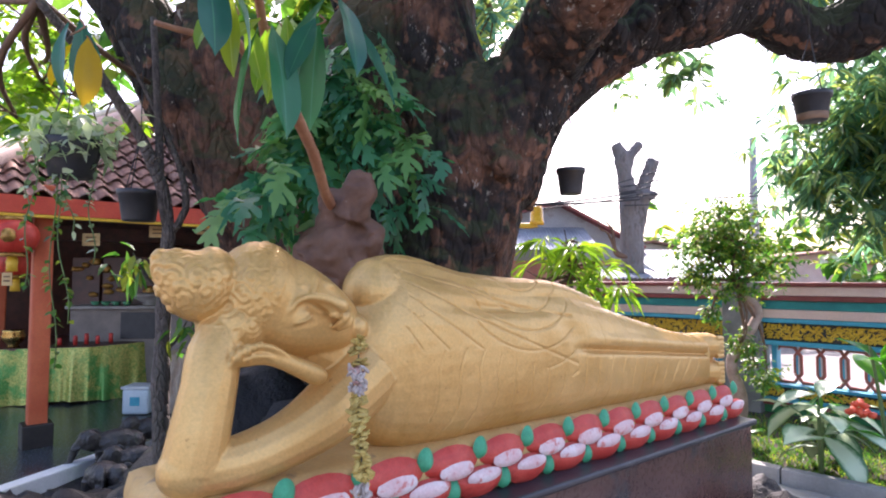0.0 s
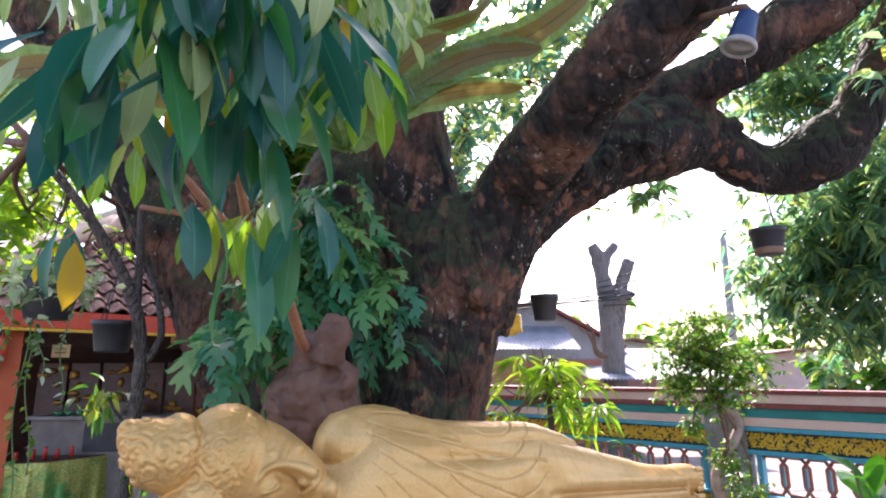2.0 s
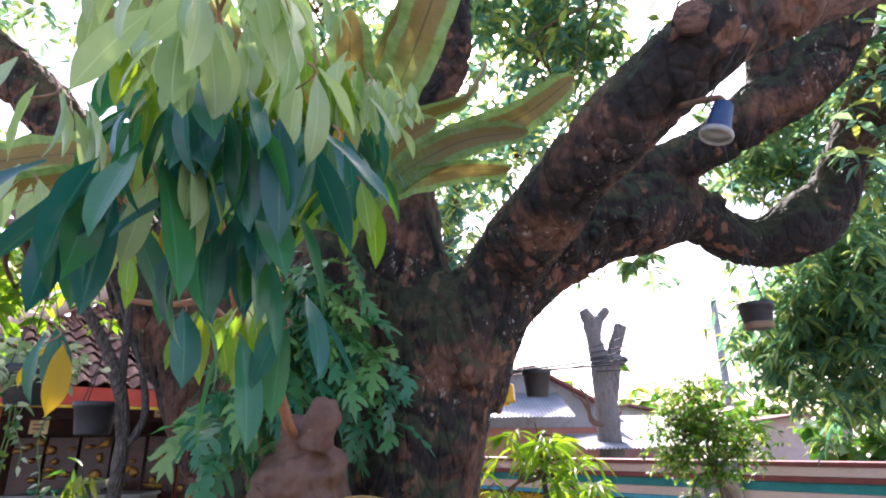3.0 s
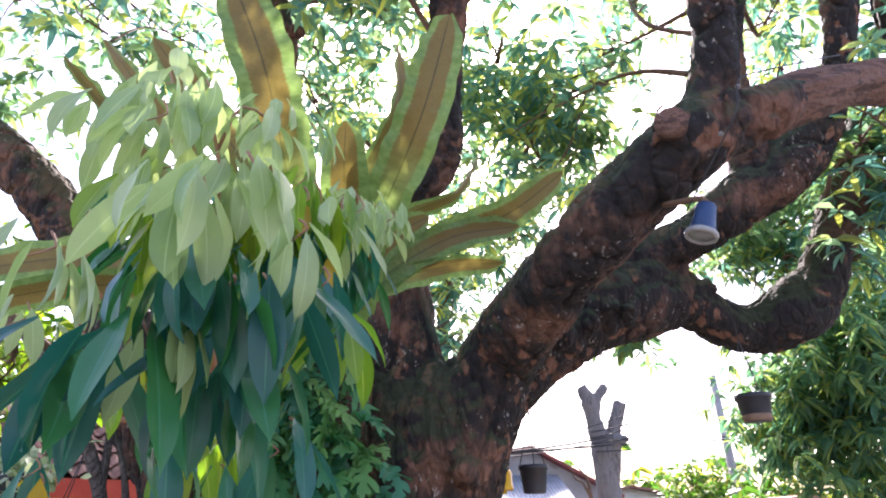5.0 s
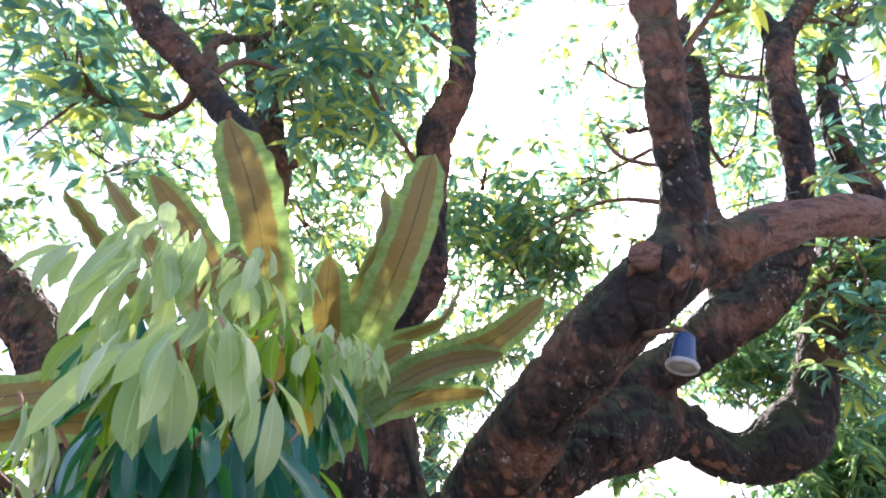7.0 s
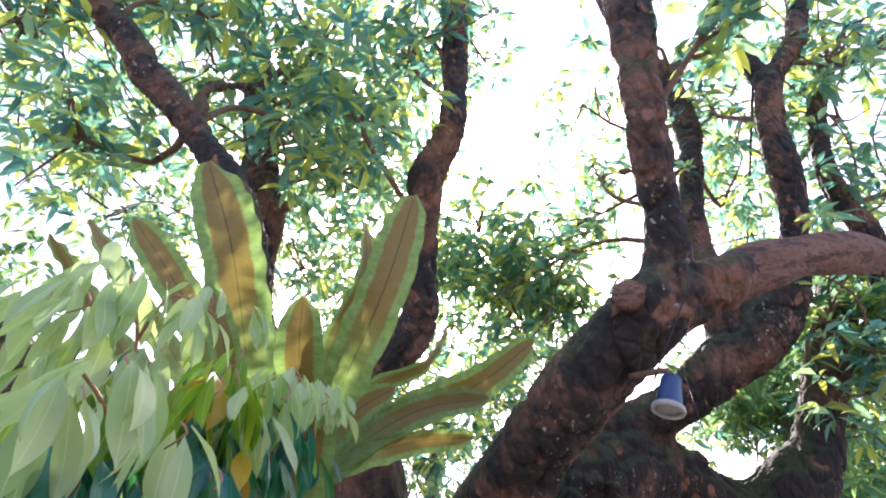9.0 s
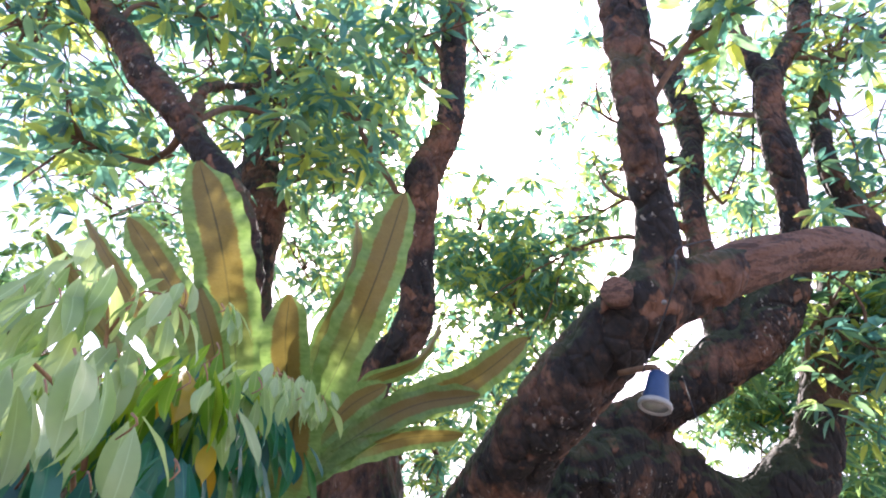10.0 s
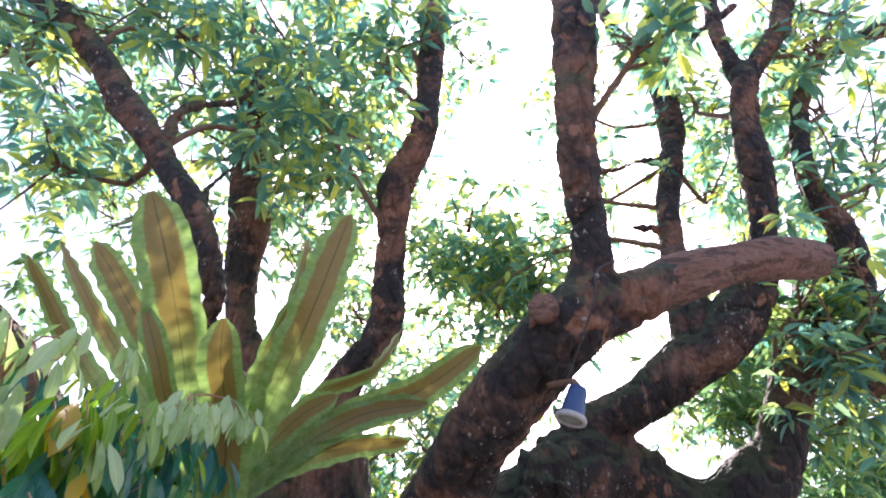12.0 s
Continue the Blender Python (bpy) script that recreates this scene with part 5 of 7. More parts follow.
# pollarded trunk, far trees, houses, pole and cables beyond the wall
stump = thing("pollarded_tree", (3.97, 12.0, 0.0), "pollarded grey tree trunk with cut fork and cables", "tree")
g = Geo()
g.tube([(3.97, 12, -0.1, 0.29), (3.97, 12, 1.4, 0.25), (3.97, 12, 2.4, 0.24), (3.93, 12, 3.0, 0.21), (3.86, 12, 3.5, 0.16), (3.79, 12, 3.95, 0.165), (3.68, 12, 4.28, 0.13), (3.64, 12, 4.36, 0.12)], 18, 0.1, 0.12, 3)
g.tube([(4.03, 12, 2.5, 0.2), (4.14, 12, 3.0, 0.18), (4.24, 12, 3.45, 0.14), (4.38, 12, 3.85, 0.15), (4.46, 12, 4.02, 0.13)], 16, 0.1, 0.12, 3)
g.tube([(3.84, 12, 3.8, 0.13), (3.98, 12, 4.12, 0.11), (4.18, 12, 4.38, 0.09)], 14, 0.1, 0.12, 3)
g.tube([(4.15, 11.9, 3.2, 0.14), (4.38, 11.88, 3.25, 0.09), (4.44, 11.88, 3.26, 0.08)], 12, 0.06, 0.1, 3)


def furrowed(co, nrm):
    q = Vector((co.x * 9, co.y * 9, co.z * 1.6))
    return co + nrm * (0.028 * noise.noise(q) - 0.025 * math.exp(-(noise.noise(q * 1.7 + Vector((2, 5, 1))) / 0.12) ** 2) + 0.01 * noise.noise(co * 14))


part("trunk", fused(g, "trunk", 0.03, 1, furrowed), surface("grey_bark", (0.13, 0.115, 0.105), (0.27, 0.24, 0.22), 3, 0.9, 0.8, 20, stretch=(1, 1, 0.3), stain=(0.08, 0.065, 0.055), stain_at=0.55), stump).data.transform(Matrix.Translation(-stump.location))
g = Geo()
for pts in ([(3.78, 11.75, 1.95, 0.03), (3.6, 11.75, 2.0, 0.07), (3.52, 11.75, 2.12, 0.05), (3.48, 11.75, 2.5, 0.028), (3.3, 11.75, 2.75, 0.016)], [(3.52, 11.75, 2.15, 0.03), (3.38, 11.75, 2.45, 0.02), (3.22, 11.75, 2.55, 0.012), (3.2, 11.75, 2.95, 0.008)],
            [(3.48, 11.75, 2.5, 0.016), (3.5, 11.75, 2.8, 0.012), (3.4, 11.75, 3.05, 0.008)]):
    g.tube(pts, 8, 0.06, 0.2, 5)
part("dead_shoot", g, TWIG, stump, "dry brown side shoot")


def house(name, x0, x1, y, z0, z1, zr, label, wall_mat, roof_mat, low=None, deep=4.0, left=0.4):
    root = thing(name, ((x0 + x1) / 2, y, 0), label, "house")
    xr = x0 + (x1 - x0) * left
    g = Geo()
    pts = [(x0, z0), (x1, z0), (x1, z1), (xr, zr), (x0, z1 + (zr - z1) * 0.75)]
    vs = [(x, y + d, z) for d in (0, deep) for x, z in pts]
    n = len(pts)
    g.add(vs, [tuple(range(n)), tuple(range(2 * n - 1, n - 1, -1))] + [(i, i + n, (i + 1) % n + n, (i + 1) % n) for i in range(n)])
    part("wall", g, wall_mat, root, shade=False)
    for a, b in (((x1 + 0.25, z1 - 0.08), (xr, zr + 0.03)), ((xr, zr + 0.03), (x0 - 0.25, z1 + (zr - z1) * 0.75 - 0.1))):
        g = Geo()
        d = Vector((b[0] - a[0], 0, b[1] - a[1]))
        ln = d.length
        m = Matrix.Translation(((a[0] + b[0]) / 2, y + deep / 2 - 0.15, (a[1] + b[1]) / 2)) @ Matrix.Rotation(-math.atan2(d.z, d.x), 4, "Y")
        g.box((0, 0, 0.03), (ln, deep + 0.4, 0.07), m, 0.01)
        part("roof", g, roof_mat, root, shade=False)
    if low:
        g = Geo()
        g.box(((x0 + x1) / 2, y - 0.03, (z0 + low) / 2), (x1 - x0 + 0.04, 0.06, low - z0), None, 0.01)
        part("dado", g, BRICKW, root, "faded red lower wall", shade=False)
    return root


def tin_sheet(name, x0, x1, y0, y1, za, zb, label):
    """A corrugated sheet roof, za at the front, zb behind."""
    g = Geo()
    n = int((x1 - x0) / 0.04)
    g.sheet(lambda u, v: (x0 + (x1 - x0) * u, y0 + (y1 - y0) * v, za + (zb - za) * v + 0.018 * math.cos(u * n * math.pi)), n, 2)
    k = len(g.v)
    g.add([(x, y, z - 0.012) for x, y, z in g.v[:k]], [tuple(i for i in reversed(f)) for f in g.f[:]])
    return solo(name, g, TIN, ((x0 + x1) / 2, y0, min(za, zb)), label, "roof", "tin roofs", shade=False)


house("house", 1.5, 4.6, 14.0, 0.0, 2.35, 3.35, "grey plastered gable house with a faded red dado", PLASTER, MAROON, 1.95, left=0.42)
house("house", 4.6, 8.5, 17.0, 0.0, 2.2, 2.6, "low pale house with a brown roof", WHITEP, TILE, 1.7)
house("house", 8.8, 13.0, 16.0, 0.0, 1.75, 2.25, "low peach house with a tiled hip roof", PINK, TILE)
tin_sheet("tin_roof", 1.0, 3.4, 12.4, 13.9, 2.15, 2.75, "pale corrugated tin awning on the house")
tin_sheet("tin_roof", 3.2, 4.4, 11.2, 13.0, 1.52, 1.8, "rusty grey tin lean-to roof behind the wall")
tin_sheet("tin_roof", 4.4, 6.2, 11.5, 14.0, 1.55, 2.2, "grey corrugated tin roof behind the wall")
g = Geo().lathe([(0.0, 0.0), (0.13, 0.0), (0.12, 2.5), (0.1, 5.6), (0.0, 5.62)], 12, (9.0, 16.5, 0))
solo("utility_pole", g, CONCRETE, (9.0, 16.5, 0), "tall thin concrete utility pole", "pole")
CABLES = [((4.2, 11.6, 3.12), (12.0, 11.9, 3.75), 0.016, 0.12), ((1.0, 11.6, 2.98), (4.0, 11.6, 3.12), 0.022, 0.02), ((3.6, 11.65, 3.14), (4.5, 11.65, 3.28), 0.014, 0.02), ((3.6, 11.65, 3.24), (4.45, 11.65, 3.46), 0.012, 0.02), ((3.7, 11.65, 3.0), (4.4, 11.65, 3.02), 0.014, 0.0),
          ((-1.0, 11.2, 3.0), (3.9, 11.5, 3.25), 0.02, 0.16), ((-1.0, 11.2, 2.94), (3.9, 11.5, 3.2), 0.012, 0.2), ((-1.0, 11.2, 2.9), (3.95, 11.5, 3.3), 0.012, 0.1), ((3.9, 11.5, 3.2), (14.0, 12.5, 4.2), 0.012, 0.25),
          ((2.6, 11.4, 3.2), (4.5, 11.5, 3.55), 0.01, 0.05), ((3.0, 11.4, 3.3), (4.4, 11.5, 3.7), 0.01, 0.02), ((3.4, 11.5, 3.35), (4.4, 11.5, 3.5), 0.01, 0.02)]
for a, b, r, sag in CABLES:
    pts = [(*Vector(a).lerp(Vector(b), t / 8)[:2], a[2] + (b[2] - a[2]) * t / 8 - sag * 4 * (t / 8) * (1 - t / 8), r) for t in range(9)]
    solo("cable", Geo().tube(pts, 6), WIRE, a, "sagging black overhead cable", "cable", "overhead cables")
for a, b in (((2.5, 1.9, 5.3), (9.0, 16.5, 5.5)),):
    pts = [(*Vector(a).lerp(Vector(b), t / 6), 0.01) for t in range(7)]
    solo("cable", Geo().tube(pts, 6), WIRE, a, "thin overhead cable seen through the crown", "cable", "overhead cables")
FAR = [(7.5, 20, 2.0, 1.6, 46), (10.5, 20, 2.2, 1.7, 46), (13.5, 19, 2.3, 1.8, 50), (17, 18, 2.4, 2.0, 50), (4.8, 22, 2.6, 1.3, 36), (2.5, 22, 3.0, 1.1, 20), (21, 16, 2.4, 2.2, 50), (7.2, 14.5, 1.6, 0.9, 30), (10.0, 13.0, 1.5, 0.9, 30)]
shrub_tree("far_trees", (9, 20, 0), None, FAR, None, 0.5, 9, LEAF_SMALL, "hazy line of trees behind the houses", "trees", 35, twigs=False, aspect=0.5, dense=1.6)["kind"] = "stuff"
# the first four clumps are added to keep sun off the rocks
FAR_L = [(-2.2, 8.6, 5.0, 0.9, 40), (-3.3, 8.8, 5.2, 0.9, 40), (-1.2, 8.4, 4.7, 0.7, 30), (-4.4, 8.6, 5.0, 0.9, 36), (-7, 13, 2.6, 1.6, 50), (-10, 11, 3, 1.9, 60), (-4.5, 14, 2.6, 1.4, 40), (-2, 15, 2.4, 1.4, 40), (0.3, 16, 2.2, 1.2, 30), (-9, 7, 3.6, 1.8, 60), (-7, 9.5, 4.0, 1.4, 50)]
shrub_tree("far_trees", (-6, 12, 0), None, FAR_L, None, 0.4, 9, LEAF_SMALL, "sunlit trees behind the pavilion, four high clumps added to shade the rocks", "trees", 36, twigs=False, aspect=0.5, dense=1.6)["kind"] = "stuff"

BEHIND = [(-0.95, 4.76, 5.79, 0.58, 22), (-0.51, 5.53, 5.71, 0.62, 24), (-0.15, 4.19, 6.55, 0.45, 16), (0.02, 6.28, 5.53, 0.67, 24), (0.75, 6.27, 5.53, 0.74, 26), (1.08, 7.02, 5.11, 0.71, 22), (0.17, 7.66, 4.98, 0.84, 26), (-1.18, 3.91, 5.90, 0.35, 12), (-2.22, 4.08, 5.98, 0.45, 12), (-3.07, 3.68, 4.90, 0.47, 14), (-0.82, 5.77, 5.24, 0.55, 14), (1.65, 5.59, 5.45, 0.55, 18), (3.71, 5.12, 4.74, 0.62, 20), (3.49, 5.94, 4.61, 0.59, 18), (-2.64, 3.69, 5.55, 0.71, 18), (-2.46, 4.42, 5.68, 0.58, 12), (0.64, 7.36, 4.48, 0.63, 16), (-0.53, 5.46, 5.94, 0.62, 20)]
MORE = [(1.29, 5.08, 5.43, 0.51, 20), (1.74, 4.74, 4.82, 0.41, 16), (1.06, 5.96, 5.07, 0.41, 12), (0.61, 6.30, 4.49, 0.28, 8), (1.86, 4.35, 3.10, 0.20, 6), (2.76, 4.09, 4.00, 0.38, 14), (2.78, 3.44, 3.91, 0.39, 18), (2.87, 3.22, 4.13, 0.39, 18), (3.22, 4.47, 3.93, 0.35, 12), (0.88, 3.66, 4.93, 0.44, 26), (1.34, 3.55, 4.56, 0.38, 24), (0.90, 5.17, 4.44, 0.47, 18), (0.43, 3.93, 5.47, 0.38, 14), (1.97, 3.79, 5.89, 0.35, 10), (3.23, 4.37, 4.11, 0.41, 16), (2.65, 2.53, 3.71, 0.33, 18), (-0.51, 3.90, 5.48, 0.49, 18), (1.78, 4.36, 3.18, 0.25, 6), (2.48, 5.21, 3.14, 0.15, 2), (1.73, 5.45, 3.32, 0.24, 4)]
shrub_tree("rain_tree", (0.35, 7.0, 0.0), [(0.35, 7.0, 0.0, 0.16), (0.33, 7.0, 2.0, 0.13), (0.4, 6.8, 3.6, 0.09), (0.5, 6.5, 4.8, 0.05)], BEHIND + MORE, None, 0.13, 9, LEAF_FAR,
           "leafy tree behind the great trunk, sky showing through", "tree", 37, 0.4, 2.0, BARK_PALE, 0.32, twigs=False)

# low leafy shoots of the slender tree
slim = bpy.data.objects["slender_tree"]
nrng = np.random.default_rng(29)
for c, start, n in (((-1.3, 2.4, 1.56), (-1.175, 2.42, 1.44), 26), ((-1.09, 2.45, 1.27), (-1.175, 2.43, 1.2), 16)):
    part("side_stem", Geo().tube([(*start, 0.008), (*[(a + b) / 2 for a, b in zip(start, c)], 0.006), (c[0], c[1], c[2] + 0.05, 0.003)], 7, 0.03), BARK_PALE, slim)
    vs, fs = [], []
    pos = np.array(c) + nrng.normal(0, 1, (n, 3)) * (0.035, 0.035, 0.035)
    way = nrng.normal(0, 0.6, (n, 3)) + (-0.1, -0.2, -0.35)
    scatter_leaves(vs, fs, pos, way, nrng.uniform(0.06, 0.11, n), nrng.uniform(0.022, 0.034, n), 0.3, nrng)
    part("low_shoot", leaf_mesh("low_shoot", vs, fs, slim.location), LEAF_SMALL, slim, kind="stuff")


# ---- plants that grow on the tree ----
def placed(name, me, parent, m, label=""):
    """One more object on a shared mesh, under a thing, at a world pose."""
    ob = new(name, me)
    ob.parent = parent
    ob.matrix_local = Matrix.Translation(-Vector(base_of(parent))) @ m
    return tagged(ob, label)


def aim(at, way, roll=0.0, s=1.0, up=(0, 0, 1)):
    """A pose whose +y runs along way and whose +z leans to up."""
    y = Vector(way).normalized()
    x = y.cross(Vector(up))
    if x.length < 0.05:
        x = y.cross(Vector((1, 0, 0)))
    x.normalize()
    z = x.cross(y)
    m = Matrix(((x.x, y.x, z.x, at[0]), (x.y, y.y, z.y, at[1]), (x.z, y.z, z.z, at[2]), (0, 0, 0, 1)))
    return m @ Matrix.Rotation(roll, 4, "Y") @ Matrix.Scale(s, 4)


# sapling with hanging leaves, rooted on the burl
sapling = thing("sapling", (-0.35, 1.84, 1.74), "sapling with drooping blue-green leaves and pale new shoots", "sapling")
STEMS = {
    "main": [(-0.35, 1.84, 1.72, 0.017), (-0.355, 1.72, 1.76, 0.016), (-0.36, 1.57, 1.85, 0.0155), (-0.37, 1.39, 1.92, 0.015), (-0.36, 1.17, 1.97, 0.012), (-0.33, 0.99, 2.01, 0.008), (-0.3, 0.8, 2.08, 0.006),
             (-0.26, 0.66, 2.16, 0.004), (-0.26, 0.6, 2.3, 0.003), (-0.32, 0.62, 2.44, 0.002)],
    "fork": [(-0.37, 1.39, 1.92, 0.012), (-0.42, 1.25, 1.98, 0.011), (-0.44, 1.12, 2.01, 0.009), (-0.5, 1.0, 2.1, 0.006), (-0.55, 0.85, 2.2, 0.003)],
    "spur": [(-0.44, 1.14, 2.0, 0.008), (-0.49, 1.11, 1.985, 0.007), (-0.54, 1.05, 1.98, 0.005)],
    "right": [(-0.33, 0.99, 2.01, 0.006), (-0.22, 0.92, 2.2, 0.004), (-0.12, 0.9, 2.34, 0.003), (-0.13, 1.08, 2.5, 0.003), (-0.12, 1.26, 2.58, 0.003)],
    "low": [(-0.3, 0.8, 2.08, 0.005), (-0.24, 0.66, 2.06, 0.004), (-0.18, 0.52, 2.06, 0.003)],
    "crest": [(-0.26, 0.6, 2.3, 0.003), (-0.24, 0.62, 2.4, 0.0025), (-0.2, 0.7, 2.42, 0.002)],
    "tip": [(-0.26, 0.66, 2.16, 0.004), (-0.22, 0.5, 2.15, 0.003), (-0.18, 0.36, 2.12, 0.002)],
    "side": [(-0.5, 1.0, 2.1, 0.004), (-0.46, 0.75, 2.1, 0.003), (-0.38, 0.52, 2.08, 0.002)],
}
for key, pts in STEMS.items():
    part("stem", Geo().tube(pts, 9, 0.03, 0.12, 30), STEM, sapling, "russet woody stem" if key == "main" else "")


def hang_leaf(length, width, material, bend):
    me = blade_geo(length, width, bend, 0.25, 0.03, 16).mesh("leaf")
    me.materials.append(material)
    return me


DARKS = [hang_leaf(0.138, 0.035, LEAF_DARK, b) for b in (0.15, 0.35)] + [hang_leaf(0.124, 0.035, LEAF_DARK, 0.25), hang_leaf(0.104, 0.04, LEAF_DARK, 0.3), hang_leaf(0.13, 0.032, LEAF_DARK, 0.55)]
PALES = [hang_leaf(0.112, 0.03, LEAF_PALE, b) for b in (0.2, 0.4, 0.6)] + [hang_leaf(0.096, 0.033, LEAF_PALE, 0.3)]
LIMES = [hang_leaf(0.115, 0.029, LEAF_LIME, 0.25), hang_leaf(0.1, 0.028, LEAF_LIME, 0.35)]
GOLDS = [hang_leaf(0.1, 0.034, LEAF_YELLOW, 0.3)]
# sprays: x, y, z of the twig, reach, leaves, scale
SPRAY_PALE = [(-0.42, 0.62, 2.46, 0.06, 16, 0.95), (-0.47, 0.59, 2.38, 0.05, 12, 0.95), (-0.18, 0.35, 2.115, 0.045, 10, 1.0), (-0.225, 0.335, 2.09, 0.04, 8, 1.0), (-0.14, 0.43, 2.085, 0.03, 4, 1.0),
              (-0.11, 0.86, 2.36, 0.04, 14, 0.72), (-0.06, 0.87, 2.345, 0.035, 9, 0.7), (-0.42, 0.46, 2.08, 0.05, 8, 0.85), (-0.28, 0.45, 1.99, 0.035, 6, 0.95), (-0.25, 0.66, 2.43, 0.04, 9, 0.8), (-0.2, 0.72, 2.44, 0.035, 7, 0.7),
              (-0.62, 0.75, 2.1, 0.06, 9, 0.85), (-0.36, 1.12, 2.0, 0.045, 9, 1.0)]
SPRAY_DARK = [(-0.22, 0.46, 2.05, 0.05, 9, 1.0), (-0.17, 0.41, 2.03, 0.04, 8, 1.0), (-0.13, 0.46, 2.03, 0.045, 8, 1.0), (-0.24, 0.44, 1.97, 0.045, 8, 1.1), (-0.08, 0.55, 2.08, 0.035, 7, 0.95), (-0.33, 0.49, 1.98, 0.05, 8, 1.05),
              (-0.16, 0.51, 1.97, 0.05, 8, 1.05), (-0.22, 0.55, 1.95, 0.05, 8, 1.05), (-0.3, 0.62, 2.02, 0.05, 8, 1.0), (-0.19, 0.86, 1.9, 0.025, 2, 1.2), (-0.54, 0.83, 1.88, 0.035, 2, 1.0),
              (-0.4, 0.75, 2.22, 0.06, 9, 0.9), (-0.14, 0.72, 2.2, 0.05, 8, 0.85), (-0.3, 0.7, 1.89, 0.03, 2, 1.1)]
SPRAY_LIME = [(-0.1, 0.57, 2.02, 0.03, 6, 1.0), (-0.37, 0.85, 1.91, 0.04, 3, 1.0), (-0.33, 0.95, 1.93, 0.04, 8, 0.95), (-0.3, 0.55, 2.06, 0.05, 5, 0.9), (-0.45, 0.75, 2.0, 0.05, 6, 0.9)]
SPRAY_PALE += [(-0.145, 0.98, 2.45, 0.05, 14, 0.75), (-0.1, 1.0, 2.43, 0.045, 10, 0.7), (-0.14, 0.66, 2.22, 0.05, 8, 0.85), (-0.11, 0.75, 2.3, 0.05, 7, 0.75), (-0.3, 0.5, 2.16, 0.05, 8, 0.9), (-0.36, 0.6, 2.25, 0.06, 8, 0.9)]
SPRAY_DARK += [(-0.24, 0.95, 2.36, 0.06, 7, 0.8), (-0.2, 1.0, 2.28, 0.06, 8, 0.85), (-0.13, 0.95, 2.24, 0.06, 8, 0.85), (-0.3, 1.0, 2.3, 0.06, 7, 0.8), (-0.13, 0.66, 2.12, 0.05, 7, 0.9), (-0.2, 0.85, 2.36, 0.06, 7, 0.8)]
SPRAY_LIME += [(-0.18, 1.05, 2.34, 0.06, 6, 0.8), (-0.27, 0.9, 2.42, 0.06, 6, 0.8), (-0.18, 0.62, 2.24, 0.05, 6, 0.85), (-0.22, 0.8, 2.4, 0.06, 6, 0.8), (-0.34, 0.8, 2.34, 0.06, 6, 0.85)]
SPRAY_PALE += [(-0.37, 0.6, 2.29, 0.06, 9, 1.15), (-0.31, 0.64, 2.29, 0.05, 9, 1.15), (-0.38, 0.55, 2.34, 0.06, 9, 1.1), (-0.33, 0.56, 2.39, 0.05, 8, 1.0), (-0.25, 0.63, 2.37, 0.05, 8, 0.85)]
SPRAY_LIME += [(-0.33, 0.66, 2.22, 0.05, 9, 1.2), (-0.27, 0.68, 2.26, 0.05, 9, 1.1), (-0.22, 0.73, 2.21, 0.05, 7, 1.0), (-0.42, 0.63, 2.24, 0.06, 8, 1.15)]
SPRAY_DARK += [(-0.15, 0.76, 2.22, 0.05, 8, 1.0), (-0.21, 0.76, 2.24, 0.05, 8, 1.0), (-0.1, 0.76, 2.26, 0.05, 7, 0.9), (-0.32, 0.74, 2.2, 0.06, 9, 1.1), (-0.18, 0.92, 1.955, 0.02, 3, 1.5), (-0.26, 0.83, 1.87, 0.02, 2, 1.6)]
SPRAY_DARK += [(-0.16, 0.8, 2.26, 0.06, 9, 1.05), (-0.1, 0.95, 2.33, 0.06, 9, 1.0), (-0.19, 0.69, 2.17, 0.06, 9, 1.1)]
SPRAY_LIME += [(-0.15, 0.85, 2.36, 0.05, 8, 0.95), (-0.17, 0.65, 2.27, 0.05, 8, 1.05)]
SPRAY_PALE += [(-0.14, 1.24, 2.55, 0.05, 12, 0.85), (-0.09, 1.27, 2.53, 0.045, 10, 0.8)]
SPRAY_DARK += [(-0.16, 1.2, 2.45, 0.06, 9, 0.95), (-0.1, 1.22, 2.38, 0.06, 8, 0.95)]
SPRAY_DARK += [(-0.61, 1.10, 2.58, 0.06, 7, 1.25), (-0.50, 1.15, 2.57, 0.06, 7, 1.25), (-0.41, 1.20, 2.58, 0.06, 6, 1.25), (-0.41, 1.00, 2.40, 0.06, 7, 1.25), (-0.53, 1.00, 2.43, 0.06, 7, 1.25), (-0.32, 1.05, 2.40, 0.06, 6, 1.25), (-0.26, 1.15, 2.47, 0.06, 5, 1.25)]
SPRAY_GOLD = [(-0.18, 0.71, 2.3, 0.03, 4, 1.3), (-0.1, 0.7, 2.16, 0.03, 2, 0.9), (-0.31, 0.95, 2.36, 0.04, 3, 1.0), (-0.54, 0.85, 1.86, 0.04, 2, 1.0), (-0.22, 0.56, 2.0, 0.03, 2, 0.9), (-0.18, 0.68, 2.1, 0.04, 3, 0.8)]
rng = random.Random(77)
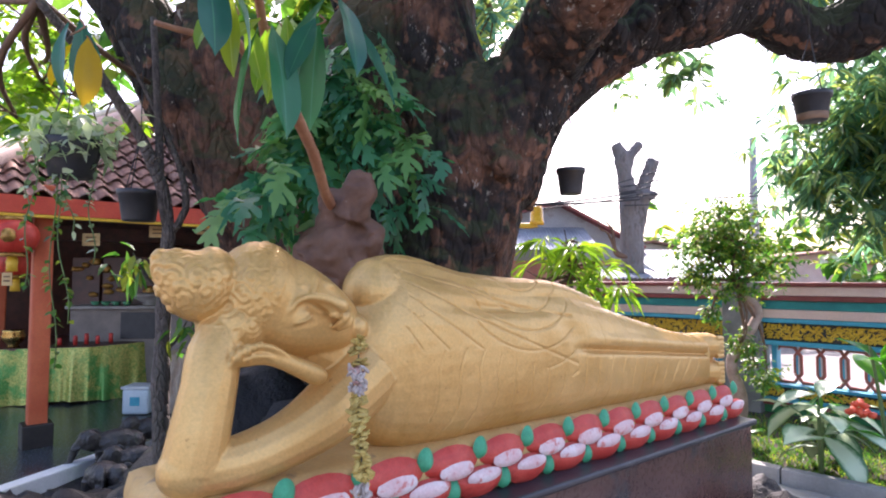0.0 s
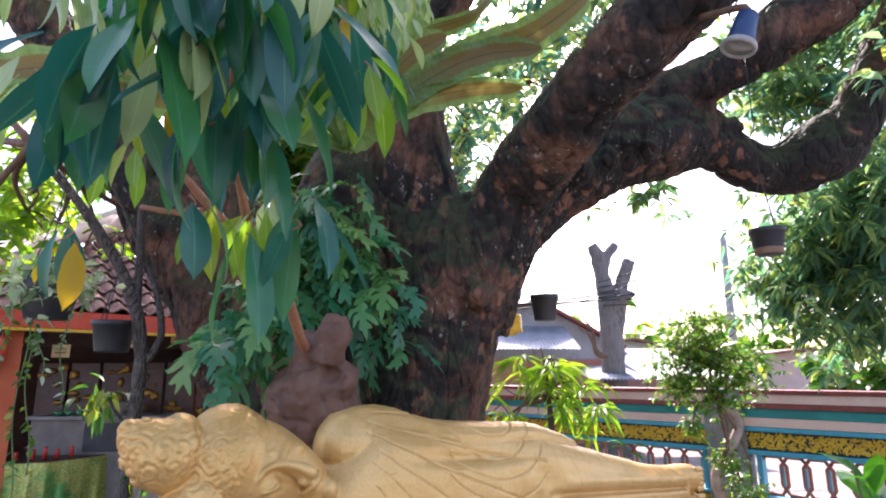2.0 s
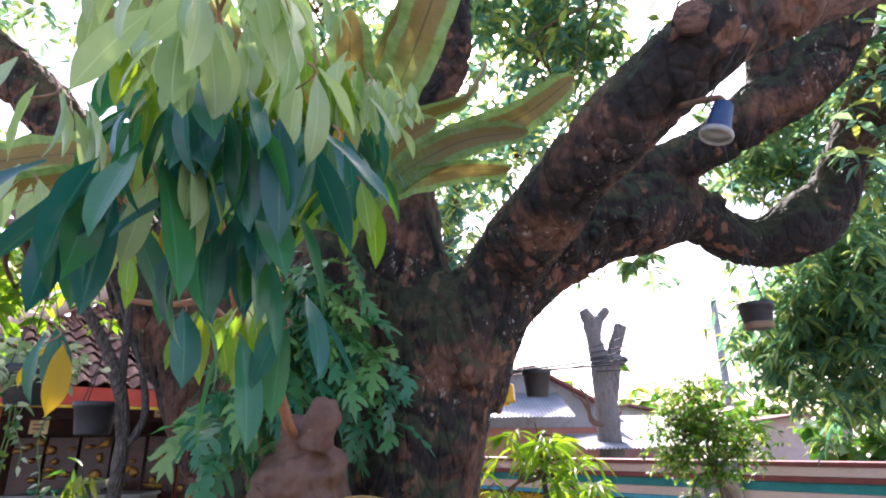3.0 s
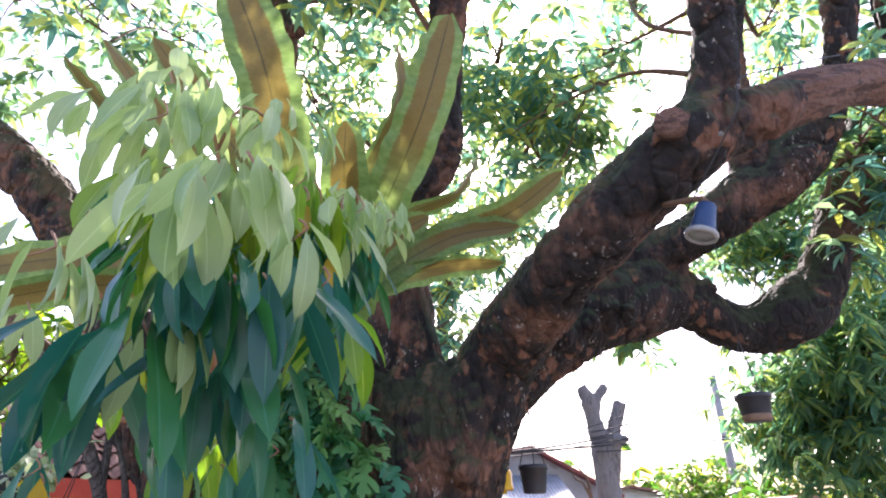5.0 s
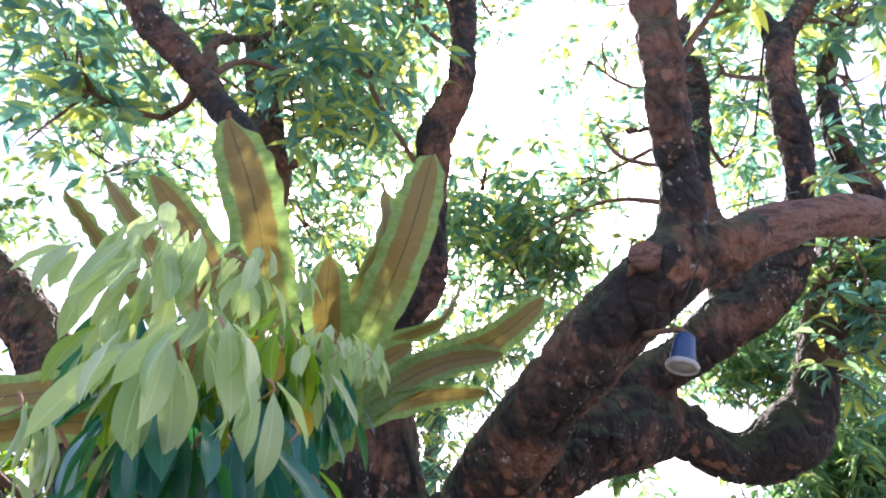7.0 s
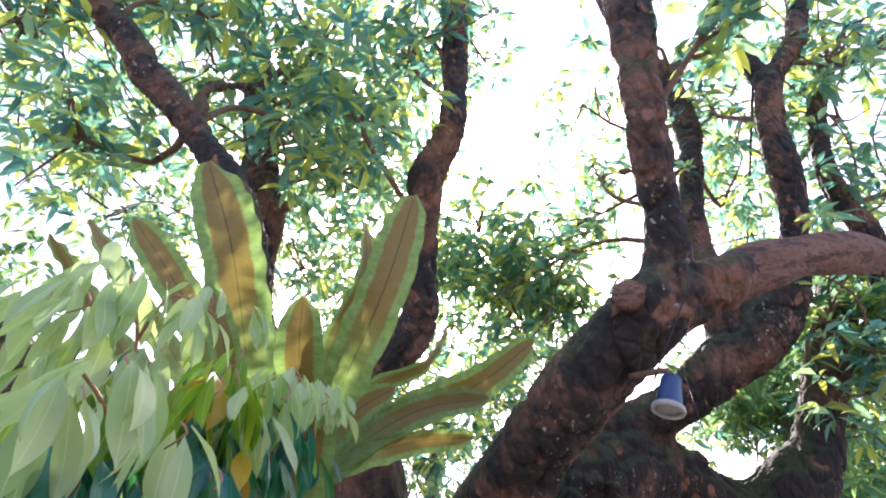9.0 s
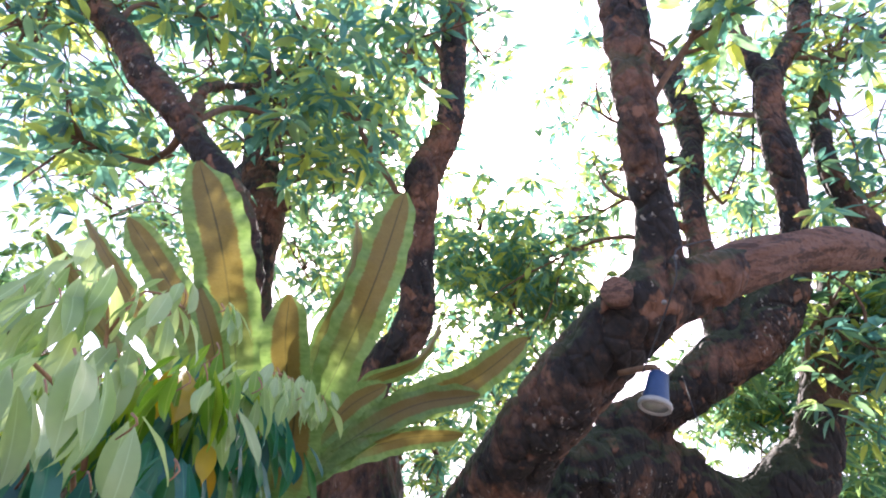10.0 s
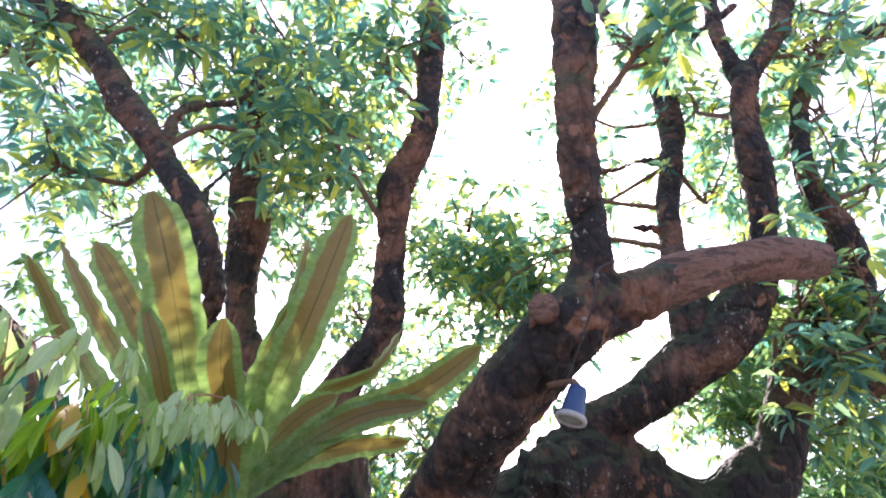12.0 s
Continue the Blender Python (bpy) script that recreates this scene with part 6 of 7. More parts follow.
for sprays, shapes, droop in ((SPRAY_PALE, PALES, 1.0), (SPRAY_DARK, DARKS, 0.8), (SPRAY_LIME, LIMES, 0.85), (SPRAY_GOLD, GOLDS, 0.7)):
    for x, y, z, reach, count, s in sprays:
        if shapes is PALES or shapes is LIMES:
            x += 0.05
        for i in range(max(2, round(count * 0.95))):
            a = rng.uniform(0, 6.283)
            d = reach * rng.uniform(0.2, 1.1)
            at = (x + d * math.cos(a), y + d * math.sin(a), z + rng.uniform(-0.35, 0.35) * reach)
            out = rng.uniform(0.1, 0.7)
            way = (out * math.cos(a), out * math.sin(a), -droop * rng.uniform(0.5, 1.3))
            placed("leaf", rng.choice(shapes), sapling, aim(at, way, rng.uniform(-0.5, 0.5), s * rng.uniform(0.8, 1.2), (math.cos(a), math.sin(a), 0.8)))
        # petioles
        g = Geo()
        g.tube([(x, y, z + reach * 0.2, 0.0016), (x + 0.01, y, z - reach * 0.2, 0.0015), (x + rng.uniform(-1, 1) * reach * 0.5, y + rng.uniform(-1, 1) * reach * 0.5, z - reach * 0.6, 0.001)], 6, 0.015)
        part("twig", g, STEM, sapling)


# bird's nest fern: straps with a brown spore field on the underside
def strap_material():
    m, n, l = nodes_of("nest_fern_frond")
    p = n["Principled BSDF"]
    uv = n.new("ShaderNodeTexCoord").outputs["UV"]
    sep = n.new("ShaderNodeSeparateXYZ")
    l.new(uv, sep.inputs[0])
    a = n.new("ShaderNodeMath")
    a.operation, a.inputs[1].default_value = "SUBTRACT", 0.5
    l.new(sep.outputs[0], a.inputs[0])
    b = n.new("ShaderNodeMath")
    b.operation = "ABSOLUTE"
    l.new(a.outputs[0], b.inputs[0])
    nz = noise_of(n, l, uv, 40.0, 5.0, stretch=(0.25, 3.0, 1))
    c = n.new("ShaderNodeMath")
    c.operation, c.inputs[1].default_value = "MULTIPLY_ADD", 0.12
    l.new(nz, c.inputs[0])
    l.new(b.outputs[0], c.inputs[2])
    brown = ramp_of(n, l, noise_of(n, l, uv, 60.0, 4.0, stretch=(0.3, 4.0, 1)), [(0.3, (0.17, 0.09, 0.018)), (0.7, (0.29, 0.165, 0.035))])
    green = ramp_of(n, l, noise_of(n, l, uv, 12.0, 4.0, stretch=(0.4, 4.0, 1)), [(0.3, (0.1, 0.19, 0.04)), (0.7, (0.2, 0.3, 0.085))])
    field = ramp_of(n, l, c.outputs[0], [(0.33, (1, 1, 1)), (0.37, (0, 0, 0))])
    above = ramp_of(n, l, sep.outputs[1], [(0.36, (0, 0, 0)), (0.6, (0.85, 0.85, 0.85))])
    col = mix_of(n, l, mix_of(n, l, 1.0, field, above, "MULTIPLY"), green, brown)
    rib = ramp_of(n, l, b.outputs[0], [(0.012, (1, 1, 1)), (0.022, (0, 0, 0))])
    col = mix_of(n, l, rib, col, (0.03, 0.022, 0.012))
    l.new(col, p.inputs["Base Color"])
    p.inputs["Roughness"].default_value = 0.42
    bp = n.new("ShaderNodeBump")
    bp.inputs["Strength"].default_value, bp.inputs["Distance"].default_value = 0.4, 0.004
    l.new(noise_of(n, l, uv, 30.0, 3.0, stretch=(0.3, 6.0, 1)), bp.inputs["Height"])
    l.new(bp.outputs[0], p.inputs["Normal"])
    tr = n.new("ShaderNodeBsdfTranslucent")
    hs = n.new("ShaderNodeHueSaturation")
    hs.inputs["Value"].default_value = 1.5
    l.new(mix_of(n, l, mix_of(n, l, 1.0, field, above, "MULTIPLY"), green, (0.1, 0.06, 0.012)), hs.inputs["Color"])
    l.new(hs.outputs[0], tr.inputs["Color"])
    mx = n.new("ShaderNodeMixShader")
    mx.inputs[0].default_value = 0.44
    l.new(p.outputs[0], mx.inputs[1])
    l.new(tr.outputs[0], mx.inputs[2])
    l.new(mx.outputs[0], n["Material Output"].inputs["Surface"])
    return m


STRAP = strap_material()
nest = thing("nest_fern", (-0.25, 1.66, 2.36), "bird's nest fern with wavy straps, brown spored underneath", "fern")


def frond(line, width, face, twist=0.0, wave=0.1):
    """A strap along a line of points, broad face towards face, its edges rippled."""
    g = Geo()
    root, tip = line[0], line[-1]
    line = smooth_line(line, 0.012)
    n = len(line) - 1
    for i, q in enumerate(line):
        t = i / n
        d = (Vector(line[min(i + 1, n)]) - Vector(line[max(i - 1, 0)])).normalized()
        side = d.cross(Vector(face) - Vector(q)).normalized()
        side = Matrix.Rotation(twist * t, 3, d) @ side
        nrm = side.cross(d)
        hw = width * 0.5 * float(np.interp(t, (0, 0.2, 0.4, 0.6, 0.8, 0.9, 0.96, 1.0), (0.22, 0.55, 0.9, 1.0, 0.98, 0.84, 0.58, 0.1)))
        run = i * 0.012
        for j, x in enumerate((-1, -0.8, -0.5, -0.25, 0, 0.25, 0.5, 0.8, 1)):
            sd = 1 if x > 0 else -1
            rp = wave * width * abs(x) ** 2.5 * (0.5 * math.sin(run * 64 + 1.7 * sd + 4 * noise.noise(Vector((t * 5, sd, tip[0] * 3)))) + 0.9 * noise.noise(Vector((t * 9, sd, width * 40 + tip[0]))))
            nib = 1 + 0.02 * math.sin(run * 64 + 2.2 * sd) + 0.14 * noise.noise(Vector((t * 12, 7 * sd, root[0] * 9 + tip[0])))
            g.v.append(tuple(Vector(q) + side * x * hw * nib + nrm * (0.25 * abs(x) * hw + rp)))
            g.uv.append((0.5 + 0.5 * x, t))
    for i in range(n):
        for j in range(8):
            a = i * 9 + j
            g.f.append((a, a + 1, a + 10, a + 9))
    return g


EYE_SIDE = (0.3, -0.4, 1.9)
ROOT = (-0.24, 1.78, 2.4)
FRONDS = [
    ([ROOT, (-0.333, 1.56, 2.61), (-0.364, 1.38, 2.814), (-0.414, 1.2, 3.041), (-0.524, 1.106, 3.311)], 0.188, 0.12),
    ([ROOT, (-0.169, 1.42, 2.588), (-0.158, 1.24, 2.692), (-0.151, 1.165, 2.802)], 0.133, 0.00),
    ([ROOT, (-0.145, 1.66, 2.61), (-0.032, 1.5, 2.791), (0.078, 1.36, 3.035), (0.162, 1.307, 3.38)], 0.168, -0.25),
    ([ROOT, (-0.17, 1.62, 2.677), (-0.1, 1.5, 2.883), (-0.013, 1.42, 3.078), (-0.022, 1.42, 3.347)], 0.111, 1.00),
    ([ROOT, (-0.127, 1.82, 2.526), (0.111, 1.85, 2.754), (0.43, 1.9, 2.924), (0.699, 1.975, 3.175)], 0.148, 0.25),
    ([ROOT, (-0.181, 1.82, 2.486), (-0.041, 1.82, 2.63), (0.199, 1.84, 2.785), (0.461, 1.873, 2.848)], 0.117, -0.20),
    ([ROOT, (-0.078, 1.84, 2.574), (0.162, 1.87, 2.671), (0.391, 1.9, 2.7)], 0.097, 0.60),
    ([ROOT, (-0.106, 1.84, 2.727), (0.023, 1.86, 2.893), (0.219, 1.9, 3.018), (0.339, 1.95, 3.274)], 0.083, 1.30),
    ([ROOT, (-0.169, 1.78, 2.573), (-0.032, 1.78, 2.752), (0.1, 1.8, 2.851)], 0.105, 0.00),
    ([ROOT, (-0.413, 1.58, 2.66), (-0.542, 1.48, 2.896), (-0.697, 1.42, 3.108), (-0.856, 1.377, 3.306)], 0.133, -0.15),
    ([ROOT, (-0.605, 1.6, 2.669), (-0.872, 1.56, 2.921), (-1.099, 1.56, 3.185), (-1.28, 1.57, 3.398)], 0.092, 0.80),
    ([ROOT, (-0.5, 1.58, 2.681), (-0.73, 1.53, 2.952), (-0.895, 1.5, 3.154), (-1.102, 1.5, 3.414)], 0.094, -0.90),
    ([ROOT, (-0.352, 1.44, 2.598), (-0.396, 1.3, 2.747), (-0.467, 1.24, 2.904)], 0.088, 0.10),
    ([ROOT, (-0.152, 1.5, 2.386), (-0.12, 1.34, 2.499), (-0.127, 1.3, 2.599)], 0.156, 0.00),
    ([ROOT, (-0.204, 1.52, 2.392), (-0.208, 1.36, 2.473), (-0.235, 1.25, 2.584)], 0.085, 0.30),
    ([ROOT, (-0.8, 1.45, 2.5), (-1.25, 1.3, 2.38)], 0.12, 0.5),
    ([ROOT, (-0.75, 1.4, 2.4), (-1.1, 1.25, 2.28)], 0.1, -0.5),
    ([ROOT, (-0.4, 1.8, 2.9), (-0.5, 1.82, 3.1)], 0.13, 0.0),
]
for line, width, twist in FRONDS:
    part("frond", frond(line, width, EYE_SIDE, twist, 0.13), STRAP, nest)


# lobed polypody fronds on the trunk
def lobed(length, width, lobes, bend):
    """A frond: a winged midrib with long fingers to either side and one at its tip."""
    g = Geo()

    def spot(x, y):
        t = y / length
        return x, y * (1 - 0.2 * bend * t), -0.6 * bend * length * t * t + 0.1 * width * math.sin(t * 17 + x * 60) * min(1, abs(x) / width * 3)

    def strip(rows):
        k = len(g.v)
        for (x, y), (sx, sy), hw in rows:
            for e in (-1, 0, 1):
                g.v.append(spot(x + sx * hw * e, y + sy * hw * e))
                g.uv.append((0.5 + 0.5 * e, y / length))
        for a in range(len(rows) - 1):
            for c in (0, 1):
                g.f.append((k + a * 3 + c, k + a * 3 + c + 1, k + a * 3 + c + 4, k + a * 3 + c + 3))

    strip([((0, length * t), (1, 0), width * w) for t, w in ((0, 0.02), (0.18, 0.03), (0.3, 0.11), (0.6, 0.11), (0.8, 0.1), (0.9, 0.08), (1.0, 0.005))])
    for k in range(lobes):
        y0 = length * (0.22 + 0.6 * k / max(1, lobes - 1))
        for sd in (-1, 1):
            reach = width * 0.5 * (0.7 + 0.3 * math.sin(2.1 * k + sd)) * (1.0 if k < lobes - 1 else 0.75)
            dx, dy = sd * 0.84, 0.54
            thick = 0.24 * length / lobes
            strip([((dx * reach * t * 1.1, y0 + dy * reach * t * (0.7 + 0.5 * t)), (dy * -sd, 0.84), thick * w) for t, w in ((0.0, 0.95), (0.35, 0.95), (0.65, 0.85), (0.87, 0.55), (1.0, 0.04))])
    me = g.mesh("frond")
    me.materials.append(LEAF_POLY)
    return me


poly = thing("polypody_fern", (-0.4, 2.1, 1.7), "lush blue-green polypody ferns with lobed fronds on the trunk", "fern")
LOBED = [lobed(0.27, 0.17, 5, 1.2), lobed(0.32, 0.15, 6, 1.4), lobed(0.22, 0.16, 4, 1.0), lobed(0.3, 0.09, 5, 1.6), lobed(0.2, 0.07, 3, 1.2)]
CLUMPS = [(-0.42, 2.3, 2.27, 7), (-0.33, 2.28, 2.2, 8), (-0.5, 2.25, 2.15, 10), (-0.6, 2.2, 2.02, 10), (-0.42, 2.2, 2.02, 13), (-0.22, 2.25, 2.06, 7), (-0.12, 2.25, 2.02, 8), (-0.52, 2.1, 1.9, 12),
          (-0.6, 2.05, 1.83, 14), (-0.18, 2.2, 1.9, 8), (-0.14, 2.2, 1.82, 5), (-0.63, 2.0, 1.76, 12), (-0.3, 2.3, 2.4, 5), (-0.48, 2.15, 1.97, 12), (-0.36, 2.2, 2.12, 10), (-0.58, 2.15, 2.1, 8), (-0.5, 2.22, 2.33, 9), (-0.4, 2.26, 2.4, 9), (-0.26, 2.3, 2.3, 7), (-0.3, 2.2, 2.15, 8)]
rng = random.Random(12)
for x, y, z, k in CLUMPS:
    for i in range(round(k * 1.3)):
        a = rng.uniform(-2.9, -0.2)
        out = rng.uniform(0.5, 1.0)
        way = (out * math.cos(a), out * math.sin(a), rng.uniform(-0.7, 0.5))
        at = (x + rng.gauss(0, 0.05), y + rng.gauss(0, 0.04), z + rng.gauss(0, 0.05))
        placed("frond", rng.choice(LOBED), poly, aim(at, way, rng.uniform(-0.6, 0.6), rng.uniform(0.6, 1.0)))


# ---- hanging pots, planter, lamp ----
def hanging_pot(at, r, h, top, label, band_mat=None):
    root = thing("hanging_pot", at, label, "flower pot", "hanging pots")
    g = Geo().lathe([(0.0, 0.0), (r * 0.72, 0.0), (r * 0.76, 0.006), (r * 0.93, h * 0.82), (r, h * 0.83), (r * 1.03, h), (r * 0.95, h), (r * 0.9, h * 0.85), (0.0, h * 0.82)], 28)
    part("pot", g, PLASTIC, root, local=True)
    for k in range(3):
        a = 2.094 * k + 0.4
        g = Geo().tube([(r * math.cos(a), r * math.sin(a), h, 0.0022), (r * 0.5 * math.cos(a), r * 0.5 * math.sin(a), h + 0.12, 0.0022), (0, 0, h + 0.25, 0.0022)], 6)
        part("hanger_wire", g, WIRE, root, local=True)
    g = Geo().tube([(0, 0, h + 0.25, 0.0022), (0, 0, top - at[2], 0.0022)], 6)
    part("hanger_wire", g, WIRE, root, local=True)
    if band_mat:
        part("stain_band", Geo().lathe([(r * 0.725, 0.0), (r * 0.775, 0.004), (r * 0.81, h * 0.25), (r * 0.8, h * 0.25)], 28), band_mat, root, "brown stained foot", local=True)
    return root


hanging_pot((0.606, 2.7, 1.90), 0.068, 0.122, 2.5, "black plastic pot hanging from a wire under the limb")
hanging_pot((1.535, 2.35, 2.155), 0.074, 0.115, 3.2, "black plastic hanging pot with a stained brown foot", surface("pot_stain", (0.2, 0.11, 0.06), (0.28, 0.17, 0.1), 12, 0.8, 0.2))
hanging_pot((-1.295, 2.43, 1.745), 0.086, 0.13, 2.4, "slate-grey plastic pot hanging near the pavilion")
basket = thing("hanging_planter", (-1.21, 1.85, 1.83), "hanging planter with trailing variegated vines", "planter")
g = Geo().lathe([(0.0, 0.0), (0.062, 0.0), (0.085, 0.1), (0.09, 0.12), (0.082, 0.12), (0.0, 0.1)], 24, (-1.21, 1.85, 1.83))
part("pot", g, PLASTIC, basket)
for a in (0.3, 2.4, 4.5):
    g = Geo().tube([(-1.21 + 0.088 * math.cos(a), 1.85 + 0.088 * math.sin(a), 1.95, 0.002), (-1.21, 1.85, 2.25, 0.002)], 6)
    part("hanger_wire", g, WIRE, basket)
part("hanger_wire", Geo().tube([(-1.21, 1.85, 2.25, 0.002), (-1.2, 1.9, 2.7, 0.002)], 6), WIRE, basket)
nrng = np.random.default_rng(3)
vs, fs = [], []
n = 330
pos = np.array((-1.21, 1.83, 1.95)) + nrng.normal(0, 1, (n, 3)) * (0.075, 0.06, 0.04)
way = nrng.normal(0, 0.6, (n, 3)) + (0, 0, -0.1)
scatter_leaves(vs, fs, pos, way, nrng.uniform(0.03, 0.06, n), nrng.uniform(0.018, 0.03, n), 0.3, nrng)
part("foliage", leaf_mesh("foliage", vs, fs, basket.location), LEAF_VAR, basket, kind="stuff")
for x, y, z0, z1, dx in ((-1.235, 1.8, 1.9, 1.22, 0.02), (-1.275, 1.78, 1.9, 1.46, -0.03), (-1.15, 1.86, 1.92, 1.55, 0.01), (-1.22, 1.79, 1.9, 1.36, 0.05), (-1.2, 1.8, 1.9, 1.65, 0.03), (-1.3, 1.8, 1.9, 1.7, -0.02)):
    pts = [(x + dx * t + 0.012 * math.sin(t * 9), y, z0 + (z1 - z0) * t, 0.002) for t in np.linspace(0, 1, 9)]
    part("vine", Geo().tube(pts, 5, 0.03), STEM_GREEN, basket, "trailing stem")
    k = int((z0 - z1) / 0.017)
    t = nrng.uniform(0, 1, k)
    vs, fs = [], []
    pos = np.stack([x + dx * t + 0.012 * np.sin(t * 9), np.full(k, y), z0 + (z1 - z0) * t], 1)
    scatter_leaves(vs, fs, pos, nrng.normal(0, 1, (k, 3)) * (1, 1, 0.3) + (0, -0.3, -0.4), nrng.uniform(0.016, 0.03, k), nrng.uniform(0.012, 0.02, k), 0.3, nrng)
    part("vine_leaves", leaf_mesh("vine_leaves", vs, fs, basket.location), LEAF_VAR if z1 > 1.5 else LEAF_SMALL, basket, kind="stuff")

lamp = thing("spot_lamp", (0.935, 1.43, 2.55), "blue enamelled spot lamp clamped under a limb, unlit", "lamp")
lm = Matrix.Translation((0.935, 1.415, 2.58)) @ Matrix.Scale(0.86, 4) @ Matrix.Rotation(radians(3), 4, "X") @ Matrix.Rotation(radians(20), 4, "Y")


def turned(prof, seg=28):
    g = Geo().lathe(prof, seg)
    g.v = [tuple(lm @ Vector(q)) for q in g.v]
    return g


part("housing", turned([(0.0, 0.13), (0.03, 0.13), (0.036, 0.122), (0.04, 0.07), (0.048, 0.012), (0.05, 0.0), (0.046, 0.0), (0.036, 0.06), (0.0, 0.1)]), BLUE, lamp)
part("rim", turned([(0.046, 0.012), (0.056, 0.01), (0.059, 0.002), (0.057, -0.008), (0.05, -0.01), (0.046, -0.004), (0.046, 0.012)]), RIM, lamp, "pale worn rim")
part("lens", turned([(0.0, -0.006), (0.02, -0.007), (0.046, -0.002)]), surface("dusty_lens", (0.12, 0.12, 0.12), (0.22, 0.22, 0.2), 14, 0.2, 0.1), lamp, "dusty grey lens")
part("bracket", Geo().tube([tuple(lm @ Vector((0.0, 0, 0.12))) + (0.009,), tuple(lm @ Vector((-0.02, 0.0, 0.15))) + (0.011,), (0.9, 1.54, 2.76, 0.011)], 8, 0.02), TWIG, lamp, "rusty bracket")
part("flex", Geo().tube([(0.93, 1.46, 2.69, 0.003), (1.0, 1.3, 2.84, 0.003), (1.035, 1.22, 2.93, 0.003), (1.06, 1.215, 3.03, 0.003), (1.2, 1.24, 3.1, 0.003), (1.4, 1.3, 3.2, 0.003), (1.6, 1.38, 3.31, 0.003)], 6, 0.03), WIRE, lamp, "black flex along the limb")
for q in ((1.05, 1.215, 3.0), (1.0, 1.285, 2.87)):
    solo("eye_bolt", Geo().lathe([(0.0, -0.006), (0.007, -0.005), (0.009, 0.0), (0.007, 0.005), (0.0, 0.006)], 12, q), DRAB, q, "small pale eye bolt screwed into the limb", "bolt", "eye bolts")
solo("beacon_lamp", Geo().lathe([(0.0, 0.0), (0.07, 0.0), (0.075, 0.03), (0.068, 0.04), (0.062, 0.17), (0.05, 0.185), (0.0, 0.19)], 20, (0.97, 5.9, 2.06)),
     surface("amber_plastic", (0.85, 0.4, 0.02), (0.9, 0.5, 0.04), 8, 0.25, 0.1), (0.97, 5.9, 2.06), "amber beacon lamp on a yellow arm", "lamp")
g = Geo().tube([(0.97, 5.9, 2.06, 0.03), (0.8, 5.9, 2.05, 0.03), (0.4, 5.92, 2.12, 0.03), (-0.3, 6.0, 2.0, 0.03), (-0.35, 6.0, 0.0, 0.035)], 8, 0.1)
solo("steel_post", g, YELLOW, (-0.35, 6.0, 0.0), "bent yellow steel post carrying the beacon", "post")

# ---- garland on the statue ----
garland = thing("flower_garland", (-0.185, 1.3, 1.06), "withered flower garland hung from the statue's neck", "garland")
PETAL_DRY = surface("dry_petals", (0.5, 0.33, 0.06), (0.72, 0.55, 0.18), 60, 0.8, 0.3, vary=0.4)
PETAL_LILAC = surface("lilac_petals", (0.46, 0.2, 0.17), (0.64, 0.48, 0.4), 60, 0.7, 0.3)
JASMINE = surface("jasmine", (0.42, 0.34, 0.29), (0.56, 0.48, 0.42), 60, 0.6, 0.2)


def blossom(r):
    g = Geo()
    for k in range(9):
        a = k * 2.4
        g.ball((r * 0.55 * math.cos(a), r * 0.55 * math.sin(a), 0.25 * r * math.sin(k * 1.7)), (r * 0.55, r * 0.36, r * 0.16), 7, 4, Matrix.Rotation(a, 3, "Z") @ Matrix.Rotation(0.4 * math.sin(k), 3, "Y"), 0.4, 6)
    return g


dry, lilac, jas = blossom(0.02).mesh("blossom"), blossom(0.02).mesh("blossom"), Geo().ball((0, 0, 0), (0.0045, 0.0045, 0.011), 7, 5).mesh("blossom")
for me, mt in ((dry, PETAL_DRY), (lilac, PETAL_LILAC), (jas, JASMINE)):
    me.materials.append(mt)
rng = random.Random(9)
G_LINE = smooth_line([(-0.192, 1.325, 1.362), (-0.19, 1.3, 1.325), (-0.186, 1.262, 1.27), (-0.178, 1.235, 1.2), (-0.17, 1.215, 1.13), (-0.163, 1.2, 1.06)], 0.0135)
part("string", Geo().tube([(*q, 0.0015) for q in G_LINE], 5), WIRE, garland)
for i, q in enumerate(G_LINE):
    t = i / (len(G_LINE) - 1)
    m = pose(q[0] + rng.uniform(-0.004, 0.004), q[1], q[2], rng.uniform(-35, 35), rng.uniform(-35, 35), rng.uniform(0, 360))
    if 0.2 < t < 0.4 or t > 0.93:
        placed("blossom", lilac if 0.2 < t < 0.36 else jas, garland, m)
        for _ in range(8):
            placed("blossom", jas, garland, pose(q[0] + rng.uniform(-0.02, 0.02), q[1] - rng.uniform(0.004, 0.02), q[2] + rng.uniform(-0.008, 0.008), rng.uniform(-60, 60), rng.uniform(-60, 60), 0))
    elif not 0.13 < t < 0.17:
        placed("blossom", dry, garland, m @ Matrix.Scale(rng.uniform(0.8, 1.2), 4))


# ---- pavilion: a along its eave, b inwards ----
FA, FB, FE = Vector((0.29, 0.957, 0)), Vector((-0.957, 0.29, 0)), Vector((-2.33, 5.57, 0))
FLOOR_M = Matrix.Translation(FE) @ Matrix(((FA.x, FB.x, 0, 0), (FA.y, FB.y, 0, 0), (0, 0, 1, 0), (0, 0, 0, 1)))
PA, PB, PE = Vector((0.737, 0.676, 0)), Vector((-0.676, 0.737, 0)), Vector((-2.42, 5.57, 0))
PAV_M = Matrix.Translation(PE) @ Matrix(((PA.x, PB.x, 0, 0), (PA.y, PB.y, 0, 0), (0, 0, 1, 0), (0, 0, 0, 1)))
g = Geo()
g.box((-0.6, 2.9, 0.055), (8.0, 5.6, 0.11), FLOOR_M, 0.01)
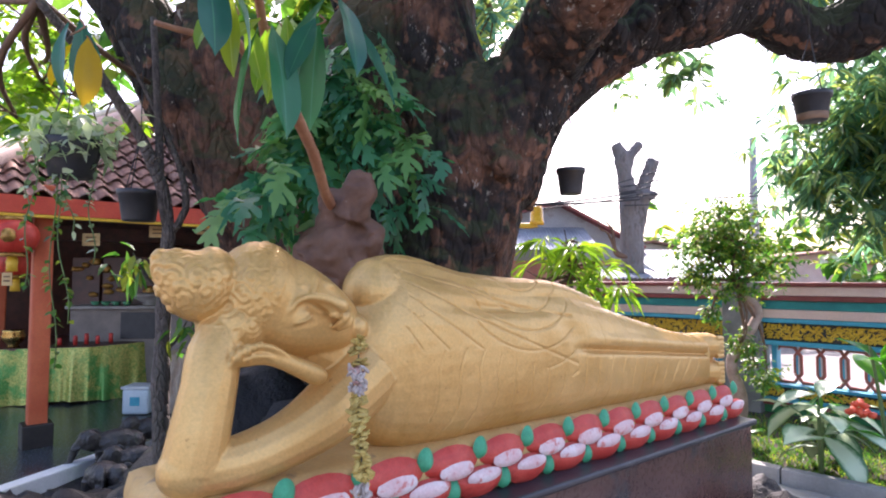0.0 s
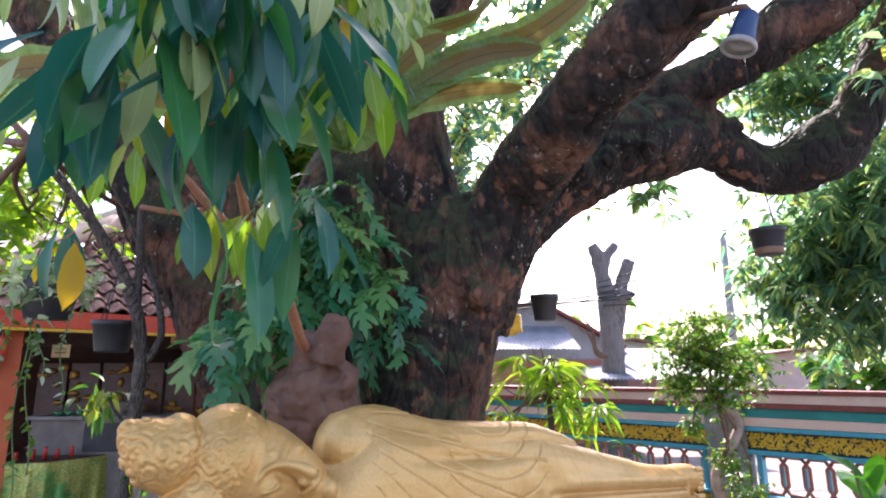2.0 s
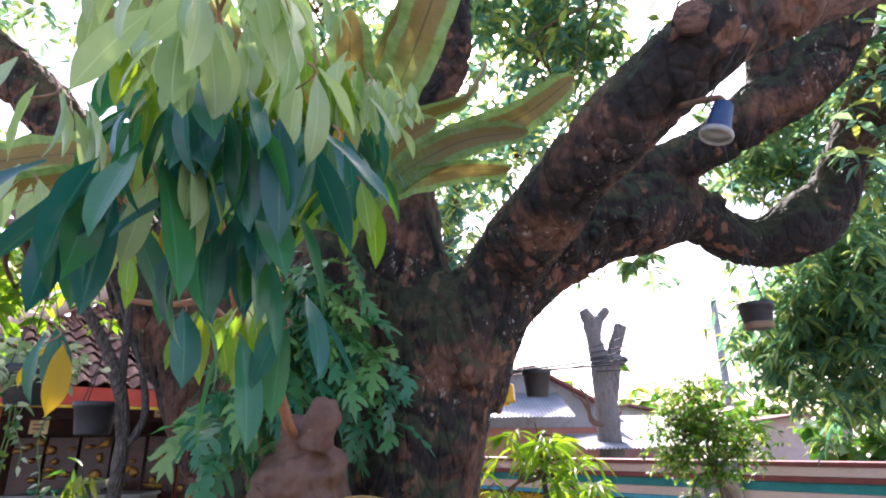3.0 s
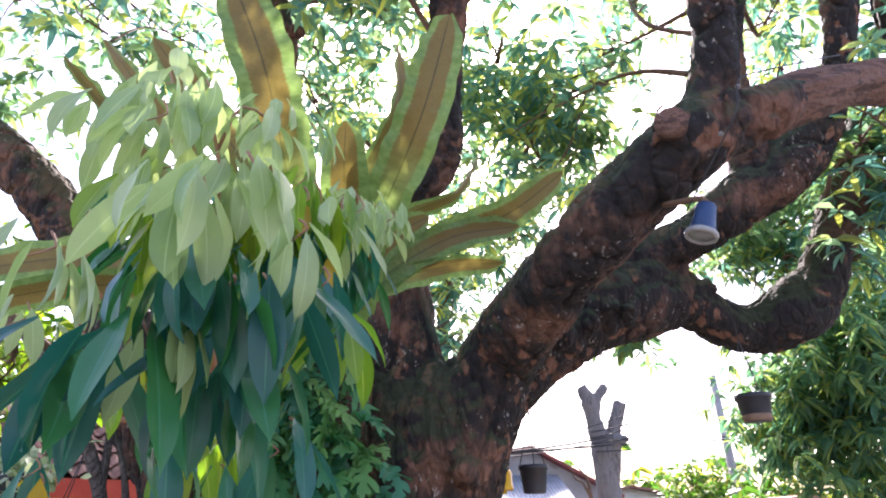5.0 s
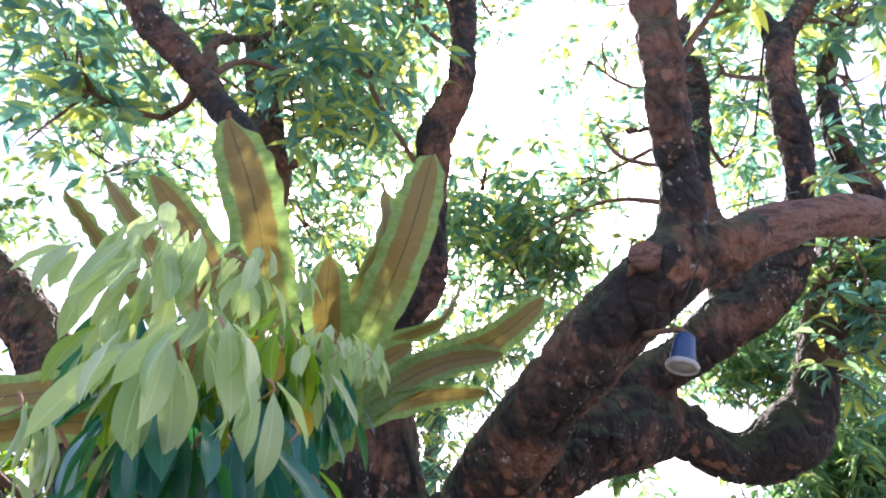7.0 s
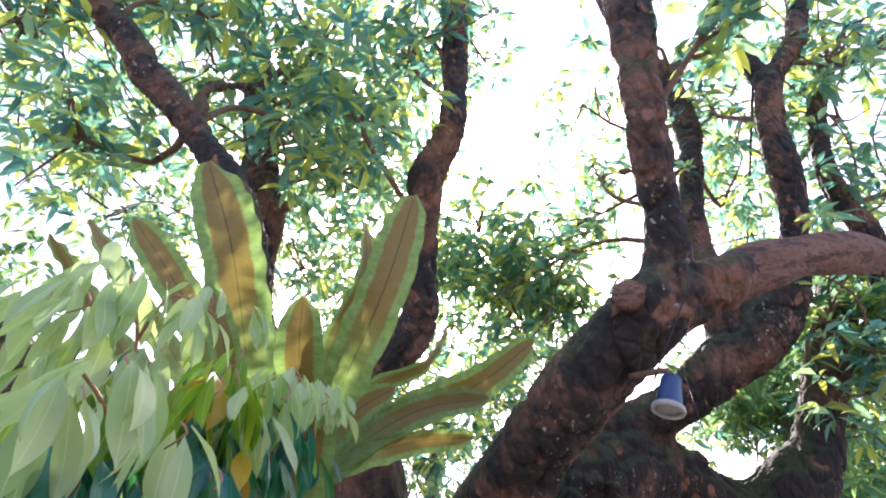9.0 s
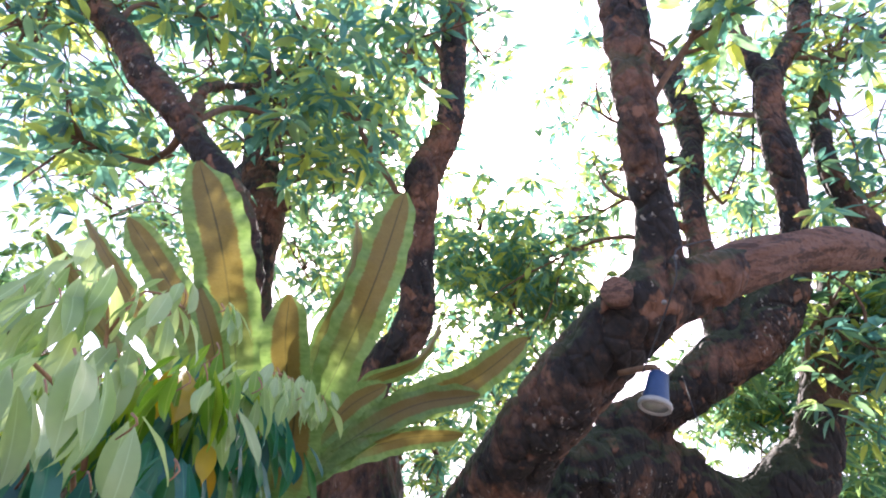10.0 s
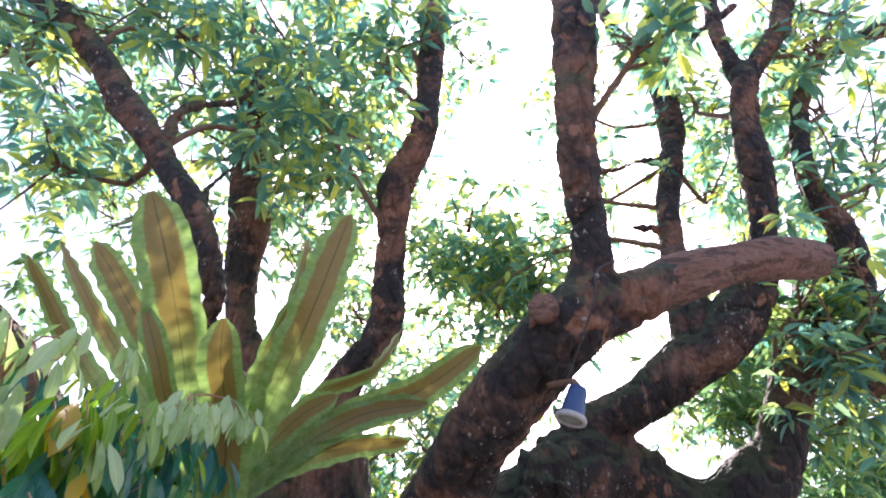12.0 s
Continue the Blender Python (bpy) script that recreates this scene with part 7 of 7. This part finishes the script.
solo("floor_pavilion", g, FLOOR, PE, "grey-green tiled pavilion floor", "floor", kind="structure", shade=False)
g = Geo()
g.box((-0.6, 0.06, 0.06), (8.0, 0.12, 0.135), FLOOR_M, 0.012)
solo("floor_edge", g, WHITEP, PE, "white painted edge of the pavilion floor", "step", kind="structure", shade=False)
pavilion = thing("pavilion", PE, "red temple pavilion with a clay tile roof", "pavilion")
PITCH = 0.6


def roof_at(a, b, up=0.0):
    return PAV_M @ Vector((a, b, 2.2 + PITCH * b + up))


HIP = -1.95
g = Geo()
tri = [(HIP, 0), (2.2, 0), (2.2, 2.4), (HIP + 2.4, 2.4)]
vs = [roof_at(a, b, u) for u in (-0.02, -0.12) for a, b in tri]
g.add(vs, [(0, 1, 2, 3), (7, 6, 5, 4)] + [(i, i + 4, (i + 1) % 4 + 4, (i + 1) % 4) for i in range(4)])
vs = [PAV_M @ Vector((a, b, 2.2 + PITCH * (a - HIP) + u)) for u in (-0.02, -0.12) for a, b in ((HIP, 0), (HIP + 2.4, 2.4), (HIP + 2.4, 4.4), (HIP, 4.4))]
g.add(vs, [(3, 2, 1, 0), (4, 5, 6, 7)] + [(i, (i + 1) % 4, (i + 1) % 4 + 4, i + 4) for i in range(4)])
roof = part("roof", g, DARKWOOD, pavilion, "clay tile roof", False)
tile = Geo()
for i in range(2):
    tile.sheet(lambda u, v: ((u - 0.5) * 0.172, (v - 0.1) * 0.24, 0.026 * math.cos((u - 0.32) * 6.6) - 0.014 * i - 0.018 * v + 0.02), 8, 1)
tile_me = tile.mesh("tile")
tile_me.materials.append(TILE)
rng = random.Random(3)
tilt_roof = math.degrees(math.atan(PITCH))
for i in range(26):
    for j in range(12):
        a, b = HIP + 0.1 + 0.158 * i, 0.0 + 0.18 * j
        if b > a - HIP - 0.02:
            continue
        ob = new("tile", tile_me)
        ob.parent = roof
        ob.matrix_local = Matrix.Translation(-PE) @ PAV_M @ pose(a + rng.uniform(-0.006, 0.006), b - 0.03, 2.2 + PITCH * b + 0.005 + rng.uniform(-0.004, 0.006), tilt_roof - 3 + rng.uniform(-1.5, 1.5), 0, rng.uniform(-1.5, 1.5))
g = Geo()
g.tube([(*roof_at(HIP - 0.1, -0.1, 0.04), 0.05), (*roof_at(HIP + 0.5, 0.5, 0.07), 0.06), (*roof_at(HIP + 1.2, 1.2, 0.13), 0.07), (*roof_at(HIP + 2.3, 2.3, 0.2), 0.08)], 10, 0.1, flat=1.6)
part("hip_ridge", g, PINK, pavilion, "pink plaster hip ridge")
g = Geo()
g.tube([(*roof_at(HIP - 0.12, -0.12, 0.13), 0.028), (*roof_at(HIP + 0.5, 0.5, 0.18), 0.03), (*roof_at(HIP + 1.2, 1.2, 0.26), 0.035), (*roof_at(HIP + 2.3, 2.3, 0.36), 0.04)], 10, 0.1)
part("hip_coping", g, surface("cream_paint", (0.66, 0.58, 0.46), (0.74, 0.68, 0.56), 7, 0.7, 0.3, stain=(0.4, 0.34, 0.27)), pavilion, "cream coping on the hip")
g = Geo()
g.box((0.1, -0.04, 2.105), (4.3, 0.03, 0.15), PAV_M, 0.006)
part("fascia", g, RED_LIT, pavilion, "red fascia board", False)
g = Geo()
g.box((0.1, -0.04, 2.015), (4.3, 0.05, 0.024), PAV_M, 0.004)
part("fascia_strip", g, YELLOW, pavilion, "yellow strip", False)
g = Geo()
g.box((-2.05, 2.2, 2.09), (0.04, 4.4, 0.12), PAV_M, 0.006)
part("fascia", g, RED, pavilion, shade=False)
for a, b in ((-1.2, 0.1), (1.7, 0.1), (-1.2, 3.4), (1.7, 3.4)):
    post = part("pillar", Geo().box((a, b + 0.05, 1.2), (0.14, 0.14, 2.2), PAV_M, 0.016), PILLAR, pavilion, "brick-red painted pillar")
    part("pillar_base", Geo().box((a, b + 0.05, 0.2), (0.22, 0.22, 0.2), PAV_M, 0.012), BLACKP, pavilion, "black pillar base", False)
for b in (0.15, 3.4):
    part("beam", Geo().box((0.1, b, 2.12), (4.6, 0.14, 0.2), PAV_M, 0.01), DARKWOOD, pavilion, shade=False)
part("ceiling", Geo().box((0.3, 2.3, 2.42), (4.4, 3.6, 0.04), PAV_M, 0.005), DARKWOOD, pavilion, shade=False)
g = Geo()
g.box((0.3, 4.3, 1.4), (5.0, 0.15, 2.8), PAV_M)
solo("wall_pavilion", g, DARKWOOD, PE, "dark lacquered back wall of the pavilion", "wall", kind="structure", shade=False)
g = Geo()
g.box((2.7, 2.4, 0.55), (0.12, 3.8, 1.1), PAV_M)
g.box((2.7, 2.4, 2.3), (0.12, 3.8, 0.9), PAV_M)
g.box((2.7, 1.1, 1.45), (0.12, 1.2, 0.8), PAV_M)
g.box((2.7, 3.5, 1.45), (0.12, 1.5, 0.8), PAV_M)
solo("wall_pavilion_end", g, DARKWOOD, PE, "dark lacquered end wall with an opening", "wall", kind="structure", shade=False)
# gilt altar carvings
rng = random.Random(15)
for k in range(7):
    altar = thing("gilt_altar_panel", (-4.9 + 0.42 * k, 7.9, 0.9), "carved and gilded altar panel on dark lacquer", "altar panel", "altar panels")
    c = altar.location
    R3 = Matrix.Rotation(radians(90), 3, "Z")
    part("board", Geo().box((0, 0, 0.45), (0.05, 0.38, 0.9), R3.to_4x4(), 0.01), DARKWOOD, altar, local=True, shade=False)
    for q in range(7):
        z = rng.uniform(0.05, 0.85)
        g = Geo().ball(R3 @ Vector((-0.04, rng.uniform(-0.14, 0.14), z)), (0.03, rng.uniform(0.04, 0.09), rng.uniform(0.02, 0.06)), 10, 6, R3, 0.5, 5)
        part("carving", g, GILT, altar, "gilt carving" if q == 0 else "", local=True)

# altar tables and what stands there
table = thing("altar_table", (-4.6, 6.6, 0.11), "altar table draped in green and gold brocade", "table")
EDGE = [(-6.6, 5.85), (-4.9, 6.3), (-4.12, 6.5), (-3.95, 6.6), (-3.69, 7.05), (-3.6, 7.5)]
edge = smooth_line([(x, y, 0) for x, y in EDGE], 0.03)
n = len(edge) - 1


def drape(u, v):
    i = min(int(u * n), n - 1)
    p = Vector(edge[i]).lerp(Vector(edge[i + 1]), u * n - i)
    f = 0.03 * v * math.sin(u * 58) + 0.02 * v * math.sin(u * 131 + 1)
    swag = 0.035 * math.sin(u * 17) * v
    return (p.x + f * 0.4 + 0.05 * v * 0.3, p.y - f - 0.05 * v, 0.73 - 0.6 * v - swag * 0.5)


part("cloth", Geo().sheet(drape, n * 2, 14), CLOTH, table, "shiny green and gold brocade cloth")
g = Geo()
top = [(x, y, z) for z in (0.735, 0.71) for x, y in EDGE + [(-5.0, 8.0), (-6.9, 7.2)]]
k = len(EDGE) + 2
g.add(top, [tuple(range(k)), tuple(range(2 * k - 1, k - 1, -1))] + [(i, (i + 1) % k, (i + 1) % k + k, i + k) for i in range(k)])
part("tabletop", g, DARKWOOD, table, shade=False)
for x, y in ((-6.3, 6.3), (-4.2, 6.8), (-5.0, 7.7), (-6.6, 7.1)):
    part("leg", Geo().box((x, y, 0.41), (0.07, 0.07, 0.6), None, 0.006), DARKWOOD, table, shade=False)
BRASS = surface("brass", (0.5, 0.3, 0.08), (0.65, 0.42, 0.14), 9, 0.25, 0.1, metal=1.0)
WAX = surface("red_wax", (0.6, 0.04, 0.03), (0.7, 0.07, 0.05), 9, 0.45, 0.05)
JADE = surface("green_glaze", (0.05, 0.3, 0.16), (0.1, 0.4, 0.22), 9, 0.2, 0.05)
urn = Geo().lathe([(0.0, 0.0), (0.07, 0.0), (0.05, 0.03), (0.1, 0.08), (0.12, 0.13), (0.1, 0.18), (0.11, 0.2), (0.09, 0.2), (0.0, 0.15)], 20, (-4.78, 6.42, 0.735))
solo("incense_urn", urn, BRASS, (-4.78, 6.42, 0.735), "brass incense urn on the altar table", "urn")
for k, (x, y, h) in enumerate(((-4.3, 6.75, 0.1), (-4.2, 6.8, 0.12), (-4.1, 6.85, 0.09), (-4.45, 6.7, 0.08), (-4.0, 6.95, 0.11), (-5.2, 6.4, 0.12))):
    candle = thing("candle", (x, y, 0.735), "short red candle on the altar table", "candle", "altar candles")
    part("wax", Geo().lathe([(0.0, 0.0), (0.024, 0.0), (0.022, h), (0.018, h + 0.004), (0.0, h - 0.004)], 12), WAX, candle, local=True)
    part("wick", Geo().tube([(0, 0, h - 0.004, 0.0015), (0.002, 0, h + 0.014, 0.0015)], 5), WIRE, candle, local=True)
counter = thing("altar_counter", (-3.75, 7.35, 0.11), "grey cement altar counter with a dark plaque", "counter")
part("block", Geo().box((-3.85, 7.35, 0.62), (1.5, 0.5, 1.02), None, 0.015), surface("smooth_cement", (0.2, 0.17, 0.15), (0.28, 0.24, 0.21), 5, 0.7, 0.2), counter, shade=False)
part("slab", Geo().box((-3.85, 7.33, 1.15), (1.56, 0.58, 0.04), None, 0.008), CONCRETE, counter, shade=False)
part("plaque", Geo().box((-3.75, 7.085, 0.93), (0.42, 0.02, 0.32), None, 0.006), PLASTIC, counter, "dark plaque", False)
for k in range(4):
    solo("offering_bowl", Geo().lathe([(0.0, 0.0), (0.03, 0.0), (0.06, 0.05), (0.055, 0.05), (0.0, 0.015)], 16, (-4.35 + 0.13 * k, 7.2, 1.17)), JADE, (-4.35 + 0.13 * k, 7.2, 1.17), "small green glazed offering bowl on the counter", "bowl", "offering bowls")
box = thing("plastic_box", (-3.15, 6.05, 0.11), "pale blue plastic container on the pavilion floor", "container")
part("body", Geo().box((-3.15, 6.05, 0.245), (0.27, 0.24, 0.26), Matrix.Identity(4), 0.03), surface("pale_blue_plastic", (0.5, 0.6, 0.65), (0.58, 0.68, 0.72), 6, 0.45, 0.1), box)
part("lid", Geo().box((-3.15, 6.05, 0.385), (0.29, 0.26, 0.03), None, 0.01), surface("white_plastic", (0.62, 0.66, 0.68), (0.7, 0.73, 0.75), 6, 0.4, 0.1), box, "white lid")
part("label", Geo().box((-3.15, 5.927, 0.25), (0.1, 0.004, 0.09), None), CYAN, box, "printed blue label", False)
g = Geo()
g.sheet(lambda u, v: (-2.98 + 0.5 * u + 0.02 * math.sin(v * 9), 6.2 - 0.25 * math.sin(u * math.pi) + 0.025 * math.sin(u * 30 + v * 2), 0.72 - 0.6 * v), 40, 12)
g.sheet(lambda u, v: (-2.98 + 0.5 * u, 6.2 - 0.25 * math.sin(u * math.pi) * (1 - v) + 0.3 * v, 0.72 + 0.01 * math.sin(u * 9)), 40, 6)
solo("draped_crate", g, surface("beige_cloth", (0.4, 0.3, 0.22), (0.5, 0.4, 0.31), 6, 0.9, 0.4), (-2.75, 6.2, 0.11), "low crate covered with a beige cloth", "crate")

# lanterns, name cards
SILK = surface("red_silk", (0.5, 0.03, 0.015), (0.65, 0.06, 0.03), 14, 0.5, 0.2)


def lantern(at, r, label):
    root = thing("paper_lantern", at, label, "lantern", "red lanterns")
    prof = [(0.06, -0.62 * r / 0.8)]
    for i in range(13):
        t = -1.1 + 2.2 * i / 12
        prof.append((r * math.cos(t) ** 0.75, 0.72 * r * math.sin(t) / math.sin(1.1) * 1.0))
    g = Geo().lathe(prof[1:], 28)
    g.v = [(x * (1 + 0.015 * math.cos(14 * math.atan2(y, x))), y * (1 + 0.015 * math.cos(14 * math.atan2(y, x))), z) for x, y, z in g.v]
    part("shade", g, SILK, root, local=True)
    for z in (0.72 * r, -0.72 * r - 0.03):
        part("cap", Geo().lathe([(0.0, 0.0), (r * 0.5, 0.0), (r * 0.5, 0.03), (0.0, 0.03)], 20, (0, 0, z)), GILT, root, "gilt cap", local=True)
    part("emblem", Geo().ball((0.4 * r, -0.82 * r, 0), (0.3 * r, 0.05, 0.3 * r), 12, 8, None, 0.4, 5), GILT, root, "gold printed emblem", local=True)
    part("tassel", Geo().lathe([(0.0, 0.0), (0.035, 0.0), (0.04, -0.12), (0.0, -0.12)], 10, (0, 0, -0.72 * r - 0.03)), YELLOW, root, "yellow tassel", local=True)
    part("cord", Geo().tube([(0, 0, 0.72 * r + 0.03, 0.004), (0, 0, 2.15 - at[2], 0.004)], 6), WIRE, root, local=True)


lantern((-3.46, 4.6, 1.84), 0.18, "red silk lantern with a gold emblem under the eave")
lantern((-3.95, 5.3, 1.66), 0.17, "red silk lantern with gilt caps, further in")
CARD = surface("buff_card", (0.55, 0.36, 0.14), (0.62, 0.44, 0.2), 8, 0.7, 0.1)
for a, b, z, w in ((-0.85, 0.12, 1.85, 0.15), (-0.3, 0.12, 1.95, 0.15), (0.12, 0.12, 2.0, 0.12), (-1.42, 0.3, 1.5, 0.1)):
    card = thing("hanging_card", PAV_M @ Vector((a, b, z)), "small buff card hanging from the eave by threads", "card", "hanging cards")
    yaw = 20 + 20 * a
    part("card", Geo().box((0, 0, 0), (w, 0.006, 0.11), pose(0, 0, 0, 0, 0, yaw), 0.001), CARD, card, local=True, shade=False)
    for k in range(2):
        part("writing", Geo().box((0, -0.005, 0.02 - 0.035 * k), (w * 0.6, 0.002, 0.012), pose(0, 0, 0, 0, 0, yaw), 0), TWIG, card, "faded line of writing", local=True, shade=False)
    for s in (-0.4, 0.4):
        o = pose(0, 0, 0, 0, 0, yaw) @ Vector((w * s, 0, 0.05))
        part("thread", Geo().tube([(*o, 0.0015), (o.x, o.y, 2.15 - z, 0.0015)], 5), WIRE, card, local=True)

solo("stone_bowl", Geo().lathe([(0.0, 0.0), (0.09, 0.0), (0.07, 0.03), (0.2, 0.1), (0.24, 0.15), (0.22, 0.15), (0.0, 0.08)], 24, (-3.72, 7.3, 1.17)), CONCRETE, (-3.72, 7.3, 1.17), "grey stone offering bowl on the altar counter", "bowl")

# ---- dark rocks round the plinth and the tree ----
def rock(at, r, seed, label):
    g = Geo()
    k = random.Random(seed)
    off = Vector((k.uniform(0, 50), k.uniform(0, 50), 0))
    n1, n2 = 18, 12
    vs, fs = [], []
    for i in range(n2 + 1):
        th = math.pi * i / n2
        for j in range(n1):
            ph = 2 * math.pi * j / n1
            d = Vector((math.sin(th) * math.cos(ph), math.sin(th) * math.sin(ph), math.cos(th)))
            m = 1 + 0.42 * noise.noise(d * 1.4 + off) + 0.22 * noise.noise(d * 3.4 + off) - 0.12 * abs(noise.noise(d * 6 + off))
            vs.append((d.x * r[0] * m, d.y * r[1] * m, d.z * r[2] * m))
    for i in range(n2):
        for j in range(n1):
            a, b = i * n1 + j, i * n1 + (j + 1) % n1
            fs.append((a, a + n1, b + n1, b))
    g.add(vs, fs)
    return solo("rock", g.mesh("rock"), ROCK, at, label, "rock", "garden rocks")


solo("rock_bed", Geo().sheet(lambda u, v: tuple(FLOOR_M @ Vector((-4.2 + 5.2 * u, -2.6 + 2.59 * v, 0.03 + 0.02 * noise.noise(Vector((u * 9, v * 6, 0)))))), 40, 24), ROCK, FE, "dark mossy gravel bed before the pavilion", "gravel", kind="structure")
ROCKS = [(-0.72, 2.45, 0.72, 0.42), (-1.0, 2.75, 0.55, 0.44), (-0.45, 2.3, 0.85, 0.3), (-2.15, 2.75, 0.2, 0.34), (-1.75, 3.75, 0.1, 0.28), (-1.95, 3.1, 0.12, 0.32), (-2.35, 3.3, 0.08, 0.26), (-2.62, 3.5, 0.02, 0.22), (-2.5, 3.75, 0.0, 0.16), (-2.8, 3.3, 0.04, 0.24), (-1.9, 3.45, 0.1, 0.24), (-1.55, 3.25, 0.2, 0.34), (-1.3, 2.85, 0.3, 0.34),
         (-1.35, 2.3, 0.3, 0.36), (-1.1, 2.55, 0.4, 0.34), (-0.95, 2.2, 0.45, 0.36), (-0.8, 1.95, 0.5, 0.32), (-1.05, 1.8, 0.35, 0.34), (-0.6, 2.1, 0.62, 0.3), (-0.75, 2.4, 0.6, 0.36), (-0.5, 1.85, 0.72, 0.24),
         (1.42, 2.42, 0.42, 0.2), (1.2, 2.22, 0.38, 0.2), (1.5, 2.75, 0.34, 0.24), (1.0, 2.0, 0.3, 0.22), (-2.7, 3.0, 0.12, 0.28), (0.6, 3.1, 0.3, 0.4), (1.1, 3.2, 0.2, 0.36)]
for i, (x, y, z, r) in enumerate(ROCKS):
    rock((x, y, z), (r, r * 0.85, r * 0.8), i, "rough black volcanic rock among others at the foot of the tree" if i < 16 else "rough dark rock beside the plinth")


# ---- small stone elephants before the pavilion ----
def stone_elephant(at, yaw, s, label):
    g = Geo()
    g.ball((0, 0, 0.3), (0.25, 0.15, 0.145), 20, 14, None, 0.08, 5)
    g.ball((-0.13, 0, 0.29), (0.15, 0.14, 0.13), 16, 10)
    g.ball((0.27, 0, 0.36), (0.115, 0.1, 0.115), 16, 12)
    g.tube([(0.34, 0, 0.35, 0.055), (0.4, 0, 0.27, 0.045), (0.43, 0, 0.18, 0.036), (0.46, 0, 0.12, 0.03), (0.51, 0, 0.11, 0.026)], 12, 0.03)
    for k in (-1, 1):
        g.ball((0.22, 0.115 * k, 0.35), (0.085, 0.022, 0.105), 14, 10, Matrix.Rotation(radians(25 * k), 3, "Z"))
        g.tube([(0.35, 0.05 * k, 0.29, 0.016), (0.42, 0.06 * k, 0.27, 0.012), (0.46, 0.06 * k, 0.29, 0.006)], 8, 0.02)
        for x in (-0.15, 0.14):
            g.tube([(x, 0.085 * k, 0.26, 0.075), (x, 0.09 * k, 0.12, 0.06), (x + 0.01, 0.09 * k, 0.0, 0.062)], 12, 0.04)
    g.tube([(-0.24, 0, 0.34, 0.014), (-0.28, 0, 0.24, 0.012), (-0.28, 0, 0.14, 0.016)], 8, 0.03)
    me = fused(g, "elephant_statue", 0.008, 1, lambda co, nrm: co + nrm * (0.006 * noise.noise(co * 22) + 0.004 * noise.noise(co * 50)))
    me.transform(Matrix.Rotation(radians(yaw), 4, "Z") @ Matrix.Scale(s, 4))
    return solo("elephant_statue", me, STATUE_STONE, at, label, "statue", "stone elephants")


STATUE_STONE = surface("weathered_black_stone", (0.018, 0.015, 0.013), (0.055, 0.046, 0.04), 8, 0.45, 0.5, 60, stain=(0.11, 0.08, 0.06), stain_at=0.6, stain_scale=9)
for (x, y, z), yaw, s in (((-2.52, 4.5, 0.04), 208, 0.68), ((-2.5, 5.0, 0.04), 208, 0.62), ((-2.15, 3.72, 0.06), -35, 0.62), ((-2.2, 4.2, 0.04), 200, 0.58)):
    stone_elephant((x, y, z), yaw, s, "small black weathered stone elephant on the ground by the pavilion")
